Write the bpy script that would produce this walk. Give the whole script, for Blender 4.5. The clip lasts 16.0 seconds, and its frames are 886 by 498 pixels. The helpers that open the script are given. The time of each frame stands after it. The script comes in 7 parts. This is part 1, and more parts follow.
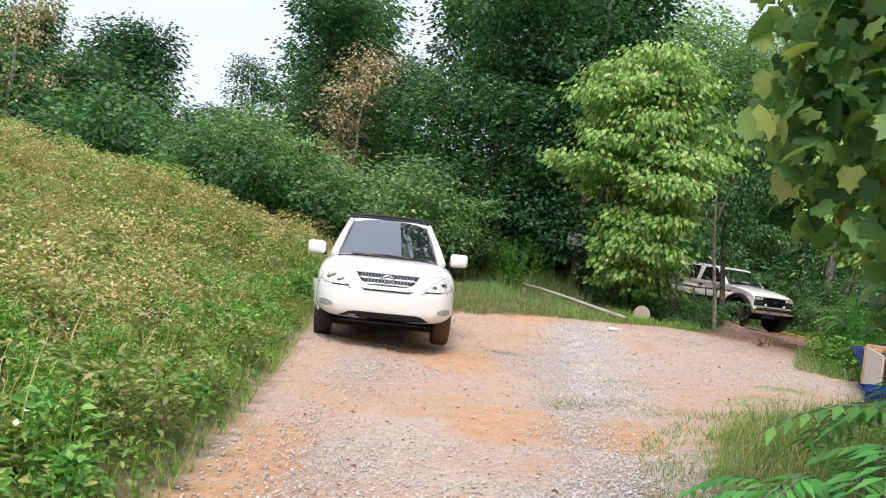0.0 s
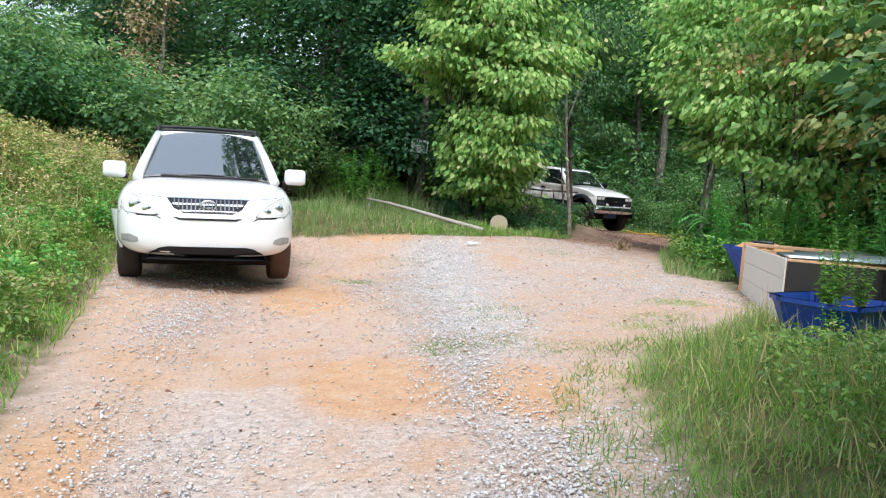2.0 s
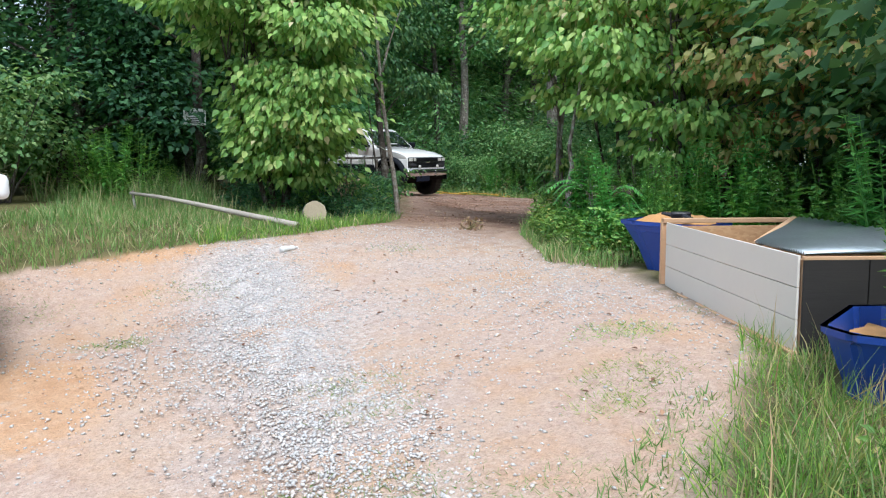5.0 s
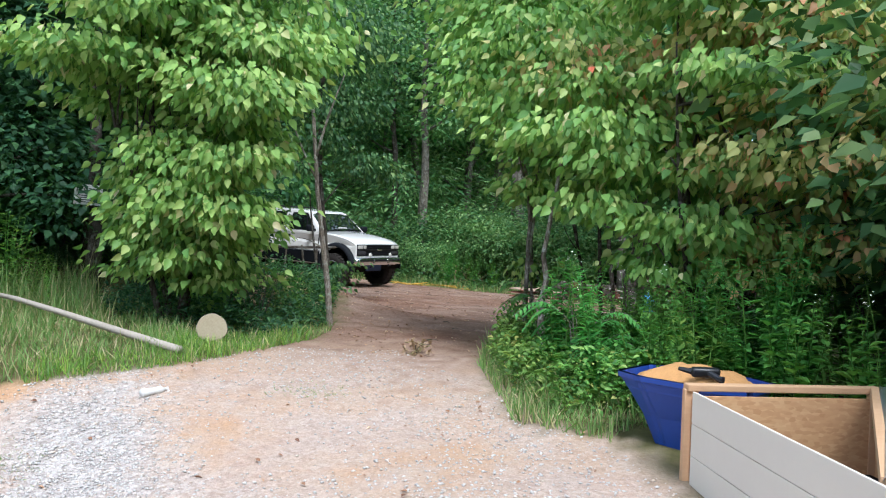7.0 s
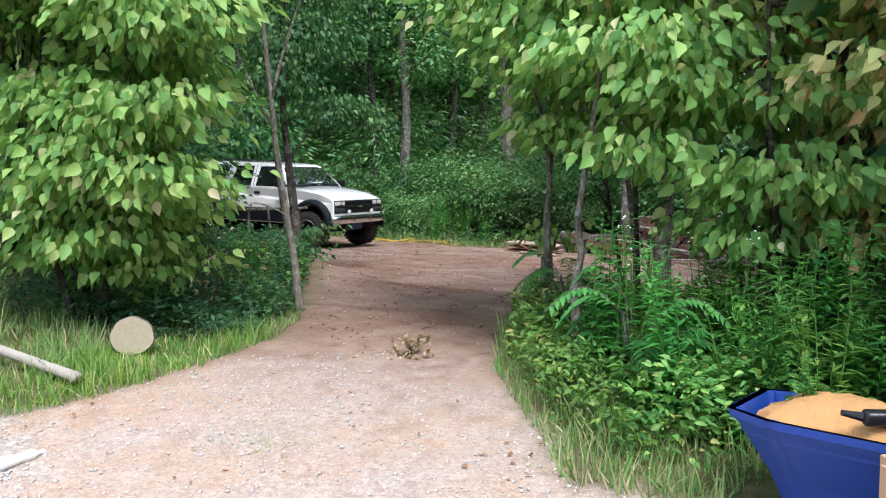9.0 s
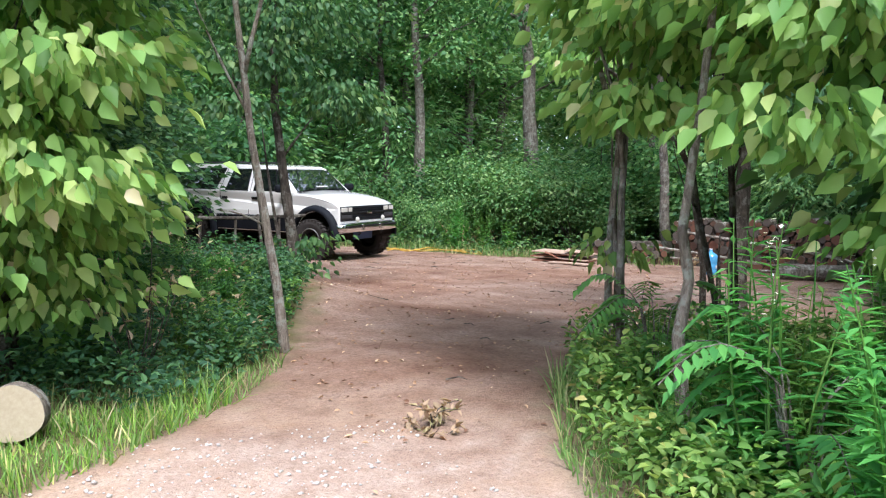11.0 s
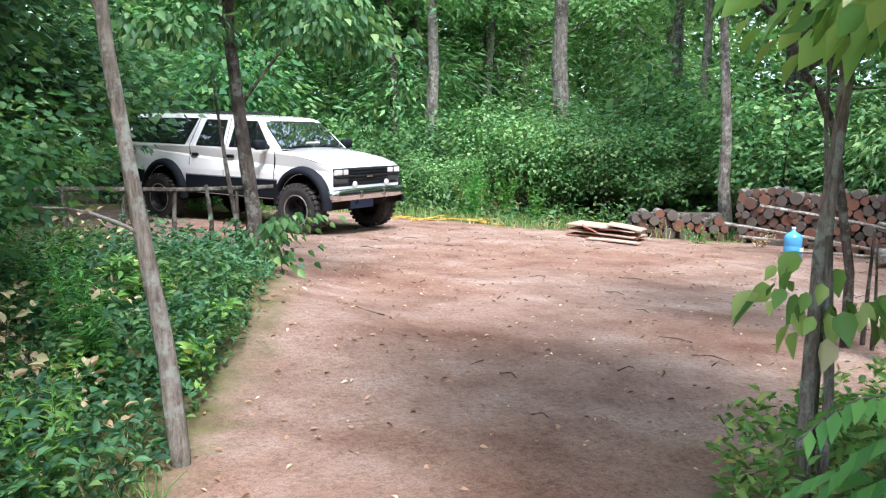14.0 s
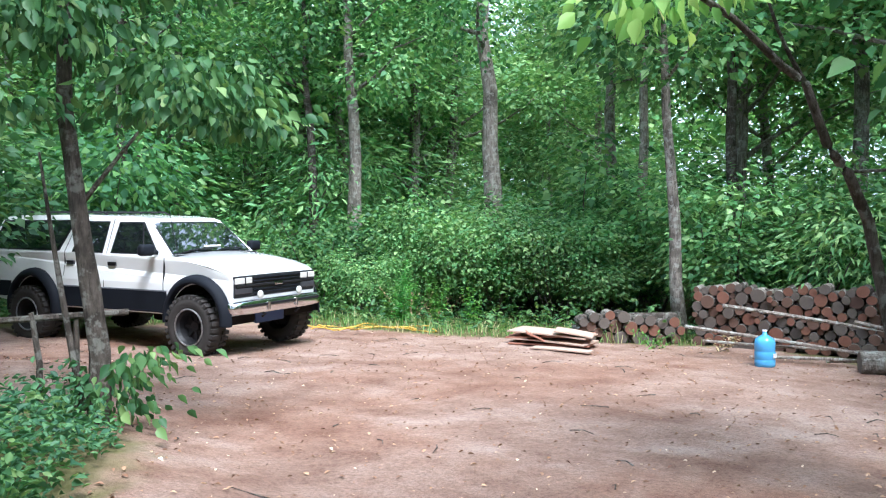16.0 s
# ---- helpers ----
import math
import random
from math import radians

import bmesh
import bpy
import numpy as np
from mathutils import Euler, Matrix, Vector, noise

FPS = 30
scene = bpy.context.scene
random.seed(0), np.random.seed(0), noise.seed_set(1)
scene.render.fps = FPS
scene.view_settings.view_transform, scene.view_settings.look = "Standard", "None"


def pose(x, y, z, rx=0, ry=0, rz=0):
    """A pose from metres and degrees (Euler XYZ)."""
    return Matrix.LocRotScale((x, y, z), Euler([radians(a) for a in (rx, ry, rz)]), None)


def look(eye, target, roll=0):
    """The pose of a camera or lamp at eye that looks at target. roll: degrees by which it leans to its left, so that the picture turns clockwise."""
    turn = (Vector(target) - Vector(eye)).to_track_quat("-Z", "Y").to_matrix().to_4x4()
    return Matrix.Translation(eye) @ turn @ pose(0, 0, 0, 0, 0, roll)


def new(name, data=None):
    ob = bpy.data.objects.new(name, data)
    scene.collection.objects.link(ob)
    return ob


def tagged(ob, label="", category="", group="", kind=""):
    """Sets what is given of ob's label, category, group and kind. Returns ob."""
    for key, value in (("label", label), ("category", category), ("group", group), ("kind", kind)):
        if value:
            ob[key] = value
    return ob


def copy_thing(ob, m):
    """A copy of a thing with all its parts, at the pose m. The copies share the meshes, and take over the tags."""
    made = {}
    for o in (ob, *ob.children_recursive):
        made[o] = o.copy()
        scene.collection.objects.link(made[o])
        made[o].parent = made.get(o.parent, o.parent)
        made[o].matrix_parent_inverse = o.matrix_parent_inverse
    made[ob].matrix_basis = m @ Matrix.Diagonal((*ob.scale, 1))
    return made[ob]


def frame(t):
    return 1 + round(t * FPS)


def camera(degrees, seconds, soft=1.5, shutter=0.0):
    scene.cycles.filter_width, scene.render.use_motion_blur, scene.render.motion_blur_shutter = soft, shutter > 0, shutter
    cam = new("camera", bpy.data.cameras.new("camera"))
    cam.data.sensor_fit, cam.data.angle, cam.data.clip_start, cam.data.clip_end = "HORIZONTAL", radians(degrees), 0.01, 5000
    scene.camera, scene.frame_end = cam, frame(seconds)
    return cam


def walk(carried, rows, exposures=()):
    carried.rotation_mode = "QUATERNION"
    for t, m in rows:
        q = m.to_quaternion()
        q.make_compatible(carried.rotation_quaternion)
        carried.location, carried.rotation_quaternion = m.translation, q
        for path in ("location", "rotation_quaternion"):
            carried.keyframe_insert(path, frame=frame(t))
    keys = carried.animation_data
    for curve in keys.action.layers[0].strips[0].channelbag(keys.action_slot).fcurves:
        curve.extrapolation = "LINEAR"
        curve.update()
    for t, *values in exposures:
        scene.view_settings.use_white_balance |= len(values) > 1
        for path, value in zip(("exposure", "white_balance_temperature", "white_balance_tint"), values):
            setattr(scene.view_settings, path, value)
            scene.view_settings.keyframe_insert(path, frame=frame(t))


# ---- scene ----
cam = camera(57.4, 16.0, soft=1.15)
PATH = [
    (0, (0.495, 0.217, 1.107), (0.387, 2.214, 1.118), 7.6),
    (0.5, (0.410, 0.591, 1.094), (0.527, 2.588, 1.106), 4.4),
    (1, (0.386, 0.956, 1.067), (0.572, 2.946, 0.996), 3.5),
    (1.5, (0.370, 1.389, 1.076), (0.568, 3.371, 0.901), 3.9),
    (2, (0.380, 1.863, 1.096), (0.698, 3.831, 0.935), 4.5),
    (2.5, (0.415, 2.335, 1.090), (0.839, 4.283, 0.932), 2.4),
    (3, (0.382, 2.824, 1.065), (0.951, 4.729, 0.850), 2.2),
    (3.2, (0.366, 3.039, 1.076), (1.008, 4.922, 0.870), 2.1),
    (5.3, (0.867, 5.312, 1.302), (1.681, 7.123, 1.062), 0.1),
    (5.5, (0.961, 5.520, 1.306), (1.786, 7.334, 1.141), 0.0),
    (6, (1.330, 6.072, 1.368), (2.189, 7.876, 1.287), 0.3),
    (6.5, (1.633, 6.530, 1.510), (2.477, 8.340, 1.410), 1.7),
    (7, (1.906, 7.059, 1.566), (2.800, 8.848, 1.514), 2.0),
    (7.5, (2.123, 7.571, 1.608), (3.050, 9.339, 1.487), -0.2),
    (8, (2.310, 8.096, 1.630), (3.238, 9.861, 1.478), -0.2),
    (8.2, (2.378, 8.289, 1.681), (3.315, 10.048, 1.518), -0.4),
    (10.3, (3.340, 10.165, 1.643), (4.252, 11.935, 1.447), 0.4),
    (10.5, (3.398, 10.351, 1.637), (4.321, 12.118, 1.465), 0.4),
    (11, (3.592, 10.867, 1.597), (4.490, 12.645, 1.425), -0.7),
    (11.5, (3.735, 11.350, 1.596), (4.575, 13.155, 1.402), -1.1),
    (12, (3.976, 11.755, 1.583), (4.821, 13.551, 1.340), -1.9),
    (12.5, (4.205, 12.182, 1.602), (5.062, 13.966, 1.312), -1.1),
    (13, (4.398, 12.672, 1.660), (5.285, 14.442, 1.376), -0.1),
    (13.5, (4.638, 13.151, 1.661), (5.524, 14.921, 1.372), 0.3),
    (14, (4.882, 13.625, 1.667), (5.750, 15.404, 1.379), 0.0),
    (14.5, (5.186, 13.986, 1.672), (6.064, 15.774, 1.493), -0.1),
    (15, (5.428, 14.379, 1.694), (6.337, 16.155, 1.556), 0.2),
    (15.5, (5.600, 14.807, 1.731), (6.546, 16.568, 1.676), 0.4),
    (16, (5.800, 15.234, 1.719), (6.829, 16.948, 1.659), -1.1),
]
walk(cam, [(t, look(eye, target, roll)) for t, eye, target, roll in PATH], exposures=[(0.0, 0.55, 6400, 15), (0.5, 0.60, 6100, 11), (1.0, 0.65, 6080, 11), (3.0, 0.70, 5800, 8), (8.0, 0.86, 5700, 9), (11.0, 1.34, 5850, 14), (14.0, 1.90, 5720, 13), (16.0, 1.86, 5450, 10)])

# ---- world, sun ----
SUN_EL, SUN_AZ = 58.0, 188.0
world = bpy.data.worlds.new("sky_world")
scene.world = world
world.use_nodes = True
wn, wl = world.node_tree.nodes, world.node_tree.links
sky = wn.new("ShaderNodeTexSky")
sky.sky_type = "NISHITA"
sky.sun_disc = False
sky.sun_elevation = radians(SUN_EL)
sky.sun_rotation = radians(SUN_AZ)
sky.dust_density = 4.0
sky.ozone_density = 1.0
veil = wn.new("ShaderNodeMix")
veil.data_type = "RGBA"
veil.inputs[0].default_value = 0.62
wl.new(sky.outputs[0], veil.inputs[6])
veil.inputs[7].default_value = (7.3, 8.0, 8.9, 1)
wl.new(veil.outputs[2], wn["Background"].inputs[0])
wn["Background"].inputs[1].default_value = 0.12
sun = new("sun", bpy.data.lights.new("sun", "SUN"))
sun.data.energy, sun.data.angle, sun.data.color = 2.15, radians(20), (1.0, 0.95, 0.87)
az, el = radians(SUN_AZ), radians(SUN_EL)
sun_dir = Vector((math.sin(az) * math.cos(el), math.cos(az) * math.cos(el), math.sin(el)))
sun.matrix_world = look(sun_dir * 60, (0, 0, 0))


# ---- materials ----
class Nodes:
    """A material under construction."""

    def __init__(self, name):
        self.m = bpy.data.materials.new(name)
        self.m.use_nodes = True
        self.t = self.m.node_tree
        self.p = self.t.nodes["Principled BSDF"]

    def n(self, kind, **ins):
        node = self.t.nodes.new("ShaderNode" + kind)
        for k, v in ins.items():
            node.inputs[k.replace("_", " ")].default_value = v
        return node

    def to(self, a, b):
        self.t.links.new(a, b)

    def coords(self):
        return self.n("NewGeometry").outputs["Position"]

    def noise(self, scale, detail=4.0, rough=0.6, vec=None, out="Fac"):
        nd = self.n("TexNoise", Scale=scale, Detail=detail, Roughness=rough)
        if vec is not None:
            self.to(vec, nd.inputs["Vector"])
        return nd.outputs[out]

    def ramp(self, fac, stops):
        nd = self.n("ValToRGB")
        el_ = nd.color_ramp.elements
        while len(el_) < len(stops):
            el_.new(0.5)
        for e, (p, c) in zip(el_, stops):
            e.position, e.color = p, (*c, 1) if len(c) == 3 else c
        self.to(fac, nd.inputs[0])
        return nd.outputs[0]

    def mix(self, fac, a, b, mode="MIX"):
        nd = self.n("Mix")
        nd.data_type, nd.blend_type = "RGBA", mode
        for sock, v in ((nd.inputs[0], fac), (nd.inputs[6], a), (nd.inputs[7], b)):
            if isinstance(v, (int, float)):
                sock.default_value = v
            elif isinstance(v, tuple):
                sock.default_value = (*v, 1)
            else:
                self.to(v, sock)
        return nd.outputs[2]

    def bump(self, height, strength, dist):
        nd = self.n("Bump", Strength=strength, Distance=dist)
        self.to(height, nd.inputs["Height"])
        self.to(nd.outputs[0], self.p.inputs["Normal"])

    def math(self, op, a, b=0.0):
        nd = self.n("Math")
        nd.operation = op
        for k, v in ((0, a), (1, b)):
            if isinstance(v, (int, float)):
                nd.inputs[k].default_value = v
            else:
                self.to(v, nd.inputs[k])
        return nd.outputs[0]


def plain(name, col, rough=0.5, metal=0.0, spread=0.12, scale=6.0, bump=0.0, bscale=60.0, spec=0.5):
    """Painted, plastic or mineral surface with mottling at two scales."""
    k = Nodes(name)
    pos = k.n("TexCoord").outputs["Object"]
    big = k.noise(scale, vec=pos)
    fine = k.noise(scale * 9, vec=pos)
    lo = tuple(c * (1 - spread) for c in col)
    hi = tuple(min(1, c * (1 + spread)) for c in col)
    c = k.mix(k.mix(0.4, big, fine), lo, hi)
    k.to(c, k.p.inputs["Base Color"])
    k.p.inputs["Roughness"].default_value = rough
    k.p.inputs["Metallic"].default_value = metal
    k.p.inputs["Specular IOR Level"].default_value = spec
    if bump:
        k.bump(k.noise(bscale, vec=pos), bump, 0.01)
    return k.m


GAIN = 1.75  # leaves reflect and transmit about equally, so the two lobes share this total


def leaf_mat(name, stops, rough=0.5, translucent=0.45, vary=0.25):
    """Leaves: colour by leaf and by plant, with light passing through."""
    k = Nodes(name)
    rnd = k.n("NewGeometry").outputs["Random Per Island"]
    c = k.ramp(rnd, stops)
    pos = k.coords()
    patch = k.noise(0.9, 2.0, vec=pos)
    hsv = k.n("HueSaturation", Saturation=1.0)
    k.to(c, hsv.inputs["Color"])
    oi = k.n("ObjectInfo").outputs["Random"]
    val = k.math("ADD", k.math("MULTIPLY", patch, vary * 2), k.math("MULTIPLY", oi, vary))
    k.to(k.math("ADD", k.math("MULTIPLY", val, GAIN), GAIN * (1 - 1.5 * vary)), hsv.inputs["Value"])
    k.to(k.math("ADD", k.math("MULTIPLY", oi, 0.03), 0.485), hsv.inputs["Hue"])
    col = hsv.outputs[0]
    k.to(col, k.p.inputs["Base Color"])
    k.p.inputs["Roughness"].default_value = rough
    k.p.inputs["Specular IOR Level"].default_value = 0.35
    tr = k.n("BsdfTranslucent")
    k.to(k.mix(1.0, col, (1.0, 1.0, 0.6), "MULTIPLY"), tr.inputs[0])
    mx = k.n("MixShader", Fac=translucent)
    k.to(k.p.outputs[0], mx.inputs[1])
    k.to(tr.outputs[0], mx.inputs[2])
    k.to(mx.outputs[0], k.t.nodes["Material Output"].inputs[0])
    return k.m


def bark_mat(name, lo, hi, scale=14.0, lichen=0.55):
    """Furrowed bark with pale lichen blotches and darker stains."""
    k = Nodes(name)
    pos = k.n("TexCoord").outputs["Object"]
    mp = k.n("Mapping")
    mp.inputs["Scale"].default_value = (scale, scale, scale * 0.2)
    k.to(pos, mp.inputs["Vector"])
    furrow = k.noise(2.4, 7.0, 0.75, vec=mp.outputs[0])
    blot = k.noise(9.0, 4.0, 0.65, vec=pos)
    stain = k.noise(3.1, 4.0, 0.6, vec=pos)
    c = k.mix(k.ramp(furrow, [(0.36, (0, 0, 0)), (0.62, (1, 1, 1))]), lo, hi)
    c = k.mix(k.ramp(stain, [(0.5, (0, 0, 0)), (0.62, (0.65, 0.65, 0.65))]), c, tuple(v * 0.6 for v in lo))
    c = k.mix(k.ramp(blot, [(0.52, (0, 0, 0)), (0.60, (lichen, lichen, lichen))]), c, (0.46, 0.46, 0.41))
    k.to(c, k.p.inputs["Base Color"])
    k.p.inputs["Roughness"].default_value = 0.92
    k.p.inputs["Specular IOR Level"].default_value = 0.2
    k.bump(k.math("ADD", furrow, k.math("MULTIPLY", blot, 0.3)), 1.0, 0.04)
    return k.m


def ground_mat():
    k = Nodes("ground_soil_and_gravel")
    pos = k.coords()
    att = k.n("Attribute")
    att.attribute_name = "cover"
    sep = k.n("SeparateColor")
    k.to(att.outputs["Color"], sep.inputs[0])
    grav, clear, green = sep.outputs[0], sep.outputs[1], sep.outputs[2]
    # crushed stone, each chip its own tone
    vor = k.n("TexVoronoi", Scale=34.0)
    k.to(pos, vor.inputs["Vector"])
    chips = k.ramp(vor.outputs["Color"], [(0.0, (0.27, 0.265, 0.265)), (0.5, (0.50, 0.485, 0.48)), (1.0, (0.74, 0.72, 0.71))])
    clay = k.ramp(k.noise(2.2, 6.0, 0.65, pos), [(0.3, (0.51, 0.305, 0.175)), (0.52, (0.52, 0.355, 0.245)), (0.75, (0.53, 0.40, 0.31))])
    dust = k.ramp(k.noise(14.0, 5.0, 0.7, pos), [(0.3, (0.42, 0.285, 0.215)), (0.7, (0.58, 0.44, 0.355))])
    soil = k.ramp(k.noise(1.3, 7.0, 0.66, pos), [(0.28, (0.175, 0.100, 0.072)), (0.5, (0.305, 0.207, 0.162)), (0.72, (0.42, 0.322, 0.27))])
    specks = k.ramp(k.noise(26.0, 4.0, 0.75, pos), [(0.3, (0.66, 0.63, 0.61)), (0.5, (1, 1, 1)), (0.72, (1.2, 1.17, 1.13))])
    # broad random patches where the soil turns darker and redder
    redder = k.ramp(k.noise(0.33, 5.0, 0.6, pos), [(0.46, (0, 0, 0)), (0.60, (0.7, 0.7, 0.7))])
    soil = k.mix(redder, soil, k.mix(1.0, soil, (0.74, 0.58, 0.50), "MULTIPLY"))
    crumbs = k.ramp(k.noise(75.0, 3.0, 0.8, pos), [(0.34, (0.55, 0.5, 0.46)), (0.45, (1, 1, 1))])
    soil = k.mix(0.8, soil, k.mix(1.0, soil, crumbs, "MULTIPLY"))
    litter = k.ramp(k.noise(3.3, 6.0, 0.7, pos), [(0.3, (0.075, 0.068, 0.032)), (0.55, (0.145, 0.135, 0.055)), (0.8, (0.24, 0.18, 0.095))])
    ochre = k.ramp(k.noise(5.0, 6.0, 0.65, pos), [(0.3, (0.50, 0.27, 0.125)), (0.55, (0.57, 0.345, 0.19)), (0.75, (0.58, 0.42, 0.30))])
    patch = k.ramp(k.noise(0.75, 5.0, 0.62, pos), [(0.44, (0, 0, 0)), (0.56, (1, 1, 1))])
    cover = k.mix(k.math("MULTIPLY", grav, k.ramp(k.noise(1.15, 6.0, 0.7, pos), [(0.36, (0.05, 0.05, 0.05)), (0.52, (1, 1, 1))])), k.mix(patch, clay, dust), k.mix(0.28, chips, dust))
    spot = k.ramp(k.math("ADD", att.outputs["Alpha"], k.math("MULTIPLY", k.noise(3.2, 8.0, 0.78, pos), 1.0)), [(0.74, (0, 0, 0)), (1.15, (0.75, 0.75, 0.75))])
    cover = k.mix(spot, cover, ochre)
    cover = k.mix(k.math("MULTIPLY", clear, 1.0), cover, k.mix(1.0, soil, specks, "MULTIPLY"))
    grit = k.ramp(k.mix(0.5, k.noise(48.0, 5.0, 0.8, pos), k.noise(130.0, 3.0, 0.8, pos)), [(0.36, (0.60, 0.57, 0.55)), (0.5, (1, 1, 1)), (0.64, (1.22, 1.2, 1.18))])
    cover = k.mix(1.0, cover, grit, "MULTIPLY")
    cover = k.mix(green, cover, litter)
    k.to(cover, k.p.inputs["Base Color"])
    k.p.inputs["Roughness"].default_value = 0.95
    k.p.inputs["Specular IOR Level"].default_value = 0.15
    h = k.math("ADD", k.math("MULTIPLY", vor.outputs["Distance"], k.math("MULTIPLY", grav, -0.7)), k.math("ADD", k.noise(9.0, 8.0, 0.7, pos), k.noise(45.0, 4.0, 0.7, pos)))
    k.bump(h, 0.62, 0.035)
    return k.m


def stone_mat():
    k = Nodes("crushed_stone")
    rnd = k.n("NewGeometry").outputs["Random Per Island"]
    c = k.ramp(rnd, [(0.0, (0.45, 0.435, 0.425)), (0.35, (0.56, 0.545, 0.535)), (0.7, (0.65, 0.63, 0.62)), (0.9, (0.62, 0.50, 0.41)), (1.0, (0.82, 0.81, 0.80))])
    k.to(k.mix(k.noise(60.0, 3.0), c, k.mix(0.35, c, (0.35, 0.29, 0.24))), k.p.inputs["Base Color"])
    k.p.inputs["Roughness"].default_value = 0.85
    return k.m


def glass_mat(name, tint, rough=0.03, alpha=0.55, ior=1.7):
    k = Nodes(name)
    k.p.inputs["Base Color"].default_value = (*tint, 1)
    k.p.inputs["Roughness"].default_value = rough
    k.p.inputs["IOR"].default_value = ior
    k.p.inputs["Specular IOR Level"].default_value = 0.9
    k.p.inputs["Coat Weight"].default_value = 1.0
    k.p.inputs["Coat Roughness"].default_value = 0.01
    k.p.inputs["Alpha"].default_value = alpha
    return k.m


def wood_mat(name, lo, hi, scale=3.0, stretch=(1, 12, 12)):
    k = Nodes(name)
    pos = k.n("TexCoord").outputs["Object"]
    mp = k.n("Mapping")
    mp.inputs["Scale"].default_value = stretch
    k.to(pos, mp.inputs["Vector"])
    g = k.noise(scale, 6.0, 0.65, mp.outputs[0])
    b = k.noise(2.0, 3.0, 0.5, pos)
    k.to(k.mix(0.35, k.mix(g, lo, hi), k.mix(b, lo, hi)), k.p.inputs["Base Color"])
    k.p.inputs["Roughness"].default_value = 0.75
    k.bump(g, 0.3, 0.006)
    return k.m


def chip_board_mat():
    k = Nodes("strand_board")
    pos = k.n("TexCoord").outputs["Object"]
    vor = k.n("TexVoronoi", Scale=26.0)
    mp = k.n("Mapping")
    mp.inputs["Scale"].default_value = (1.0, 1.0, 2.4)
    k.to(pos, mp.inputs["Vector"])
    k.to(mp.outputs[0], vor.inputs["Vector"])
    c = k.ramp(vor.outputs["Color"], [(0.0, (0.46, 0.23, 0.10)), (0.5, (0.62, 0.36, 0.18)), (1.0, (0.72, 0.47, 0.26))])
    k.to(k.mix(0.4, c, k.mix(k.noise(3.0, vec=pos), (0.5, 0.26, 0.11), (0.68, 0.42, 0.22))), k.p.inputs["Base Color"])
    k.p.inputs["Roughness"].default_value = 0.8
    return k.m


G_FOREST = leaf_mat("forest_leaves", [(0.0, (0.022, 0.065, 0.028)), (0.45, (0.045, 0.115, 0.042)), (0.8, (0.075, 0.155, 0.055)), (1.0, (0.14, 0.22, 0.08))])
G_DARK = leaf_mat("dark_forest_leaves", [(0.0, (0.019, 0.056, 0.028)), (0.6, (0.040, 0.100, 0.045)), (1.0, (0.078, 0.152, 0.064))])
G_BRIGHT = leaf_mat("bright_forest_leaves", [(0.0, (0.06, 0.155, 0.06)), (0.6, (0.125, 0.235, 0.095)), (1.0, (0.23, 0.33, 0.14))], translucent=0.45)
G_DOG = leaf_mat("dogwood_leaves_yellow_green", [(0.0, (0.075, 0.160, 0.042)), (0.4, (0.145, 0.250, 0.064)), (0.75, (0.215, 0.315, 0.085)), (0.96, (0.30, 0.36, 0.13)), (1.0, (0.38, 0.33, 0.21))], translucent=0.38)
G_DOGRED = leaf_mat("dogwood_leaves_turning_red", [(0.0, (0.13, 0.20, 0.06)), (0.35, (0.24, 0.29, 0.095)), (0.62, (0.34, 0.34, 0.13)), (0.84, (0.42, 0.33, 0.165)), (0.96, (0.45, 0.26, 0.16)), (0.992, (0.42, 0.16, 0.10)), (1.0, (0.45, 0.06, 0.035))], translucent=0.4)
G_VINE = leaf_mat("grape_leaves", [(0.0, (0.028, 0.085, 0.028)), (0.45, (0.078, 0.170, 0.046)), (0.85, (0.145, 0.250, 0.070)), (0.985, (0.21, 0.27, 0.07)), (1.0, (0.26, 0.16, 0.05))], translucent=0.42)
G_WEED = leaf_mat("weed_leaves", [(0.0, (0.045, 0.12, 0.025)), (0.6, (0.085, 0.19, 0.040)), (1.0, (0.16, 0.27, 0.06))], translucent=0.4)
G_LUSH = leaf_mat("lush_weed_leaves", [(0.0, (0.055, 0.14, 0.035)), (0.6, (0.115, 0.235, 0.055)), (0.93, (0.20, 0.31, 0.08)), (1.0, (0.36, 0.34, 0.12))], translucent=0.4)
G_OLIVE = leaf_mat("olive_weed_leaves", [(0.0, (0.080, 0.150, 0.036)), (0.5, (0.15, 0.225, 0.060)), (0.85, (0.235, 0.27, 0.095)), (1.0, (0.33, 0.26, 0.15))], translucent=0.35)
G_FERN = leaf_mat("feathery_leaves", [(0.0, (0.045, 0.15, 0.04)), (1.0, (0.10, 0.25, 0.06))], translucent=0.45)
G_FEATHER = leaf_mat("bright_feathery_leaves", [(0.0, (0.11, 0.24, 0.045)), (1.0, (0.22, 0.36, 0.08))], translucent=0.45)
G_GRASS = leaf_mat("green_grass", [(0.0, (0.075, 0.16, 0.025)), (0.6, (0.14, 0.25, 0.04)), (0.9, (0.24, 0.32, 0.07)), (1.0, (0.42, 0.37, 0.18))], translucent=0.4)
G_HAY = leaf_mat("dry_seeding_grass", [(0.0, (0.15, 0.19, 0.05)), (0.4, (0.28, 0.28, 0.10)), (0.75, (0.38, 0.31, 0.17)), (1.0, (0.33, 0.21, 0.13))], translucent=0.3)
G_DEAD = leaf_mat("withered_leaves", [(0.0, (0.20, 0.15, 0.09)), (0.6, (0.30, 0.22, 0.14)), (1.0, (0.22, 0.22, 0.10))], translucent=0.2)
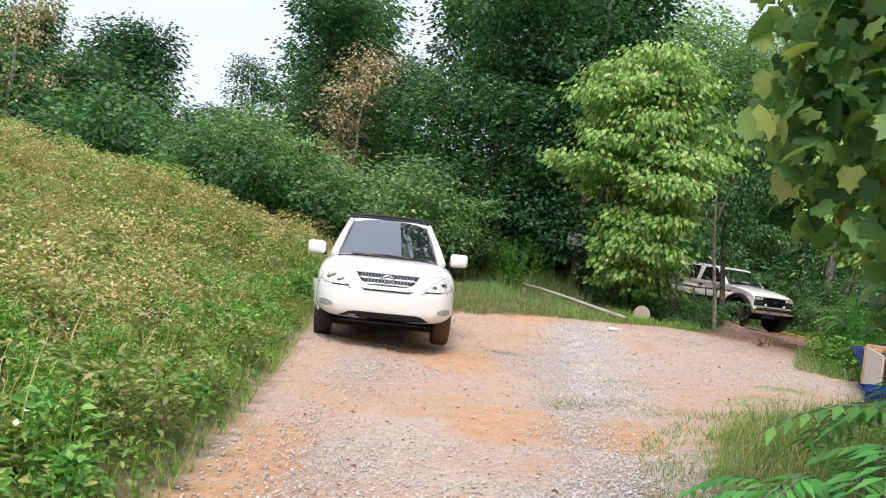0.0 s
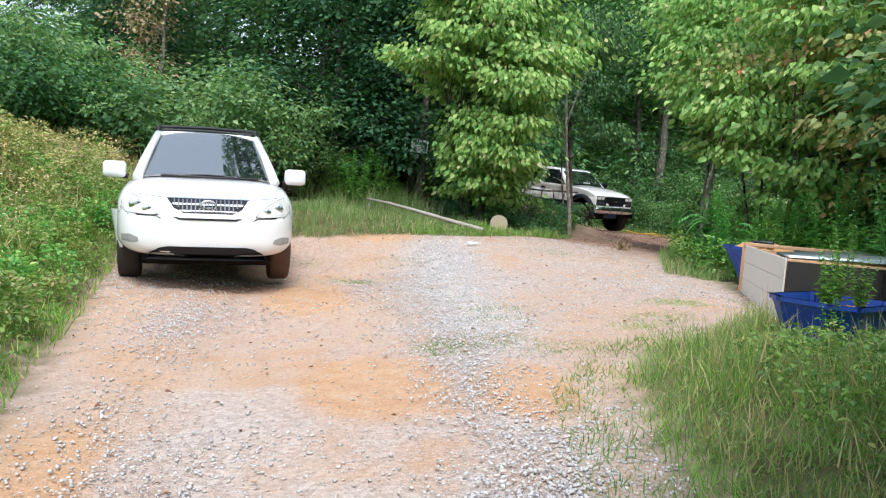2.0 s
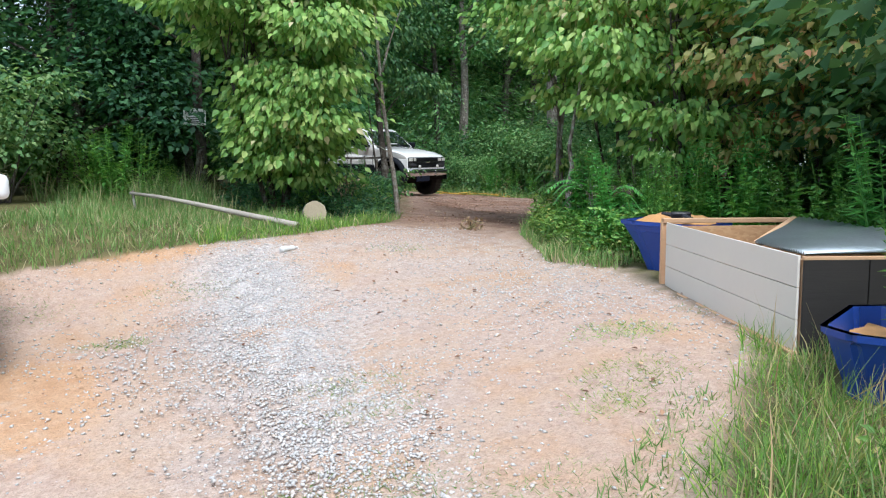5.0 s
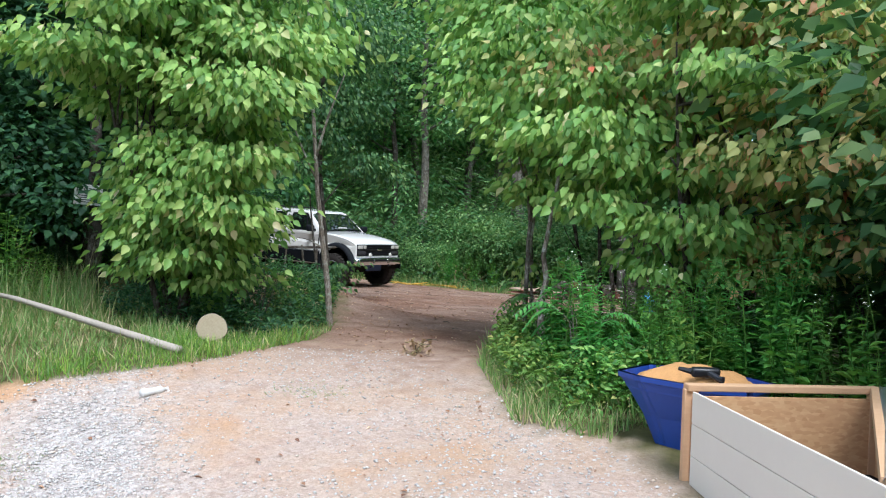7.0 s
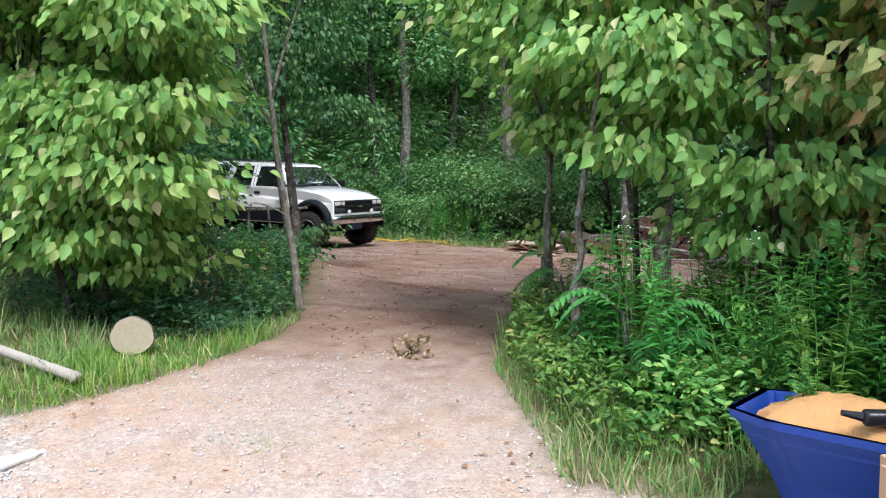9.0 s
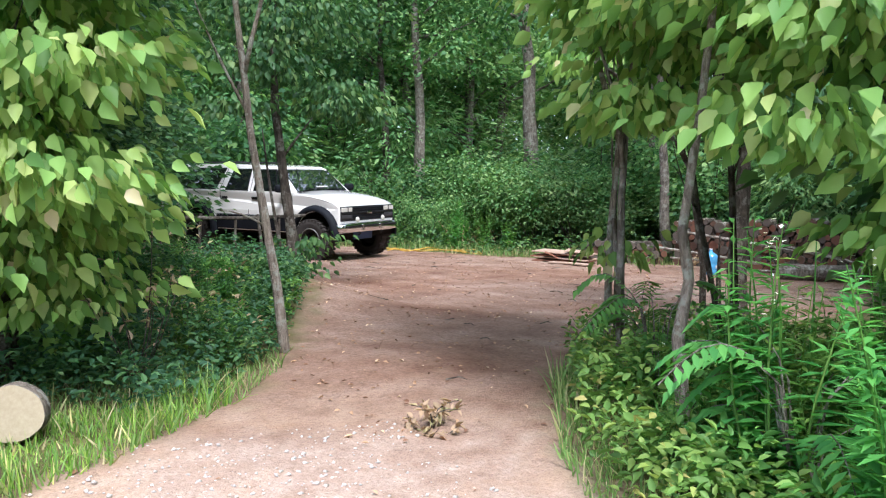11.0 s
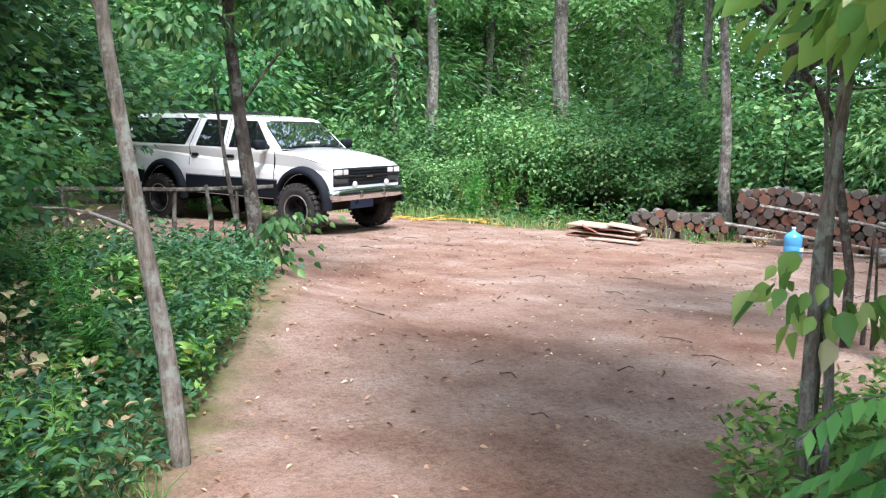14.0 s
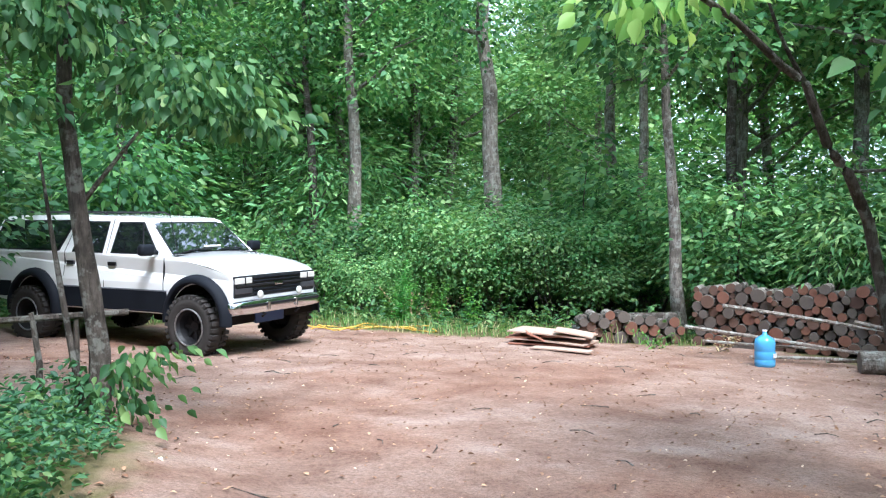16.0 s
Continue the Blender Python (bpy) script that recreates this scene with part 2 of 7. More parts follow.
G_DULL = leaf_mat("trodden_grass", [(0.0, (0.075, 0.15, 0.04)), (0.6, (0.125, 0.21, 0.06)), (0.85, (0.24, 0.23, 0.11)), (1.0, (0.34, 0.29, 0.18))], translucent=0.3)
G_SEED = leaf_mat("pinkish_brown_seed_heads", [(0.0, (0.23, 0.19, 0.09)), (0.6, (0.32, 0.22, 0.14)), (1.0, (0.38, 0.27, 0.20))], translucent=0.3)
G_LITTER = leaf_mat("fallen_leaves", [(0.0, (0.10, 0.05, 0.03)), (0.6, (0.20, 0.11, 0.06)), (0.9, (0.34, 0.22, 0.13)), (1.0, (0.5, 0.40, 0.28))], translucent=0.1)
FLOWER = leaf_mat("white_petals", [(0.0, (0.7, 0.7, 0.66)), (1.0, (0.85, 0.85, 0.8))], translucent=0.2, vary=0.05)
BARK = bark_mat("grey_brown_bark", (0.10, 0.085, 0.070), (0.33, 0.29, 0.25), 11.0)
BARK_D = bark_mat("dark_bark", (0.045, 0.036, 0.030), (0.15, 0.125, 0.105), 13.0, 0.3)
BARK_L = bark_mat("pale_smooth_bark", (0.17, 0.135, 0.11), (0.45, 0.39, 0.335), 19.0, 0.95)
BLEACHED = wood_mat("bleached_wood", (0.20, 0.17, 0.14), (0.56, 0.50, 0.43), 4.0, (9, 9, 9))
GROUND = ground_mat()
STONE = stone_mat()
WHITE = plain("white_car_paint", (0.84, 0.84, 0.83), 0.22, spread=0.03, scale=2.0)
for k_ in ("Coat Weight",):
    WHITE.node_tree.nodes["Principled BSDF"].inputs[k_].default_value = 0.6
BLACK = plain("black_plastic", (0.012, 0.012, 0.014), 0.5, spread=0.3, spec=0.3)
FLARE = plain("faded_black_plastic", (0.007, 0.009, 0.014), 0.7, spread=0.35, spec=0.2)
UNDER = plain("underbody_grime", (0.014, 0.012, 0.011), 0.95, spread=0.5, spec=0.1)
RUBBER = plain("dusty_tyre_rubber", (0.034, 0.030, 0.028), 0.85, spread=0.5, scale=5.0, bump=0.3)
RUBBER_C = plain("clay_stained_tyre", (0.125, 0.070, 0.050), 0.9, spread=0.5, scale=5.0, bump=0.3)
CHROME = plain("chrome", (0.72, 0.73, 0.74), 0.15, 1.0, spread=0.08)
STEEL = plain("dull_steel", (0.42, 0.42, 0.43), 0.4, 0.9, spread=0.2)
GRILLE = plain("grey_grille_bars", (0.20, 0.21, 0.235), 0.35, 0.5)
LAMP = plain("headlamp_lens", (0.56, 0.55, 0.51), 0.12, spread=0.18, scale=9.0, spec=0.8)
SMOKE = plain("smoked_lamp_lens", (0.05, 0.05, 0.055), 0.15, spread=0.3)
LAMP_G = plain("fog_lamp_lens", (0.32, 0.32, 0.31), 0.18, spread=0.2, scale=12.0)
GLASS = glass_mat("windscreen_glass", (0.012, 0.015, 0.017), alpha=0.8, ior=2.6)
GLASS_D = glass_mat("dark_tinted_glass", (0.010, 0.012, 0.014), alpha=0.96)
INSIDE = plain("grey_car_interior", (0.10, 0.095, 0.09), 0.8, spread=0.3)
BLUE = plain("blue_plastic", (0.018, 0.062, 0.33), 0.42, spread=0.22, scale=4.0)
SAND = plain("orange_sand", (0.55, 0.29, 0.11), 0.95, spread=0.4, scale=14.0, bump=0.6, bscale=40)
PANEL = plain("pale_grey_siding", (0.73, 0.68, 0.61), 0.6, spread=0.05, scale=3.0)
PINE = wood_mat("pine_lumber", (0.48, 0.27, 0.14), (0.70, 0.46, 0.28))
OSB = chip_board_mat()
BLACKWOOD = wood_mat("tarred_board", (0.010, 0.009, 0.009), (0.035, 0.030, 0.027))
TIN = plain("galvanised_sheet", (0.50, 0.55, 0.60), 0.34, 0.85, spread=0.25, scale=5.0)
# these three log ends carry the shade over the stacks in their dark colour
CUT = wood_mat("sawn_log_end", (0.050, 0.026, 0.018), (0.165, 0.088, 0.058), 4.0, (6, 6, 6))
CUT_R = wood_mat("red_log_end", (0.075, 0.028, 0.017), (0.235, 0.100, 0.060), 4.0, (6, 6, 6))
CUT_G = wood_mat("weathered_log_end", (0.045, 0.036, 0.030), (0.150, 0.118, 0.096), 4.0, (6, 6, 6))
CUT_P = wood_mat("pale_log_end", (0.22, 0.165, 0.095), (0.52, 0.45, 0.32), 6.0, (9, 9, 9))
CARD = plain("weathered_cardboard", (0.42, 0.30, 0.23), 0.85, spread=0.3, scale=5.0)
CARD_R = plain("red_brown_board", (0.30, 0.13, 0.085), 0.85, spread=0.3, scale=5.0)
JUG = plain("blue_bottle_plastic", (0.10, 0.36, 0.66), 0.15, spread=0.15, scale=6.0)
ROPE = plain("yellow_strap", (0.60, 0.37, 0.06), 0.7, spread=0.3, scale=12.0)
SIGN = plain("white_sign_face", (0.80, 0.78, 0.78), 0.5, spread=0.08)
INK = plain("black_ink", (0.03, 0.03, 0.03), 0.6)
TOOL = plain("black_tool_plastic", (0.015, 0.016, 0.020), 0.35)
TAIL = plain("red_lamp_lens", (0.35, 0.02, 0.02), 0.2)
PLATE = plain("blue_painted_plate", (0.03, 0.06, 0.16), 0.6)
LABEL = plain("pale_label", (0.7, 0.7, 0.68), 0.5)


# ---- building helpers ----
def mesh_of(name, verts, faces, mat, smooth=False):
    me = bpy.data.meshes.new(name)
    me.from_pydata(verts, [], faces)
    me.materials.append(mat)
    if smooth:
        me.polygons.foreach_set("use_smooth", [True] * len(me.polygons))
    me.update()
    return me


def part(name, bm, mat, parent=None, label="", smooth=False):
    """Links a bmesh as one mesh object under a thing or a part."""
    me = bpy.data.meshes.new(name)
    bmesh.ops.recalc_face_normals(bm, faces=bm.faces[:])
    bm.to_mesh(me)
    bm.free()
    me.materials.append(mat)
    if smooth:
        me.polygons.foreach_set("use_smooth", [True] * len(me.polygons))
    ob = new(name, me)
    if parent is not None:
        ob.parent = parent
    if label:
        ob["label"] = label
    return ob


def part_me(name, me, parent=None, label=""):
    ob = new(name, me)
    if parent is not None:
        ob.parent = parent
    if label:
        ob["label"] = label
    return ob


def thing(name, m, label, category, group="", kind=""):
    ob = new(name)
    ob.empty_display_size = 0.2
    ob.matrix_basis = m
    return tagged(ob, label, category, group, kind)


def box(sx, sy, sz, at=(0, 0, 0), bevel=0.0, m=None, bm=None):
    bm = bm or bmesh.new()
    geo = bmesh.ops.create_cube(bm, size=1.0)["verts"]
    bmesh.ops.scale(bm, vec=(sx, sy, sz), verts=geo)
    if bevel:
        es = list({e for v in geo for e in v.link_edges})
        geo = bmesh.ops.bevel(bm, geom=es, offset=bevel, segments=2, affect="EDGES", profile=0.5)["verts"]
    bmesh.ops.translate(bm, vec=at, verts=geo)
    if m is not None:
        bmesh.ops.transform(bm, matrix=m, verts=geo)
    return bm


def tube(pts, radii, sides=8, bm=None, wobble=0.0, cap=True, seed=0):
    """A tapered tube along a line of points."""
    bm = bm or bmesh.new()
    rr = random.Random(seed)
    rings = []
    pts = [Vector(p) for p in pts]
    for i, p in enumerate(pts):
        d = (pts[min(i + 1, len(pts) - 1)] - pts[max(i - 1, 0)]).normalized()
        a = d.orthogonal().normalized() if abs(d.z) < 0.95 else Vector((1, 0, 0))
        a = (a - d * a.dot(d)).normalized()
        b = d.cross(a)
        r = radii[i] if isinstance(radii, (list, tuple)) else radii
        rings.append([bm.verts.new(p + (a * math.cos(k * math.tau / sides) + b * math.sin(k * math.tau / sides)) * r * (1 + wobble * rr.uniform(-1, 1))) for k in range(sides)])
    for r0, r1 in zip(rings, rings[1:]):
        for k in range(sides):
            bm.faces.new((r0[k], r0[(k + 1) % sides], r1[(k + 1) % sides], r1[k]))
    if cap:
        bm.faces.new(rings[0][::-1])
        bm.faces.new(rings[-1])
    return bm


def sweep_steps(a, b, n, bend=0.0, rr=None):
    """Points from a to b with a sideways bend."""
    a, b = Vector(a), Vector(b)
    side = (b - a).orthogonal().normalized()
    if rr:
        side = Matrix.Rotation(rr.uniform(0, 6.28), 3, (b - a).normalized()) @ side
    return [a.lerp(b, i / n) + side * bend * math.sin(math.pi * i / n) for i in range(n + 1)]


LEAF_OVAL = [(0, 0, 0), (-0.23, 0.26, 0.11), (-0.22, 0.56, 0.09), (0, 1, -0.16), (0.22, 0.56, 0.09), (0.23, 0.26, 0.11)]
LEAF_FACES = [(0, 1, 2, 3), (0, 3, 4, 5)]
LEAF_BROAD = [(0, 0, 0), (-0.27, 0.22, 0.10), (-0.31, 0.50, 0.08), (0, 1, -0.20), (0.31, 0.50, 0.08), (0.27, 0.22, 0.10)]
LEAF_SLIM = [(0, 0, 0), (-0.13, 0.4, 0.03), (0, 1, -0.1), (0.13, 0.4, 0.03)]
SLIM_FACES = [(0, 1, 2), (0, 2, 3)]
LEAF_WIDE = [(0, 0, 0), (-0.36, 0.35, 0.07), (0, 1, -0.1), (0.36, 0.35, 0.07)]
BLADE = [(-0.5, 0, 0), (0.5, 0, 0), (0.35, 0.55, 0.08), (-0.35, 0.55, 0.08), (0, 1, 0.3)]
BLADE_FACES = [(0, 1, 2, 3), (3, 2, 4)]


def scatter(name, mat, shape, faces, at, way, size, width=None, roll=None):
    """One mesh of many leaves: each lies at a point, along a direction, with its own size."""
    at, way = np.asarray(at, float), np.asarray(way, float)
    n = len(at)
    size = np.broadcast_to(np.asarray(size, float), (n,))
    width = size if width is None else np.broadcast_to(np.asarray(width, float), (n,))
    way = way / np.maximum(np.linalg.norm(way, axis=1, keepdims=True), 1e-6)
    up = np.tile(np.array([[0.0, 0.0, 1.0]]), (n, 1))
    side = np.cross(way, up)
    bad = np.linalg.norm(side, axis=1) < 0.05
    side[bad] = (1, 0, 0)
    side /= np.linalg.norm(side, axis=1, keepdims=True)
    nor = np.cross(side, way)
    if roll is not None:
        c, s_ = np.cos(roll)[:, None], np.sin(roll)[:, None]
        side, nor = side * c + nor * s_, nor * c - side * s_
    shape = np.asarray(shape, float)
    k = len(shape)
    v = (at[:, None] + side[:, None] * (shape[None, :, 0:1] * width[:, None, None]) + way[:, None] * (shape[None, :, 1:2] * size[:, None, None])
         + nor[:, None] * (shape[None, :, 2:3] * size[:, None, None]))
    verts = v.reshape(-1, 3)
    me = bpy.data.meshes.new(name)
    me.vertices.add(len(verts))
    me.vertices.foreach_set("co", verts.astype(np.float32).ravel())
    loops = np.concatenate([np.array(f) for f in faces])
    counts = np.array([len(f) for f in faces])
    total = len(loops)
    me.loops.add(total * n)
    me.loops.foreach_set("vertex_index", (loops[None, :] + (np.arange(n) * k)[:, None]).ravel().astype(np.int32))
    me.polygons.add(len(faces) * n)
    starts = np.concatenate([[0], np.cumsum(counts)[:-1]])
    me.polygons.foreach_set("loop_start", (starts[None, :] + (np.arange(n) * total)[:, None]).ravel().astype(np.int32))
    me.update(calc_edges=True)
    me.validate()
    me.materials.append(mat)
    return me


def smooth_step(a, b, v):
    u = np.clip((v - a) / (b - a), 0, 1)
    return u * u * (3 - 2 * u)


# ---- ground ----
def left_edge(y):
    return np.where(y < 4, -0.95, np.where(y < 12, -0.95 - 0.125 * (y - 4), -1.95))


def relief(x, y):
    """Height of the bare ground: the drive falls to its left, a bank rises beyond it, the clearing falls gently to the right."""
    x, y = np.asarray(x, float), np.asarray(y, float)
    drive = np.minimum(-0.30 + 0.105 * np.clip(x, 0, 4.2), 0.10) + 0.12 * smooth_step(8.5, 11, y) * (1 - smooth_step(-0.5, 2.5, x))
    clearing = 0.24 - 0.053 * (np.clip(x, 0, 18) - 5.3) - 0.0036 * (np.clip(y, 10, 60) - 16)
    z = drive + (clearing - drive) * smooth_step(11.5, 15, y)
    u = np.maximum(0, left_edge(y) - x)
    bank = 1.75 * (1 - np.exp(-((u / 5.2) ** 1.25))) + 0.07 * smooth_step(0, 0.25, u)
    z = z + bank * (1 - 0.55 * smooth_step(13, 26, y))
    z = z + 0.25 * smooth_step(2.0, 3.6, x) * (1 - smooth_step(4.5, 7.5, y))
    z = z + 0.27 * (1 - smooth_step(6.2, 7.8, x)) * smooth_step(17, 20.5, y) * (1 - smooth_step(24, 27, y)) * smooth_step(0, 3, x)
    return z + 0.018 * np.sin(x * 1.9 + 0.7 * np.sin(y)) * np.sin(y * 1.3 + x * 0.4)


def gz(x, y):
    return float(relief(x, y))


def right_edge(y):
    return np.interp(y, [-50, 2, 5, 6.5, 7.4, 8.2, 9, 11.6, 12.2, 14.2, 16, 17, 18, 20, 24, 27, 30], [1.6, 1.7, 2.1, 2.4, 2.95, 4.0, 4.8, 5.6, 5.2, 6.0, 7.2, 10.5, 14, 16.5, 17.0, 13.2, 11.0])


def gate_left(y):
    return np.interp(y, [-50, 12.6, 13.3, 14.2, 14.7, 15.8, 17.1, 19.4, 20.8, 22.5, 26, 30, 32], [-9, -9, 0.0, 3.0, 3.75, 4.6, 5.35, 6.3, 6.8, 6.0, 5.2, 5.0, 8.5])


def bare(x, y):
    """How far inside the trodden ground a place lies, in metres (negative outside)."""
    a = np.minimum(x - left_edge(y), right_edge(y) - x)
    return np.minimum(np.minimum(a, x - gate_left(y)), 30.5 - y)


CLAY_PATCHES = ((0.85, 7.0, 0.5, 0.85), (1.75, 6.6, 0.28, 0.7), (0.36, 10.3, 0.45, 0.9), (1.3, 13.8, 0.7, 0.4), (-0.75, 5.2, 0.25, 1.2), (0.5, 4.3, 0.3, 0.5))


def build_ground():
    def steps(lo, hi, fine, far):
        mid = np.arange(lo, hi + 1e-6, fine)
        out = fine * 1.35 ** np.arange(1, 40)
        out = np.cumsum(out)
        out = out[out < far]
        return np.concatenate([lo - out[::-1], mid, hi + out])
    xs, ys = steps(-9, 18, 0.13, 420), steps(-2, 31, 0.13, 420)
    gx, gy = np.meshgrid(xs, ys)
    z = relief(gx, gy)
    nx, ny = len(xs), len(ys)
    b = bare(gx, gy)
    rough = np.array([[noise.noise((float(x) * 7, float(y) * 7, 0.0)) for x in xs] for y in ys])
    z = z + 0.012 * rough * (np.abs(gx) < 30)
    ruts = np.exp(-((gx + 0.55 - 0.02 * gy) / 0.35) ** 2) + np.exp(-((gx - 1.05 - 0.02 * gy) / 0.35) ** 2)
    z = z - 0.025 * ruts * (gy < 12)
    verts = np.stack([gx, gy, z], -1).reshape(-1, 3)
    i = np.arange(nx * ny).reshape(ny, nx)
    quads = np.stack([i[:-1, :-1], i[:-1, 1:], i[1:, 1:], i[1:, :-1]], -1).reshape(-1, 4)
    me = mesh_of("ground", verts.tolist(), quads.tolist(), GROUND, True)
    edge = np.clip(0.5 - (b + 0.25 * rough) / 0.35, 0, 1)
    clear = smooth_step(13.2, 17.2, gy + 0.35 * gx - 1.2 + 2 * rough)
    band = 0.75 * np.exp(-((gx - 1.25 - 0.12 * (gy - 5)) / 0.6) ** 2) + 0.55 * np.exp(-((gx + 0.1) / 0.9) ** 2) * (gy < 7) + 0.30 * smooth_step(9, 11, gy) * smooth_step(0.5, 2, gx)
    grav = np.clip(0.06 + band, 0, 1) * (1 - clear)
    ochre = np.zeros_like(gx)
    for px_, py_, rx, ry in CLAY_PATCHES:
        ochre = np.maximum(ochre, np.exp(-(((gx - px_) / rx) ** 2 + ((gy - py_) / ry) ** 2)))
    ochre = ochre * (1 - clear)
    grav = grav * (1 - 0.8 * ochre)
    col = np.stack([grav, clear, edge, ochre], -1).reshape(-1, 4)
    att = me.color_attributes.new("cover", "FLOAT_COLOR", "POINT")
    att.data.foreach_set("color", col.astype(np.float32).ravel())
    return tagged(new("ground", me), "bare clay and gravel ground with grassy bank", "ground", kind="structure")


ground = build_ground()
RNG = np.random.default_rng(7)


def sample(n, x0, x1, y0, y1, keep):
    """Random places in a rectangle that pass a test."""
    x, y = RNG.uniform(x0, x1, n), RNG.uniform(y0, y1, n)
    ok = keep(x, y)
    return x[ok], y[ok]


# ---- vehicles ----
from mathutils.bvhtree import BVHTree


def loft(stations, n=28):
    """A closed body from rounded sections along y: (y, half width, bottom, top, squareness)."""
    bm = bmesh.new()
    rings = []
    for y, w, zb, zt, e in stations:
        ring = []
        for k in range(n):
            a = math.tau * k / n
            c, s_ = math.cos(a), math.sin(a)
            x = w * math.copysign(abs(c) ** (2 / e), c)
            z = (zb + zt) / 2 + (zt - zb) / 2 * math.copysign(abs(s_) ** (2 / e), s_)
            ring.append(bm.verts.new((x, y, z)))
        rings.append(ring)
    for r0, r1 in zip(rings, rings[1:]):
        for k in range(n):
            bm.faces.new((r0[k], r0[(k + 1) % n], r1[(k + 1) % n], r1[k]))
    bm.faces.new(rings[0][::-1])
    bm.faces.new(rings[-1])
    return bm


def lathe(profile, seg=40, bm=None, at=(0, 0, 0)):
    """A turned part round the x axis: (radius, x) along its profile."""
    bm = bm or bmesh.new()
    rings = [[bm.verts.new((at[0] + x, at[1] + r * math.cos(math.tau * k / seg), at[2] + r * math.sin(math.tau * k / seg))) for k in range(seg)] for r, x in profile]
    for r0, r1 in zip(rings, rings[1:]):
        for k in range(seg):
            bm.faces.new((r0[k], r0[(k + 1) % seg], r1[(k + 1) % seg], r1[k]))
    return bm


def decal(name, outline, tree, way, mat, parent, lift=0.008, label="", cuts=3):
    """A fitted panel: an outline seen along an axis, laid on the body and given thickness."""
    bm = bmesh.new()
    way = Vector(way)
    if abs(way.y) > 0.5:
        start = [Vector((a, -way.y * 9, b)) for a, b in outline]
    else:
        start = [Vector((-way.x * 9, a, b)) for a, b in outline]
    bm.faces.new([bm.verts.new(p) for p in start])
    bmesh.ops.triangulate(bm, faces=bm.faces[:])
    bmesh.ops.subdivide_edges(bm, edges=bm.edges[:], cuts=cuts, use_grid_fill=True)
    for v in bm.verts:
        hit = tree.ray_cast(v.co, way)[0]
        if hit is None:
            near = tree.find_nearest(v.co + way * 9)[0]
            hit = Vector((v.co.x, near.y, v.co.z)) if abs(way.y) > 0.5 else Vector((near.x, v.co.y, v.co.z))
        v.co = hit - way * lift
    ret = bmesh.ops.extrude_face_region(bm, geom=bm.faces[:])
    bmesh.ops.translate(bm, vec=way * (lift + 0.02), verts=[g for g in ret["geom"] if isinstance(g, bmesh.types.BMVert)])
    return part(name, bm, mat, parent, label, smooth=False)


def slab(a, b, c, d, thick, bulge=0.0, out=(0, -1, 0), n=6):
    """A slightly bulged pane between four corners."""
    bm = bmesh.new()
    a, b, c, d, out = Vector(a), Vector(b), Vector(c), Vector(d), Vector(out).normalized()
    grid = []
    for i in range(n + 1):
        row = []
        for j in range(n + 1):
            u, v = i / n, j / n
            p = a.lerp(b, u).lerp(d.lerp(c, u), v)
            row.append(bm.verts.new(p + out * bulge * 4 * u * (1 - u)))
        grid.append(row)
    for i in range(n):
        for j in range(n):
            bm.faces.new((grid[i][j], grid[i + 1][j], grid[i + 1][j + 1], grid[i][j + 1]))
    ret = bmesh.ops.extrude_face_region(bm, geom=bm.faces[:])
    bmesh.ops.translate(bm, vec=-out * thick, verts=[g for g in ret["geom"] if isinstance(g, bmesh.types.BMVert)])
    return bm


def wheel(parent, x, y, r, w, mat, lugs=0, rim_mat=STEEL):
    """A tyre with its rim; x is the outer face's side."""
    s_ = 1 if x > 0 else -1
    prof = [(r * 0.60, -w * 0.42), (r * 0.78, -w * 0.5), (r * 0.93, -w * 0.47), (r, -w * 0.36), (r, w * 0.36), (r * 0.93, w * 0.47), (r * 0.78, w * 0.5), (r * 0.60, w * 0.42), (r * 0.56, w * 0.2)]
    ty = part("tyre", lathe(prof, 44, at=(x, y, r)), mat, parent, smooth=True)
    bm = bmesh.new()
    for k in range(lugs):
        a = math.tau * k / lugs
        for sx in (-1, 1):
            m = Matrix.Translation((x, y, r)) @ Matrix.Rotation(a + sx * math.pi / lugs / 2, 4, "X") @ Matrix.Translation((sx * w * 0.31, 0, r * 0.985))
            box(w * 0.36, math.tau * r / lugs * 0.55, 0.05, m=m, bm=bm)
    if lugs:
        tagged(part("tread_lugs", bm, mat, ty), kind="stuff")
    prof = [(0.001, s_ * w * 0.10), (r * 0.16, s_ * w * 0.12), (r * 0.2, s_ * w * 0.02), (r * 0.45, s_ * -w * 0.02), (r * 0.52, s_ * w * 0.30), (r * 0.60, s_ * w * 0.43), (r * 0.62, s_ * w * 0.40)]
    bm = lathe(prof, 32, at=(x, y, r))
    for k in range(8):
        a = math.tau * k / 8
        m = Matrix.Translation((x + s_ * w * 0.04, y, r)) @ Matrix.Rotation(a, 4, "X") @ Matrix.Translation((0, 0, r * 0.33))
        box(w * 0.06, r * 0.12, r * 0.3, m=m, bm=bm, bevel=0.006)
    part("rim", bm, rim_mat, parent)
    return ty


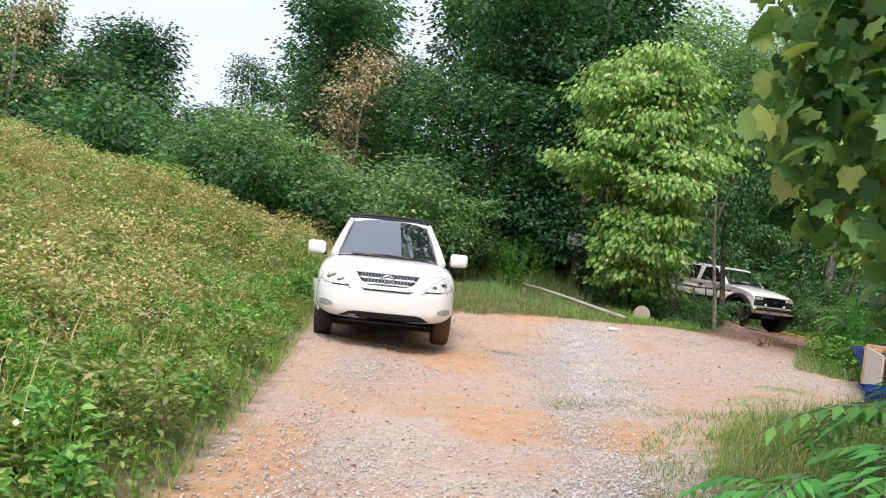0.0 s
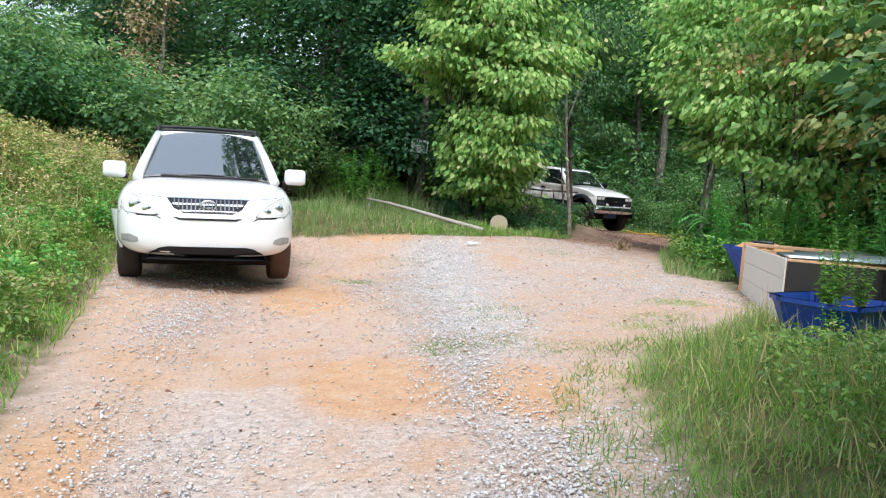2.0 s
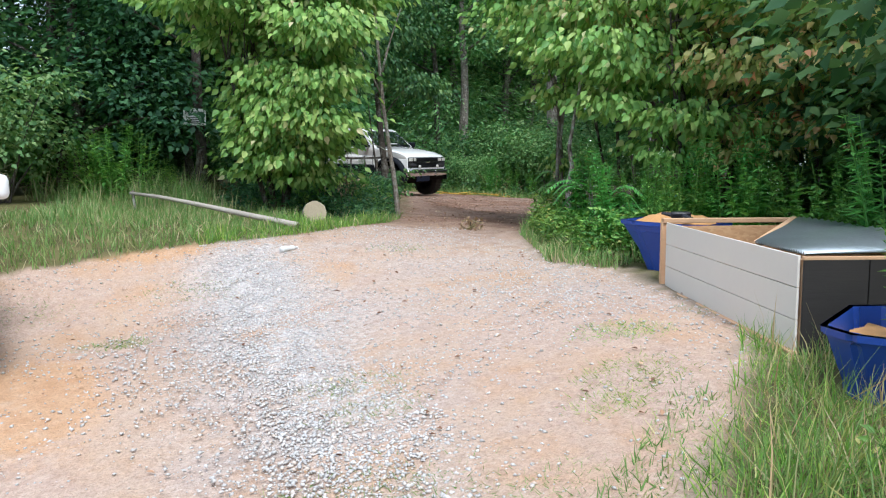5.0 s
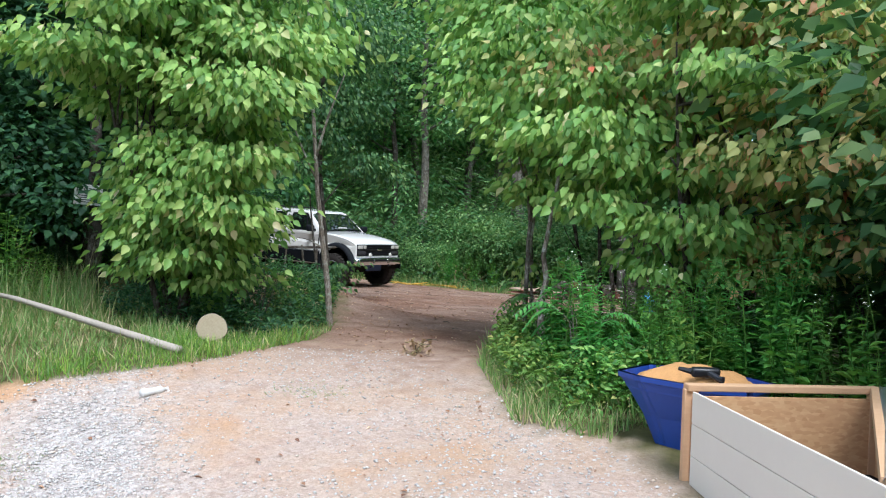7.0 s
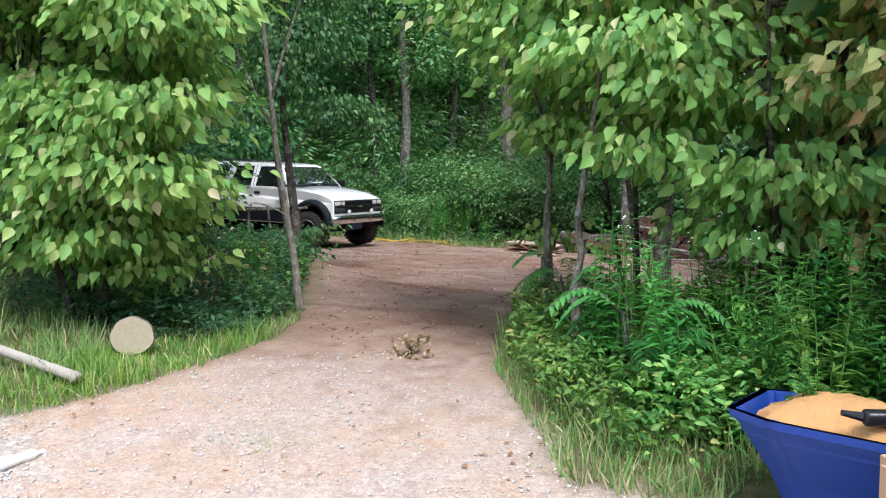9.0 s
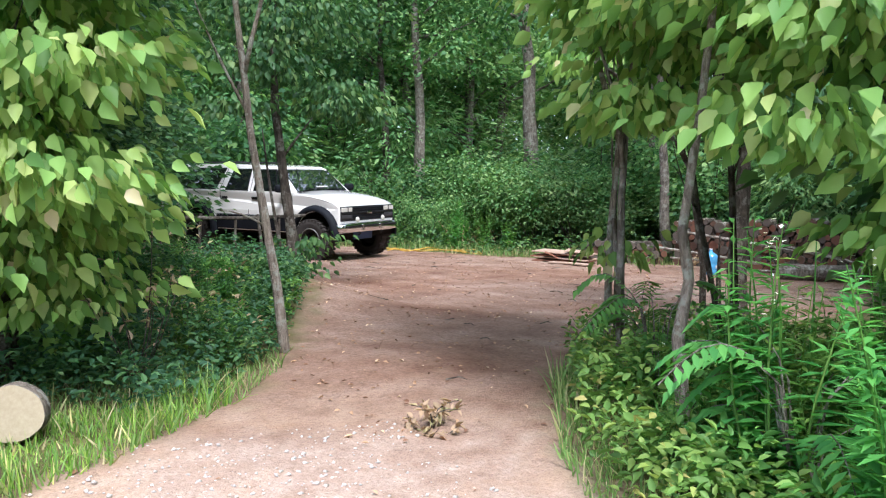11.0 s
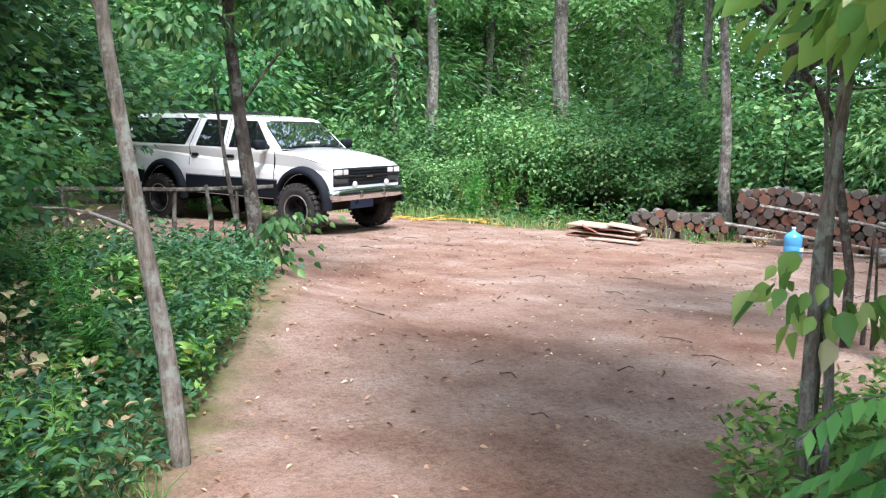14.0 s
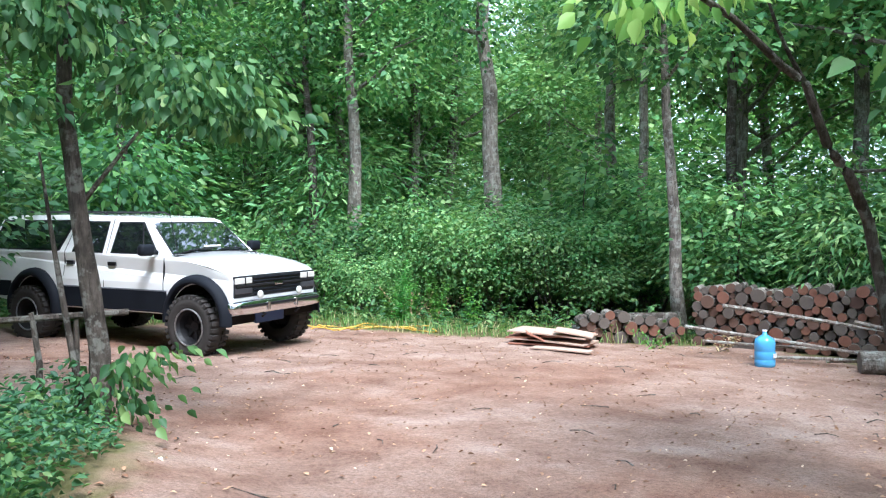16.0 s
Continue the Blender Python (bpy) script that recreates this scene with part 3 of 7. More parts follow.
def crossover():
    car = thing("crossover_car", pose(-0.655, 10.27, -0.165, 0, -1.6, 8.0), "white crossover car parked on the gravel drive, front bumper sprung loose", "car")
    st = [(0.0, 0.40, 0.43, 0.72, 3.0), (0.03, 0.62, 0.36, 0.80, 3.6), (0.10, 0.75, 0.33, 0.86, 4.2), (0.22, 0.835, 0.32, 0.92, 4.6), (0.42, 0.89, 0.32, 0.985, 4.8), (0.75, 0.915, 0.33, 1.06, 4.4), (1.15, 0.92, 0.33, 1.115, 4.4),
          (2.4, 0.92, 0.33, 1.13, 5.0), (3.9, 0.92, 0.33, 1.15, 5.0), (4.5, 0.88, 0.36, 1.12, 4.5), (4.72, 0.74, 0.45, 0.98, 4.0)]
    bm = loft(st, 40)
    tree = BVHTree.FromBMesh(bm)
    part("body", bm, WHITE, car, smooth=True)
    # cabin: dark shell, white roof and pillars, glass
    shell = loft([(1.75, 0.58, 0.95, 1.18, 5), (2.35, 0.60, 0.95, 1.54, 5), (3.9, 0.60, 0.95, 1.55, 5), (4.45, 0.55, 0.95, 1.3, 5)], 20)
    part("cabin_interior", shell, INSIDE, car)
    part("dashboard", box(1.25, 0.5, 0.12, (0, 1.62, 1.12), 0.05), BLACK, car)
    bm = bmesh.new()
    ring = [(0.33 + 0.17 * math.cos(a), 1.86 + 0.06 * math.sin(a), 1.21 + 0.17 * math.sin(a)) for a in [math.tau * i / 24 for i in range(25)]]
    bm = tube(ring, 0.017, 6, bm, cap=False)
    bm = tube([(0.18, 1.86, 1.21), (0.48, 1.86, 1.21)], 0.022, 6, bm)
    part("steering_wheel", bm, CARD, car, "tan steering wheel")
    bm = loft([(1.93, 0.545, 1.575, 1.625, 3), (2.05, 0.575, 1.565, 1.655, 3.5), (2.6, 0.60, 1.55, 1.675, 4), (3.8, 0.60, 1.55, 1.66, 4), (4.35, 0.56, 1.54, 1.61, 3)], 24)
    part("roof", bm, WHITE, car, smooth=True)
    part("sunroof", slab((-0.42, 2.12, 1.668), (0.42, 2.12, 1.668), (0.42, 2.95, 1.684), (-0.42, 2.95, 1.684), 0.012, 0.006, (0, 0, 1), 4), GLASS_D, car, "dark tinted sunroof")
    for y in (2.45, 3.5):
        part("rack_bar", tube([(-0.58, y, 1.715), (0.0, y, 1.73), (0.58, y, 1.715)], 0.02, 8), BLACK, car)
    part("windscreen", slab((-0.70, 1.10, 1.105), (0.70, 1.10, 1.105), (0.545, 1.95, 1.60), (-0.545, 1.95, 1.60), 0.012, 0.06, (0, -0.5, 0.86), 8), GLASS, car, "windscreen reflecting sky and trees")
    part("wiper", tube([(-0.5, 1.07, 1.13), (0.0, 1.03, 1.125), (0.55, 1.08, 1.13)], 0.012, 5), BLACK, car)
    for s_ in (-1, 1):
        pts = [(s_ * 0.745, 1.06, 1.09), (s_ * 0.665, 1.5, 1.36), (s_ * 0.575, 1.96, 1.605)]
        part("pillar", tube(pts, [0.055, 0.048, 0.045], 10), WHITE, car, smooth=True)
        pts = [(s_ * 0.70, 2.95, 1.12), (s_ * 0.60, 2.95, 1.6)]
        part("pillar", tube(pts, [0.05, 0.045], 8), BLACK, car)
        side = slab((s_ * 0.80, 1.45, 1.12), (s_ * 0.80, 4.2, 1.14), (s_ * 0.60, 3.95, 1.58), (s_ * 0.595, 2.05, 1.58), 0.012, 0.02, (s_, 0, 0.3))
        part("side_window", side, GLASS_D, car)
        rail = [(s_ * 0.575, 2.0, 1.64), (s_ * 0.585, 2.2, 1.70), (s_ * 0.59, 3.0, 1.725), (s_ * 0.575, 3.9, 1.70)]
        part("roof_rail", tube(rail, 0.024, 8), BLACK, car, smooth=True)
        # mirror
        bm = box(0.25, 0.13, 0.185, (s_ * 1.005, 1.36, 1.165), 0.045)
        mi = part("mirror", bm, WHITE, car, smooth=True)
        part("mirror_arm", tube([(s_ * 0.86, 1.36, 1.09), (s_ * 0.97, 1.37, 1.10)], 0.03, 8), BLACK, mi)
        # lamps
        outline = [(s_ * a, b) for a, b in ((0.845, 0.765), (0.835, 0.90), (0.80, 0.945), (0.72, 0.925), (0.60, 0.865), (0.505, 0.79), (0.475, 0.752), (0.60, 0.748))]
        rimo = [(s_ * 0.69 + (a - s_ * 0.69) * 1.045, 0.845 + (b - 0.845) * 1.06) for a, b in outline]
        decal("headlamp_seal", rimo, tree, (0, 1, 0), BLACK, car, 0.004)
        hl = decal("headlamp", outline, tree, (0, 1, 0), LAMP, car, 0.012, "hazy clear headlamp")
        for cx, cz, r in ((0.70, 0.835, 0.062), (0.585, 0.80, 0.045)):
            hit = tree.ray_cast(Vector((s_ * cx, -9, cz)), Vector((0, 1, 0)))[0]
            bm = bmesh.new()
            bmesh.ops.create_uvsphere(bm, u_segments=16, v_segments=8, radius=r)
            bmesh.ops.scale(bm, vec=(1, 0.35, 1), verts=bm.verts)
            bmesh.ops.translate(bm, vec=(s_ * cx, hit.y - 0.004, cz), verts=bm.verts)
            part("reflector", bm, CHROME, hl, smooth=True)
        outline = [(s_ * a, b) for a, b in ((0.83, 0.475), (0.835, 0.535), (0.74, 0.545), (0.665, 0.515), (0.655, 0.475), (0.74, 0.462))]
        decal("fog_lamp", outline, tree, (0, 1, 0), LAMP_G, car, 0.006)
        gap = [(s_ * a, b) for a, b in ((0.90, 0.742), (0.86, 0.752), (0.49, 0.739), (0.46, 0.72), (0.44, 0.714), (0.46, 0.709), (0.49, 0.729), (0.86, 0.740))]
        decal("bumper_seam", gap, tree, (0, 1, 0), BLACK, car, 0.004)
        hood = [(s_ * a, b) for a, b in ((0.455, 0.92), (0.80, 0.952), (0.80, 0.947), (0.455, 0.914))]
        decal("bonnet_seam", hood, tree, (0, 1, 0), BLACK, car, 0.003)
        # front and rear wheels
        wheel(car, s_ * 0.79, 0.94, 0.365, 0.235, RUBBER_C if s_ > 0 else RUBBER)
        wheel(car, s_ * 0.79, 3.655, 0.365, 0.235, RUBBER)
    # the loose bumper corner
    part("bumper_flap", slab((-0.90, 0.52, 0.76), (-0.985, 0.78, 0.755), (-0.92, 0.80, 0.40), (-0.86, 0.55, 0.36), 0.02, 0.02, (-1, -0.3, 0)), WHITE, car, "sprung bumper corner")
    # grille, emblem, intake
    gr = decal("grille", [(-0.405, 0.915), (-0.33, 0.815), (-0.24, 0.772), (0.24, 0.772), (0.33, 0.815), (0.405, 0.915)], tree, (0, 1, 0), BLACK, car, 0.004)
    for k in range(19):
        x = -0.37 + 0.74 * k / 18
        top, bot = 0.908, 0.782 + max(0, abs(x) - 0.22) * 0.72
        if top - bot < 0.03:
            continue
        strip = [(x - 0.006, bot), (x + 0.006, bot), (x + 0.006, top), (x - 0.006, top)]
        decal("grille_bar", strip, tree, (0, 1, 0), GRILLE, gr, 0.016, cuts=1)
    rim = [(-0.42, 0.925), (-0.42, 0.914), (0.42, 0.914), (0.42, 0.925)]
    decal("grille_trim", rim, tree, (0, 1, 0), CHROME, gr, 0.014)
    hit = tree.ray_cast(Vector((0, -9, 0.845)), Vector((0, 1, 0)))[0]
    ring = [(0.075 * math.cos(a), hit.y - 0.04, 0.845 + 0.055 * math.sin(a)) for a in [math.tau * i / 28 for i in range(29)]]
    bm = tube(ring, 0.013, 6, cap=False)
    bm = tube([(-0.03, hit.y - 0.035, 0.872), (-0.045, hit.y - 0.035, 0.825), (0.045, hit.y - 0.035, 0.828)], 0.009, 6, bm)
    part("emblem", bm, CHROME, gr, "chrome oval emblem", smooth=True)
    decal("lower_slot", [(-0.34, 0.735), (-0.28, 0.705), (0.28, 0.705), (0.34, 0.735), (0.27, 0.724), (-0.27, 0.724)], tree, (0, 1, 0), BLACK, car, 0.008)
    decal("lower_intake", [(-0.60, 0.30), (-0.55, 0.37), (-0.46, 0.42), (-0.38, 0.435), (0.38, 0.435), (0.46, 0.42), (0.55, 0.37), (0.60, 0.30)], tree, (0, 1, 0), BLACK, car, 0.012)
    part("underbody", box(1.30, 4.1, 0.20, (0, 2.45, 0.31), 0.03), UNDER, car)
    part("crossmember", tube([(-0.62, 0.75, 0.27), (-0.3, 0.7, 0.245), (0.3, 0.7, 0.245), (0.62, 0.75, 0.27)], 0.045, 8), UNDER, car)
    return car


def hull(outline, half, bevel=0.03, seg=3):
    """A body from its side outline (y, z), half(y, z) wide to each side, with rounded shoulders."""
    bm = bmesh.new()
    left = [bm.verts.new((-half(y, z), y, z)) for y, z in outline]
    right = [bm.verts.new((half(y, z), y, z)) for y, z in outline]
    a, b = bm.faces.new(left), bm.faces.new(right[::-1])
    n = len(outline)
    for i in range(n):
        bm.faces.new((left[i], right[i], right[(i + 1) % n], left[(i + 1) % n]))
    if bevel:
        bmesh.ops.bevel(bm, geom=list(a.edges) + list(b.edges), offset=bevel, segments=seg, affect="EDGES", profile=0.5, clamp_overlap=True)
    return bm


def arc(yc, zc, ry, rz, n, a0=0.0, a1=math.pi):
    return [(yc + ry * math.cos(a0 + (a1 - a0) * k / n), zc + rz * math.sin(a0 + (a1 - a0) * k / n)) for k in range(n + 1)]


def big_suv():
    # origin on the ground under the front axle; y runs to the rear
    car = thing("large_suv", pose(9.27, 26.82, 0.0, 1.2, 0, 31.2), "white lifted four-door wagon with mud tyres, parked in the clearing", "car")
    ARCH = (-0.12, 3.22)
    out = [(-0.68, 0.78), (-0.685, 1.05), (-0.655, 1.105), (-0.55, 1.155), (-0.3, 1.225), (0.0, 1.275), (0.45, 1.335), (2.4, 1.36), (4.36, 1.375), (4.44, 1.33), (4.48, 1.2), (4.48, 0.74), (4.40, 0.64)]
    out += [(3.78, 0.60)] + arc(ARCH[1], 0.52, 0.50, 0.49, 12, 0.1, math.pi - 0.1) + [(2.68, 0.55), (0.42, 0.55)] + arc(ARCH[0], 0.52, 0.50, 0.49, 12, 0.1, math.pi - 0.1) + [(-0.64, 0.66)]
    bm = hull(out, lambda y, z: 0.945 - 0.05 * max(0.0, (-0.25 - y) / 0.43) - 0.03 * max(0.0, (z - 1.05) / 0.3) - 0.03 * max(0.0, (y - 4.1) / 0.4), 0.028)
    tree = BVHTree.FromBMesh(bm)
    part("body", bm, WHITE, car)
    # crowned bonnet
    bm = bmesh.new()
    prof = [(-0.66, 1.098), (-0.60, 1.135), (-0.45, 1.186), (-0.3, 1.228), (0.0, 1.279), (0.44, 1.338)]
    rows = [[bm.verts.new((x * (0.87 if y < -0.5 else 0.885), y, z + 0.006 + 0.04 * (1 - x * x) * min(1, (y + 0.72) * 4))) for x in np.linspace(-1, 1, 13)] for y, z in prof]
    for r0, r1 in zip(rows, rows[1:]):
        for k in range(12):
            bm.faces.new((r0[k], r0[k + 1], r1[k + 1], r1[k]))
    ret = bmesh.ops.extrude_face_region(bm, geom=bm.faces[:])
    bmesh.ops.translate(bm, vec=(0, 0, -0.03), verts=[g for g in ret["geom"] if isinstance(g, bmesh.types.BMVert)])
    part("bonnet", bm, WHITE, car, smooth=True)
    # cabin
    cab_half = lambda y, z: 0.905 - (z - 1.33) / 0.58 * 0.205 - 0.02 * max(0.0, (1.2 - y))
    cab = hull([(0.42, 1.32), (0.99, 1.835), (1.10, 1.872), (1.5, 1.90), (2.4, 1.925), (3.8, 1.92), (4.20, 1.90), (4.30, 1.85), (4.46, 1.34)], cab_half, 0.05, 4)
    ctree = BVHTree.FromBMesh(cab)
    part("cabin", cab, WHITE, car)
    decal("windscreen_seal", [(-0.80, 1.365), (0.80, 1.365), (0.70, 1.82), (-0.70, 1.82)], ctree, (0, 1, 0), BLACK, car, 0.004, cuts=5)
    decal("windscreen", [(-0.77, 1.385), (0.77, 1.385), (0.675, 1.80), (-0.675, 1.80)], ctree, (0, 1, 0), GLASS_D, car, 0.010, "windscreen reflecting trees", cuts=5)
    for x0, x1 in ((-0.62, 0.0), (0.02, 0.62)):
        part("wiper", tube([(x0, 0.46, 1.39), ((x0 + x1) / 2, 0.50, 1.425), (x1, 0.49, 1.42)], 0.011, 5), BLACK, car)
    part("cowl", box(1.66, 0.10, 0.03, (0, 0.42, 1.345), 0.01), BLACK, car)
    part("dashboard_litter", box(0.34, 0.02, 0.03, (0.05, 0.545, 1.462), 0.006), LABEL, car, "pale papers on the dashboard")
    for s_ in (-1, 1):
        way = (-s_, 0, 0)
        panes = (("front_window", [(0.68, 1.385), (1.60, 1.385), (1.56, 1.80), (1.08, 1.80)]), ("rear_window", [(1.79, 1.385), (2.43, 1.39), (2.30, 1.81), (1.79, 1.81)]), ("cargo_window", [(2.76, 1.40), (4.26, 1.41), (4.20, 1.82), (2.56, 1.83)]))
        for nm, o in panes:
            cy, cz = sum(p[0] for p in o) / 4, sum(p[1] for p in o) / 4
            seal = [(cy + (a - cy) * 1.05, cz + (b - cz) * 1.09) for a, b in o]
            decal("window_seal", seal, ctree, way, BLACK, car, 0.004)
            decal(nm, o, ctree, way, GLASS_D, car, 0.010)
        decal("quarter_divider", [(0.94, 1.385), (0.96, 1.385), (1.09, 1.80), (1.07, 1.80)], ctree, way, BLACK, car, 0.016, cuts=1)
        for o in ([(0.50, 0.60), (0.512, 0.60), (0.512, 1.33), (0.50, 1.33)], [(1.69, 0.60), (1.702, 0.60), (1.702, 1.36), (1.69, 1.36)], [(2.56, 1.02), (2.572, 1.02), (2.572, 1.36), (2.56, 1.36)]):
            decal("door_seam", o, tree, way, BLACK, car, 0.003, cuts=1)
        for o in ([(1.69, 1.36), (1.702, 1.36), (1.702, 1.86), (1.69, 1.86)], [(2.60, 1.37), (2.612, 1.37), (2.47, 1.86), (2.458, 1.86)]):
            decal("door_seam", o, ctree, way, BLACK, car, 0.003, cuts=1)
        for y0 in (1.47, 2.36):
            decal("door_handle", [(y0, 1.19), (y0 + 0.15, 1.19), (y0 + 0.15, 1.245), (y0, 1.245)], tree, way, BLACK, car, 0.03, cuts=1)
        decal("lower_cladding", [(0.44, 0.57), (2.64, 0.57), (2.64, 0.86), (0.44, 0.86)], tree, way, FLARE, car, 0.014)
        decal("trim_strip", [(0.44, 0.862), (2.64, 0.862), (2.64, 0.880), (0.44, 0.880)], tree, way, GRILLE, car, 0.012, cuts=1)
        decal("rear_cladding", [(3.80, 0.66), (4.42, 0.66), (4.42, 0.90), (3.80, 0.90)], tree, way, FLARE, car, 0.014)
        for yc in ARCH:
            # flared arch with its dark liner
            bm = bmesh.new()
            ring = []
            for k in range(21):
                a = math.pi * (-0.04 + 1.08 * k / 20)
                ca, sa = math.cos(a), math.sin(a)
                ring.append([bm.verts.new((s_ * x, yc + r * ca, 0.52 + r * sa)) for x, r in ((0.84, 0.482), (1.045, 0.485), (1.055, 0.50), (1.045, 0.545), (0.99, 0.59), (0.93, 0.60))])
            for q0, q1 in zip(ring, ring[1:]):
                for k in range(5):
                    bm.faces.new((q0[k], q1[k], q1[k + 1], q0[k + 1]))
            part("arch_flare", bm, FLARE, car, smooth=True)
            wheel(car, s_ * 0.905, yc + 0.05, 0.415, 0.32, RUBBER, lugs=30, rim_mat=BLACK)
            ring = [(s_ * 1.055, yc + 0.05 + 0.245 * math.cos(a), 0.415 + 0.245 * math.sin(a)) for a in [math.tau * i / 32 for i in range(33)]]
            part("rim_edge", tube(ring, 0.012, 6, cap=False), STEEL, car, "scuffed bare rim edge")
            part("shock_absorber", tube([(s_ * 0.62, yc + 0.18, 0.45), (s_ * 0.60, yc + 0.12, 0.95)], 0.035, 8), UNDER, car)
        part("mirror", box(0.25, 0.12, 0.16, (s_ * 1.09, 0.66, 1.435), 0.045), FLARE, car, smooth=True)
        part("mirror_arm", tube([(s_ * 0.88, 0.68, 1.40), (s_ * 1.02, 0.67, 1.41)], 0.03, 6), FLARE, car)
        part("roof_rail", tube([(s_ * 0.60, 2.0, 1.925), (s_ * 0.60, 2.1, 1.965), (s_ * 0.60, 4.0, 1.965), (s_ * 0.60, 4.1, 1.915)], 0.016, 6), BLACK, car)
        hl = part("headlamp", box(0.33, 0.03, 0.085, (s_ * 0.69, -0.705, 1.035), 0.012), LAMP, car, "clear rectangular headlamp")
        part("lamp_divider", box(0.012, 0.012, 0.085, (s_ * 0.67, -0.724, 1.035)), BLACK, hl)
        part("turn_signal", box(0.33, 0.03, 0.085, (s_ * 0.69, -0.703, 0.90), 0.012), SMOKE, car, "smoked turn signal")
        bm = bmesh.new()
        bmesh.ops.create_uvsphere(bm, u_segments=16, v_segments=8, radius=0.058)
        bmesh.ops.scale(bm, vec=(1, 0.5, 1), verts=bm.verts)
        bmesh.ops.translate(bm, vec=(s_ * 0.42, -0.765, 0.835), verts=bm.verts)
        part("spot_lamp", bm, LAMP, car, "round auxiliary lamp", smooth=True)
        part("bumper_guard", box(0.05, 0.03, 0.12, (s_ * 0.30, -0.815, 0.68), 0.01), CHROME, car)
        part("tow_hook", tube([(s_ * 0.36, -0.70, 0.60), (s_ * 0.36, -0.80, 0.56), (s_ * 0.36, -0.74, 0.53)], 0.018, 6), BLACK, car)
        part("tail_lamp", box(0.05, 0.04, 0.42, (s_ * 0.88, 4.485, 1.13), 0.01), TAIL, car)
    for yc in ARCH:
        bm = bmesh.new()
        rings = [[bm.verts.new((x, y, z)) for y, z in arc(yc, 0.52, 0.485, 0.475, 16, -0.12, math.pi + 0.12)] for x in (-0.93, 0.93)]
        for k in range(16):
            bm.faces.new((rings[0][k], rings[0][k + 1], rings[1][k + 1], rings[1][k]))
        part("wheel_well", bm, UNDER, car)
        part("axle", tube([(-0.82, yc + 0.05, 0.415), (0.82, yc + 0.05, 0.415)], 0.07, 10), UNDER, car)
    for y in (2.5, 3.2, 3.9):
        part("rack_bar", tube([(-0.60, y, 1.965), (0.60, y, 1.965)], 0.014, 6), BLACK, car)
    part("antenna", tube([(-0.80, 0.36, 1.33), (-0.82, 0.50, 1.98)], 0.005, 5), BLACK, car)
    part("grille_panel", box(1.72, 0.05, 0.29, (0, -0.68, 0.955), 0.02), BLACK, car)
    for z in (0.86, 0.905, 1.02, 1.065):
        part("grille_bar", box(1.0, 0.02, 0.016, (0, -0.71, z), 0.004), FLARE, car)
    part("grille_bar", box(1.68, 0.03, 0.03, (0, -0.712, 0.968), 0.008), BLACK, car)
    part("emblem", box(0.17, 0.02, 0.05, (0, -0.735, 0.968), 0.012), CHROME, car, "chrome badge")
    bm = loft([(-0.80, 0.80, 0.60, 0.755, 5), (-0.77, 0.93, 0.585, 0.77, 6), (-0.66, 0.98, 0.585, 0.775, 6), (-0.48, 0.985, 0.60, 0.765, 6)], 28)
    part("front_bumper", bm, CHROME, car, "dull chrome bumper", smooth=True)
    part("bumper_strip", box(1.66, 0.02, 0.035, (0, -0.802, 0.705), 0.006), BLACK, car)
    part("rear_bumper", box(1.84, 0.16, 0.18, (0, 4.52, 0.72), 0.04), FLARE, car)
    part("frame_rails", box(0.86, 4.6, 0.20, (0, 1.9, 0.55), 0.03), UNDER, car)
    part("transfer_case", box(0.4, 0.7, 0.22, (0.1, 1.3, 0.42), 0.05), UNDER, car)
    part("skid_plate", box(0.60, 0.04, 0.15, (-0.05, -0.60, 0.50), 0.01), PLATE, car, "blue plate under the bumper")
    return car


crossover()
big_suv()


# ---- trees and plants ----
def limb_tree(seed, height, r0, lean=(0, 0), limbs=9, first=0.35, spread=0.3, sides=8):
    """Trunk and limbs of one tree; returns the bmesh and the limb ends."""
    rr = random.Random(seed)
    top = Vector((lean[0], lean[1], height))
    pts, rad = [], []
    n = 9
    for i in range(n + 1):
        u = i / n
        w = 0.05 * height * 0.12
        pts.append(Vector((top.x * u + rr.uniform(-w, w) * (u > 0), top.y * u + rr.uniform(-w, w) * (u > 0), height * u - (0.15 if i == 0 else 0))))
        rad.append(r0 * (1.25 if i == 0 else 1 - 0.78 * u))
    bm = tube(pts, rad, sides, wobble=0.07, seed=seed)
    ends = []
    for k in range(limbs):
        u = first + (1 - first) * (k + rr.random()) / limbs
        i = min(int(u * n), n - 1)
        p = pts[i].lerp(pts[i + 1], u * n - i)
        a = rr.uniform(0, math.tau)
        ln = height * spread * rr.uniform(0.6, 1.1) * (1.25 - u * 0.7)
        e = p + Vector((math.cos(a) * ln, math.sin(a) * ln, ln * rr.uniform(0.15, 0.75)))
        r = r0 * (1 - 0.78 * u) * 0.5
        q = sweep_steps(p, e, 4, ln * 0.08, rr)
        tube(q, [r, r * 0.8, r * 0.6, r * 0.4, r * 0.15], 5, bm, seed=seed + k)
        ends.append(e)
        ends.append(p.lerp(e, 0.6))
    ends.append(top)
    return bm, ends


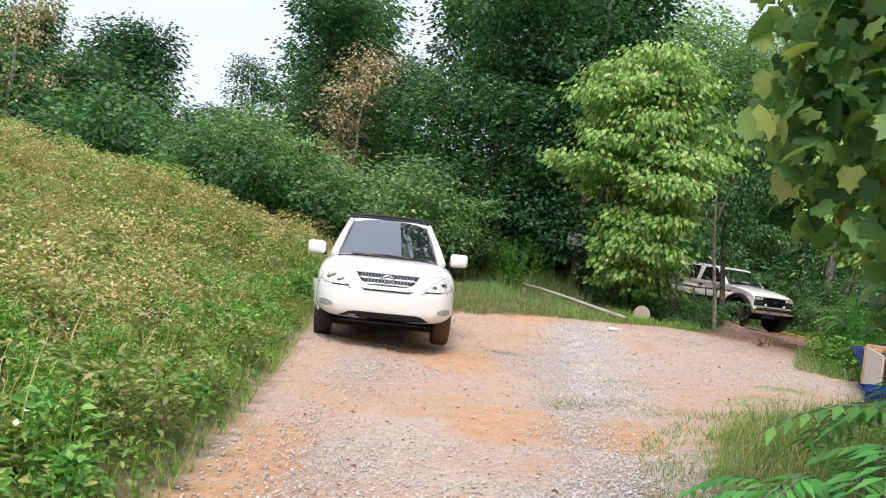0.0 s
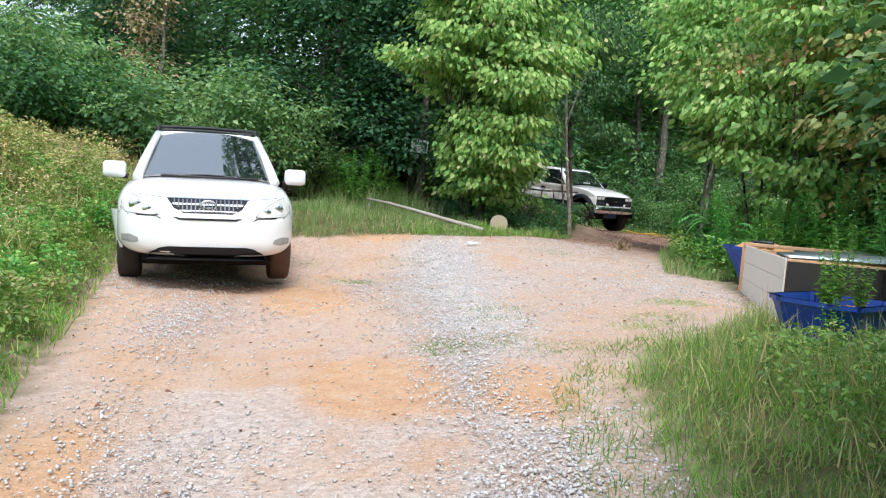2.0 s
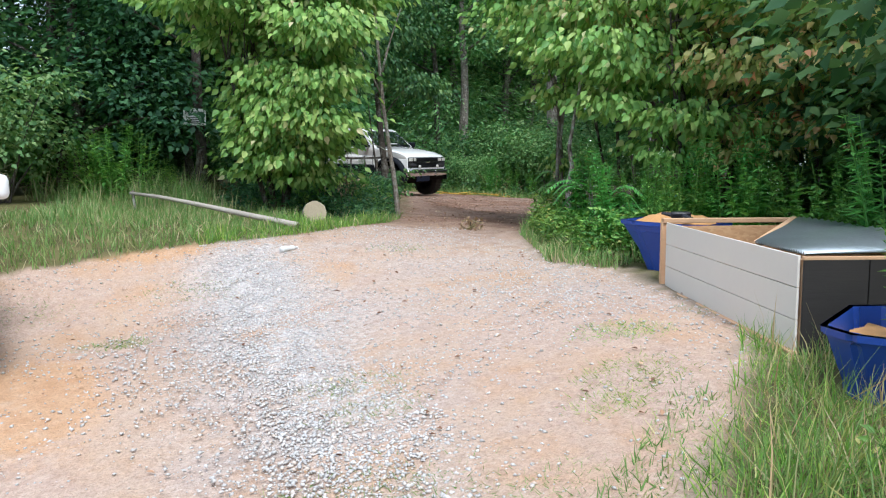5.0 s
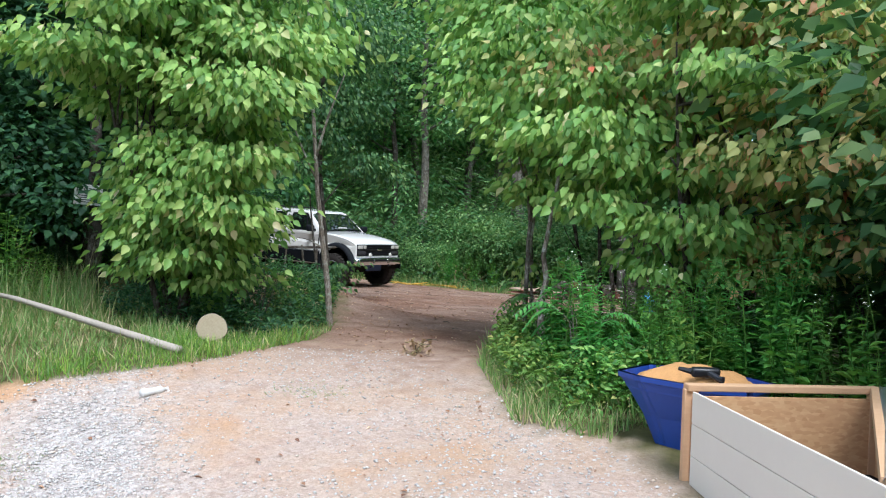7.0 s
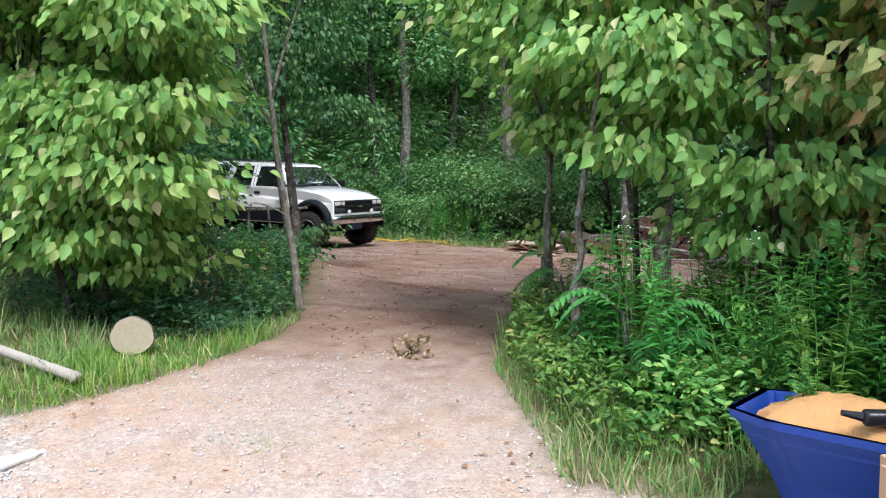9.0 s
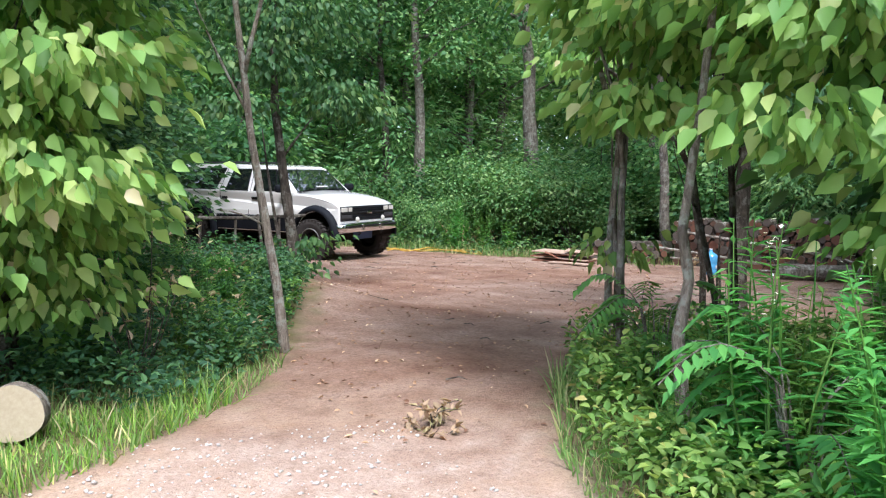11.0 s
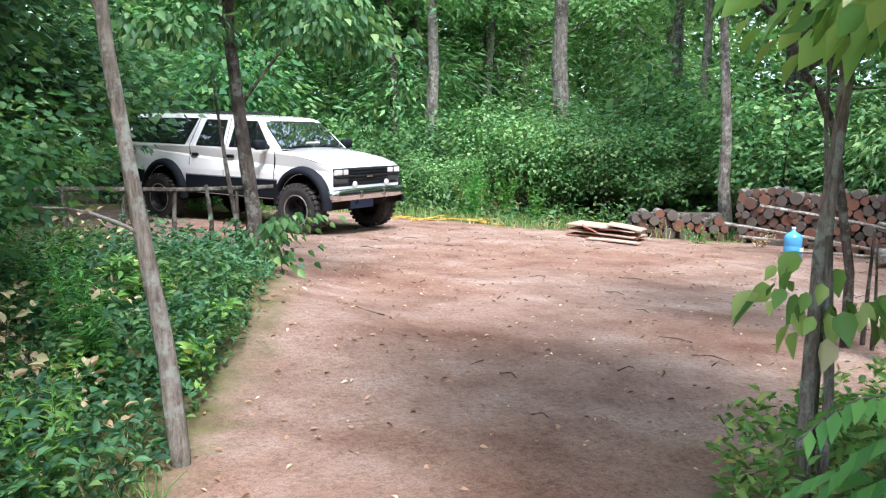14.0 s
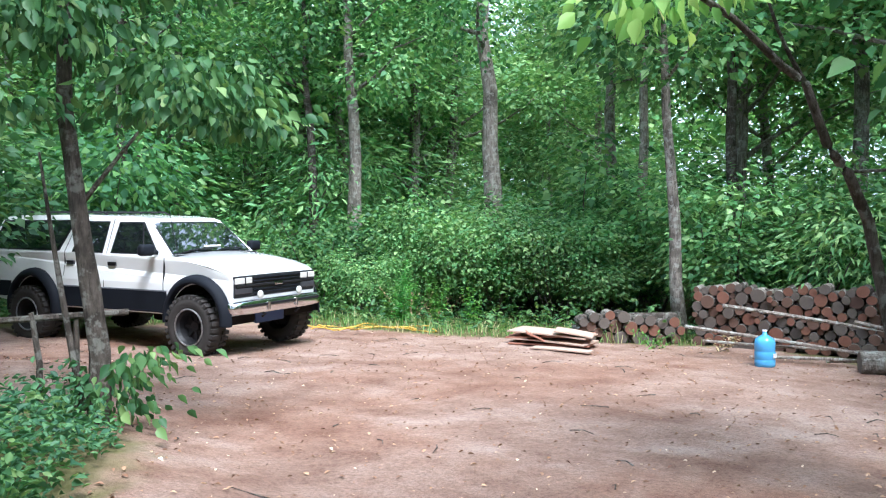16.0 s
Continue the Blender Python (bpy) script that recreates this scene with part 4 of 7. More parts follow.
def clumps(seed, centres, radii, clusters, per, size, mat, shape=LEAF_WIDE, faces=SLIM_FACES, flat=0.45, droop=0.5, spread=0.30, name="crown", shell=0.35, twist=0.5):
    """Leaves in small sprays that fill uneven blobs, dense outside and thin within."""
    g = np.random.default_rng(seed)
    centres, radii = np.asarray(centres, float), np.asarray(radii, float)
    if radii.ndim == 1:
        radii = np.stack([radii, radii, radii * 0.75], -1)
    wgt = (radii.prod(1)) ** 0.67
    b = g.choice(len(centres), clusters, p=wgt / wgt.sum())
    d = g.normal(size=(clusters, 3))
    d /= np.linalg.norm(d, axis=1, keepdims=True)
    r = (shell + (1 - shell) * g.random(clusters) ** 0.6)[:, None]
    c = centres[b] + d * radii[b] * r
    c = np.repeat(c, per, 0)
    dd = np.repeat(d, per, 0)
    n = len(c)
    off = g.normal(size=(n, 3)) * np.array([1, 1, flat]) * spread
    way = dd * np.array([1, 1, 0.4]) * 0.7 + off / spread * np.array([0.8, 0.8, 0.3]) + np.array([0, 0, -droop])
    return scatter(name, mat, shape, faces, c + off, way, size * g.uniform(0.6, 1.25, n), roll=g.normal(0, twist, n))


def forest_proto(seed, h, mat, bark, crown_from, width, leaves, size, label, limbs=10):
    rr = random.Random(seed)
    ob = thing("tree", pose(0, 0, -60), label, "tree", "woodland trees")
    bm, ends = limb_tree(seed, h * 0.93, 0.011 * h + 0.03, (rr.uniform(-0.5, 0.5), rr.uniform(-0.5, 0.5)), limbs, crown_from, width)
    part("trunk", bm, bark, ob, smooth=True)
    cs, rs = [], []
    for e in ends:
        cs.append(e + Vector((rr.uniform(-0.5, 0.5), rr.uniform(-0.5, 0.5), rr.uniform(-0.3, 0.5))))
        rs.append(h * rr.uniform(0.07, 0.135))
    me = clumps(seed, [tuple(c) for c in cs], rs, leaves // 9, 9, size, mat, droop=0.35, spread=size * 1.7)
    part_me("crown", me, ob)
    return ob


def place(proto, x, y, rr, scale=1.0, z=0.0, used=set(), own=False):
    """Sets the first of a kind in place, and copies it from then on, by its size or (own) by a size of the copy's own."""
    if own and proto.name in used:
        scale = scale / proto.scale.z
    m = pose(x, y, gz(x, y) + z, 0, 0, rr.uniform(0, 360)) @ Matrix.Diagonal((scale * rr.uniform(0.92, 1.08), scale * rr.uniform(0.92, 1.08), scale, 1))
    if proto.name not in used:
        used.add(proto.name)
        proto.matrix_basis = m
        return proto
    return copy_thing(proto, m)


P_DARK = [forest_proto(11, 11.0, G_DARK, BARK_D, 0.12, 0.24, 13500, 0.185, "tall dark-green broadleaf tree at the wood's edge", 16), forest_proto(12, 12.5, G_FOREST, BARK_D, 0.10, 0.22, 13500, 0.19, "tall dense green broadleaf tree at the wood's edge", 17)]
P_MID = [forest_proto(21, 13.0, G_BRIGHT, BARK, 0.28, 0.22, 9500, 0.175, "slender green woodland tree with bare lower trunk", 13), forest_proto(22, 12.0, G_BRIGHT, BARK, 0.26, 0.24, 9500, 0.175, "light-green woodland tree with grey trunk", 13)]
P_FAR = [forest_proto(31, 9.5, G_FOREST, BARK_D, 0.08, 0.25, 9000, 0.25, "distant green tree beyond the field", 16), forest_proto(32, 11.0, G_DARK, BARK_D, 0.10, 0.2, 9000, 0.26, "distant dark-green tree beyond the field", 16)]


def shrub_proto(seed, h, mat, leaves, size, label, shape=LEAF_WIDE, faces=SLIM_FACES):
    rr = random.Random(seed)
    ob = thing("shrub", pose(0, 0, -60), label, "shrub", "undergrowth shrubs")
    bm = bmesh.new()
    cs, rs = [], []
    for k in range(7):
        a, l = rr.uniform(0, math.tau), h * rr.uniform(0.25, 0.55)
        e = Vector((math.cos(a) * l, math.sin(a) * l, h * rr.uniform(0.45, 0.9)))
        tube(sweep_steps((rr.uniform(-0.1, 0.1), rr.uniform(-0.1, 0.1), -0.05), e, 4, 0.1, rr), [0.02, 0.016, 0.012, 0.008, 0.003], 5, bm)
        cs += [e, e * 0.6 + Vector((0, 0, 0.1))]
        rs += [h * rr.uniform(0.2, 0.32), h * rr.uniform(0.2, 0.3)]
    part("stem", bm, BARK_D, ob)
    me = clumps(seed, [tuple(c) for c in cs], rs, leaves // 8, 8, size, mat, shape, faces, droop=0.4, spread=size * 1.6, name="foliage")
    part_me("foliage", me, ob)
    return ob


S_GREEN = [shrub_proto(41, 1.7, G_WEED, 3200, 0.095, "leafy green shrub in the undergrowth"), shrub_proto(42, 2.4, G_FOREST, 3600, 0.11, "tall leafy shrub in the undergrowth"), shrub_proto(43, 1.3, G_DARK, 2800, 0.09, "low dark-green shrub in the undergrowth")]
S_BRIGHT = [shrub_proto(44, 2.2, G_BRIGHT, 3400, 0.105, "pale green shrub at the wood's edge"), shrub_proto(45, 2.6, G_BRIGHT, 3400, 0.13, "tall pale green bush in the understorey", LEAF_SLIM)]

RR = random.Random(5)
# the wood beside and behind the drive
for x, y, k, sc in ((-9.3, 31, 1, 0.5), (-6.0, 28.5, 0, 0.86), (-7.6, 33, 0, 0.62), (-3.0, 30, 1, 1.15), (-0.6, 26.5, 0, 1.1), (1.0, 23.0, 1, 1.0), (2.9, 25.0, 0, 1.15), (0.9, 29.5, 1, 1.2), (2.6, 21.0, 1, 0.95), (0.7, 20.3, 0, 0.85), (3.0, 28.5, 0, 1.1), (2.3, 33.0, 1, 1.2), (-4.5, 35, 1, 1.2), (-11, 34, 0, 0.45), (3.2, 23.2, 0, 0.9), (0.4, 21.4, 1, 1.4)):
    place(P_DARK[k], x, y, RR, sc)
# far tree line beyond the bank
for x, y, k, sc in ((-12.0, 33, 0, 0.36), (-14.2, 31, 1, 0.66), (-17.5, 33, 0, 0.62), (-16.8, 28, 0, 0.5), (-20.5, 31, 1, 0.6), (-21, 26, 0, 0.6), (-14.5, 37, 1, 0.36), (-27, 30, 1, 0.8), (-33, 26, 0, 1.0), (-24, 38, 0, 0.7), (-38, 20, 1, 1.0), (-11, 40, 0, 0.42), (-42, 12, 0, 1.0), (-40, 2, 1, 1.0), (-19.3, 39, 1, 0.80), (-22.2, 38, 0, 0.92), (-17.4, 41.5, 1, 0.55), (-24.8, 41, 0, 0.95), (-21, 44.5, 1, 0.85), (-27.5, 40, 1, 0.9), (-14.8, 40.5, 0, 0.55), (-13.2, 38.5, 1, 0.50), (-15.8, 36, 0, 0.46), (-11.8, 40, 0, 0.44), (-10.0, 39.5, 1, 0.42), (-7.6, 38.5, 0, 1.15), (-7.0, 40.5, 1, 1.15), (-18.8, 35, 0, 0.5), (-22.5, 35, 1, 0.55), (-8.6, 35.5, 0, 0.55)):
    place(P_FAR[k], x, y, RR, sc, own=True)
# the wood behind the clearing
for k in range(24):
    x, y = RR.uniform(5, 34), RR.uniform(36, 48)
    place(P_MID[k % 2], x, y, RR, RR.uniform(0.9, 1.25))
# the ones at negative y are unseen, added for reflections on the cars
for x, y in ((23, 29), (24, 21), (21, 17.5), (22, 14.5), (27, 25), (27, 18), (17.5, 13.6), (14.5, 12.5), (15.5, 9.5), (12.4, 11.6), (13.6, 7.5), (12.5, 4.0), (15, 5), (9.6, 1.5), (6.6, -2.5), (9.5, -5), (5, -7), (4.5, 35), (7, 38)):
    place(P_MID[RR.randrange(2)] if y > 12.9 else P_DARK[RR.randrange(2)], x, y, RR, RR.uniform(0.8, 1.05))
for x, y in ((21, 22), (24, 24.5), (26.5, 21), (23.5, 18.5), (29, 27), (20.5, 14.8), (25, 29.5), (31, 22), (28, 16)):
    place((P_MID if y > 18 else P_DARK)[RR.randrange(2)], x, y, RR, RR.uniform(0.9, 1.15))
# unseen trees behind the camera, added for the car glass to reflect
for x, y in ((-3, -14), (3, -16), (9, -13), (14, -9), (-12, -20)):
    place(P_FAR[RR.randrange(2)], x, y, RR, 1.0)


def far_woods():
    """The closed wall of foliage behind the nearer trees, all round."""
    g = np.random.default_rng(3)
    knots, per = 5200, 42
    a = np.where(g.random(knots) < 0.55, g.uniform(0.0, 1.35, knots), g.uniform(0, math.tau, knots))
    r = g.uniform(38, 60, knots)
    x, y = 6 + r * np.sin(a), 16 + r * np.cos(a)
    left = 1 - smooth_step(-18, -4, x)
    top = (14 + 3 * np.sin(a * 9) + 2 * np.sin(a * 23 + 1)) * (1 - 0.80 * left)
    at = np.stack([x, y, g.random(knots) ** 1.1 * top - 0.8], -1)
    at = np.repeat(at, per, 0) + g.normal(size=(knots * per, 3)) * np.array([0.95, 0.95, 0.6])
    n = len(at)
    way = np.stack([g.normal(size=n), g.normal(size=n), g.normal(size=n) * 0.5 - 0.3], -1)
    me = scatter("far_woods", G_BRIGHT, LEAF_WIDE, SLIM_FACES, at, way, g.uniform(0.3, 0.62, n))
    return tagged(new("far_woods", me), "dense far green foliage of the surrounding wood", "woods", kind="stuff")


far_woods()


# single trunks that stand out behind the clearing
def lone_tree(x, y, h, r, lean, seed, bark, mat, label, crown_from=0.5, leaves=4500, size=0.17):
    ob = thing("tree", pose(x, y, gz(x, y)), label, "tree")
    bm, ends = limb_tree(seed, h, r, lean, 9, crown_from, 0.2, 12)
    part("trunk", bm, bark, ob, smooth=True)
    rr = random.Random(seed)
    cs = [tuple(e) for e in ends]
    part_me("crown", clumps(seed, cs, [h * rr.uniform(0.07, 0.12) for _ in cs], leaves // 9, 9, size, mat, spread=0.3), ob)
    return ob


lone_tree(14.2, 33.2, 11, 0.20, (-0.25, 0.1), 51, BARK, G_BRIGHT, "grey-brown woodland trunk behind the clearing", 0.45)
lone_tree(13.6, 34.6, 10, 0.15, (-0.2, 0.0), 52, BARK_D, G_FOREST, "slender dark trunk behind the clearing", 0.4)
lone_tree(16.9, 31.3, 12, 0.27, (-0.25, 0.1), 53, BARK, G_FOREST, "straight grey trunk with furrowed bark by the clearing", 0.5)
lone_tree(21.6, 32.4, 12, 0.22, (0.3, 0.0), 54, BARK, G_BRIGHT, "pale grey trunk behind the wood stack", 0.5)
lone_tree(17.0, 25.55, 9, 0.125, (-0.55, 0.1), 55, BARK, G_FOREST, "slim trunk with paint marks between the wood stacks", 0.5)
lone_tree(23.2, 26.0, 12, 0.23, (0.2, 0.1), 56, BARK, G_FOREST, "ivy-clad trunk behind the wood stack", 0.4)
lone_tree(20.6, 27.4, 12, 0.16, (0.15, 0.2), 57, BARK_D, G_DARK, "dark trunk behind the wood stack", 0.45)
lone_tree(19.3, 28.8, 12, 0.14, (0.2, 0.0), 58, BARK, G_BRIGHT, "thin grey trunk behind the wood stack", 0.5)
lone_tree(1.9, 22.6, 19, 0.20, (0.2, 0.1), 66, BARK_D, G_DARK, "very tall dark tree beside the drive", 0.38, 13000, 0.20)
lone_tree(9.0, 34.5, 10, 0.16, (0.1, 0.1), 61, BARK_D, G_FOREST, "dark trunk behind the parked wagon", 0.3)


# shrubs under the trees and along the edges
def row_of(protos, n, x0, x1, y0, y1, lo, hi, margin=0.5):
    k = 0
    while k < n:
        x, y = RR.uniform(x0, x1), RR.uniform(y0, y1)
        if float(bare(x, y)) < -margin and not (-1.9 < x < 0.6 and 9.5 < y < 15.4):
            place(protos[RR.randrange(len(protos))], x, y, RR, RR.uniform(lo, hi))
        k += 1


for x, y, sc in ((16.4, 28.4, 0.85), (17.2, 28.3, 0.8), (15.7, 29.4, 0.8), (18.1, 28.6, 0.9), (16.9, 29.6, 1.0), (13.0, 30.4, 0.55), (14.4, 30.6, 0.6)):
    place(S_BRIGHT[0], x, y, RR, sc * 1.15, own=True)
row_of(S_BRIGHT * 2 + S_GREEN[:2] * 2 + S_GREEN[2:], 26, 9.5, 21, 30.8, 38, 0.4, 1.35)
row_of(S_BRIGHT, 16, 15.4, 20.6, 28.5, 34, 0.6, 1.15, 0.9)
row_of(S_GREEN + S_BRIGHT, 22, 17.8, 23, 22, 30, 0.8, 1.5, 1.0)
row_of(S_GREEN[:1] + S_BRIGHT * 3, 34, 8, 27, 35, 45, 1.0, 2.4)
row_of(S_GREEN, 9, 3, 9, 31, 35, 1.2, 1.8)
row_of(S_GREEN, 10, 3.5, 4.1, 18.8, 20.8, 0.4, 0.6, 0.9)
row_of(S_GREEN, 10, -0.4, 3.2, 20.9, 23, 0.8, 1.3, 0.9)
row_of(S_GREEN, 9, 0, 3.6, 22, 30, 0.8, 1.4, 1.3)
row_of(S_GREEN, 10, 8.8, 13, 9, 12.8, 0.8, 1.5, 0.8)
row_of(S_GREEN, 8, 10.2, 14, 12.8, 15.4, 0.8, 1.3, 0.8)
row_of(S_GREEN, 7, 7.4, 11, 4, 9, 0.9, 1.6, 0.9)
row_of(S_GREEN + S_BRIGHT, 22, -8, 1.0, 17.5, 24, 0.7, 1.3)
row_of(S_GREEN, 18, -26, -8, 24, 31, 1.0, 1.7)
row_of(S_GREEN, 8, 13, 20, 13, 18, 0.9, 1.6, 1.0)


# the two dogwoods that frame the gateway
def dogwood(x, y, stems, blobs, mat, label, seed, clusters, size, turning=None):
    ob = thing("dogwood_tree", pose(x, y, gz(x, y)), label, "tree")
    bm = bmesh.new()
    rr = random.Random(seed)
    for i, (dx, dy, h, r) in enumerate(stems):
        p = sweep_steps((dx * 0.12, dy * 0.12, -0.1), (dx, dy, h), 6, 0.12, rr)
        tube(p, [r * (1.15 - 0.9 * k / 6) for k in range(7)], 8, bm, 0.06, seed=seed + i)
        for k in range(7):
            b = p[2 + k % 4]
            c = Vector(blobs[rr.randrange(len(blobs))][0])
            tube(sweep_steps(b, b.lerp(c, 0.8), 4, 0.1, rr), [r * 0.4, r * 0.32, r * 0.22, r * 0.14, r * 0.05], 5, bm)
    part("trunk", bm, BARK_D, ob, smooth=True)
    # the side away from the track turns first
    late = [b for b in blobs if turning and b[0][0] > -0.35]
    for group_, leaf, nm in (([b for b in blobs if b not in late], mat, "crown"), (late, turning, "turning_leaves")):
        if group_:
            share = len(group_) / len(blobs)
            part_me(nm, clumps(seed, [b[0] for b in group_], [b[1] for b in group_], int(clusters * share), 12, size, leaf, LEAF_BROAD, LEAF_FACES, flat=0.17, droop=1.35, spread=0.22, shell=0.30, twist=1.0), ob)
    return ob


def tiers(seed, cx, cy, z0, z1, r0, r1, n, skip=()):
    """Flat uneven layers of foliage between two heights, wider in the middle."""
    rr = random.Random(seed)
    out = []
    for k in range(n):
        u = (k + rr.uniform(0, 0.9)) / n
        z = z0 + (z1 - z0) * u + rr.uniform(-0.08, 0.08)
        w = r0 + (r1 - r0) * float(smooth_step(1.7, 2.5, z)) * (1 - 0.5 * float(smooth_step(0.6, 1.0, u)))
        a = k * 2.4 + rr.uniform(-0.5, 0.5)
        d = w * rr.uniform(0.35, 0.8)
        s_ = w * rr.uniform(0.42, 0.62)
        out.append(((cx + math.cos(a) * d, cy + math.sin(a) * d * 0.85, z), (s_ * rr.uniform(0.8, 1.2), s_, 0.11 + 0.17 * rr.random())))
    return tuple(out)


dogwood(3.3, 16.6, ((-0.3, 0.1, 4.4, 0.05), (0.25, -0.1, 4.0, 0.045), (0.6, 0.3, 3.6, 0.04), (-0.9, -0.1, 3.2, 0.035)),
        tiers(1, 0.08, -0.25, 0.55, 2.15, 0.66, 0.72, 15) + tiers(4, -0.1, -0.2, 2.2, 5.3, 0.95, 1.35, 20) + (((-1.2, -0.5, 2.95), (0.55, 0.5, 0.16)), ((0.0, 0.0, 4.4), (1.2, 1.0, 0.7)), ((0.2, -0.3, 1.15), (0.5, 0.5, 0.3)), ((0.45, -1.25, 2.45), (0.5, 0.35, 0.22)), ((0.35, -1.2, 1.85), (0.42, 0.35, 0.2)), ((0.3, -1.1, 1.3), (0.36, 0.3, 0.18)), ((0.55, -1.0, 3.0), (0.55, 0.4, 0.25))),
        G_DOG, "yellow-green dogwood beside the gateway, low spreading tiers", 71, 2500, 0.118)
dogwood(7.9, 13.0, ((-0.5, 0.2, 4.2, 0.045), (0.3, 0.1, 4.4, 0.05), (0.8, -0.4, 3.6, 0.035), (-0.9, -0.3, 3.2, 0.03)),
        tiers(2, 0.0, -0.2, 1.0, 5.0, 1.0, 1.7, 26) + tiers(3, 1.1, -1.7, 1.1, 4.2, 0.8, 1.2, 14) + (((-1.15, 0.5, 1.75), (0.35, 0.3, 0.14)), ((-1.1, 0.2, 2.25), (0.4, 0.35, 0.16)), ((-1.05, 0.6, 2.9), (0.5, 0.4, 0.2))),
        G_DOG, "green dogwood turning rusty red beside the planters", 72, 2200, 0.12, G_DOGRED)
dogwood(8.3, 15.2, ((-0.9, -0.1, 4.0, 0.022), (-0.3, 0.2, 4.6, 0.026)),
        (((-1.4, -0.3, 3.3), (1.1, 1.1, 0.7)), ((-0.9, 0.4, 4.3), (1.4, 1.3, 0.8)), ((-1.2, -0.5, 2.6), (0.75, 0.6, 0.3)), ((-0.2, 0.5, 3.2), (0.9, 0.9, 0.6)), ((-1.1, -0.3, 2.0), (0.6, 0.5, 0.16)), ((-0.7, -0.5, 2.35), (0.7, 0.6, 0.18))),
        G_DOG, "green dogwood arching over the track", 73, 950, 0.12)
# a darker small tree above the left side of the track
dogwood(3.6, 20.6, ((0.0, 0.2, 4.4, 0.05), (-0.5, 0.4, 4.0, 0.04)),
        (((0.0, 0.2, 4.0), (1.4, 1.2, 0.9)), ((-0.6, 0.2, 2.9), (0.9, 0.9, 0.6)), ((0.7, 0.3, 3.5), (0.9, 0.9, 0.5))),
        G_FOREST, "small dark-leaved tree above the track", 74, 900, 0.13)


# saplings along the track
def sapling(x, y, line, r, bark, mat, label, seed, blobs=(), clusters=60, size=0.13, forks=()):
    ob = thing("sapling", pose(x, y, gz(x, y)), label, "sapling", "saplings along the track")
    pts = [Vector((0, 0, -0.1))] + [Vector(p) for p in line]
    full = []
    for a, b in zip(pts, pts[1:]):
        full += [a.lerp(b, k / 3) for k in range(3)]
    full.append(pts[-1])
    n = len(full) - 1
    bm = tube(full, [r * (1.2 - 0.75 * i / n) for i in range(n + 1)], 9, wobble=0.09, seed=seed)
    for a, b, rf in forks:
        tube(sweep_steps(a, b, 4, 0.05, random.Random(seed)), [rf, rf * 0.85, rf * 0.7, rf * 0.5, rf * 0.3], 6, bm)
    part("trunk", bm, bark, ob, smooth=True)
    if blobs:
        me = clumps(seed, [b[0] for b in blobs], [b[1] for b in blobs], clusters, 10, size, mat, LEAF_BROAD, LEAF_FACES, flat=0.2, droop=1.4, spread=0.18, shell=0.2, twist=1.1)
        part_me("foliage", me, ob)
    return ob


sapling(5.33, 17.12, ((-0.04, 0.03, 0.5), (-0.12, 0.06, 1.1), (-0.20, 0.1, 1.75), (-0.30, 0.12, 3.0), (-0.40, 0.1, 4.2)), 0.038, BARK_L, G_DOG, "crooked bare sapling beside the track", 81,
        (((-0.5, 0.0, 3.9), (0.8, 0.8, 0.6)),), 70, forks=(((-0.24, 0.11, 2.15), (0.1, 0.0, 3.3), 0.022), ((-0.22, 0.1, 1.9), (-0.6, 0.3, 2.9), 0.014), ((-0.1, 0.05, 1.0), (-0.5, -0.1, 1.15), 0.010)))
sapling(6.62, 21.35, ((0.02, 0, 0.5), (-0.06, 0, 1.2), (-0.16, 0, 2.2), (-0.12, 0.1, 3.4), (0, 0.2, 5.0)), 0.070, BARK_D, G_FOREST, "dark-barked small tree with ivy at its foot", 82,
        (((-0.4, -0.2, 2.75), (0.75, 0.6, 0.3)), ((0.55, -0.3, 2.25), (0.55, 0.5, 0.22)), ((0, 0, 3.4), (1.1, 1.0, 0.5)), ((0.2, 0.2, 4.6), (1.5, 1.4, 0.8)), ((0.28, -0.1, 0.45), (0.18, 0.18, 0.14)), ((0.05, 0, 0.2), (0.3, 0.3, 0.2)), ((1.05, -0.15, 2.15), (0.55, 0.45, 0.13)), ((0.6, -0.25, 2.45), (0.5, 0.4, 0.13)), ((-0.7, -0.2, 2.2), (0.5, 0.4, 0.13))), 700, 0.10, forks=(((-0.1, 0, 0.1), (-0.32, 0.05, 1.9), 0.028), ((-0.1, 0, 1.5), (0.5, -0.2, 2.3), 0.02)))
sapling(7.35, 15.62, ((0.0, 0, 0.5), (0.04, 0.02, 1.1), (0.10, 0.02, 1.6), (0.12, 0, 2.2), (0.0, 0.05, 3.0), (-0.1, 0.1, 4.4)), 0.026, BARK_L, G_DOG, "pale slim forked sapling beside the track", 83,
        (((0.1, 0, 4.2), (0.8, 0.7, 0.3)), ((0.02, -0.05, 0.95), (0.14, 0.14, 0.12)), ((0.16, -0.05, 1.12), (0.12, 0.12, 0.08))), 70, 0.11, forks=(((0.11, 0.01, 1.75), (-0.35, -0.05, 3.0), 0.026), ((0.11, 0.01, 1.9), (0.22, 0.1, 3.6), 0.022)))
sapling(7.43, 15.60, ((0.01, 0, 0.6), (-0.03, 0.02, 1.2), (0.03, 0.02, 1.8), (0.0, 0, 2.6), (-0.12, 0, 4.2)), 0.019, BARK_L, G_DOG, "thin pale sapling beside the track", 84)
sapling(7.47, 15.68, ((0.0, 0, 0.6), (0.02, 0, 1.0), (-0.02, 0.02, 1.6), (0.02, 0.05, 2.5)), 0.012, BARK, G_DOG, "very thin stem beside the pale saplings", 85)
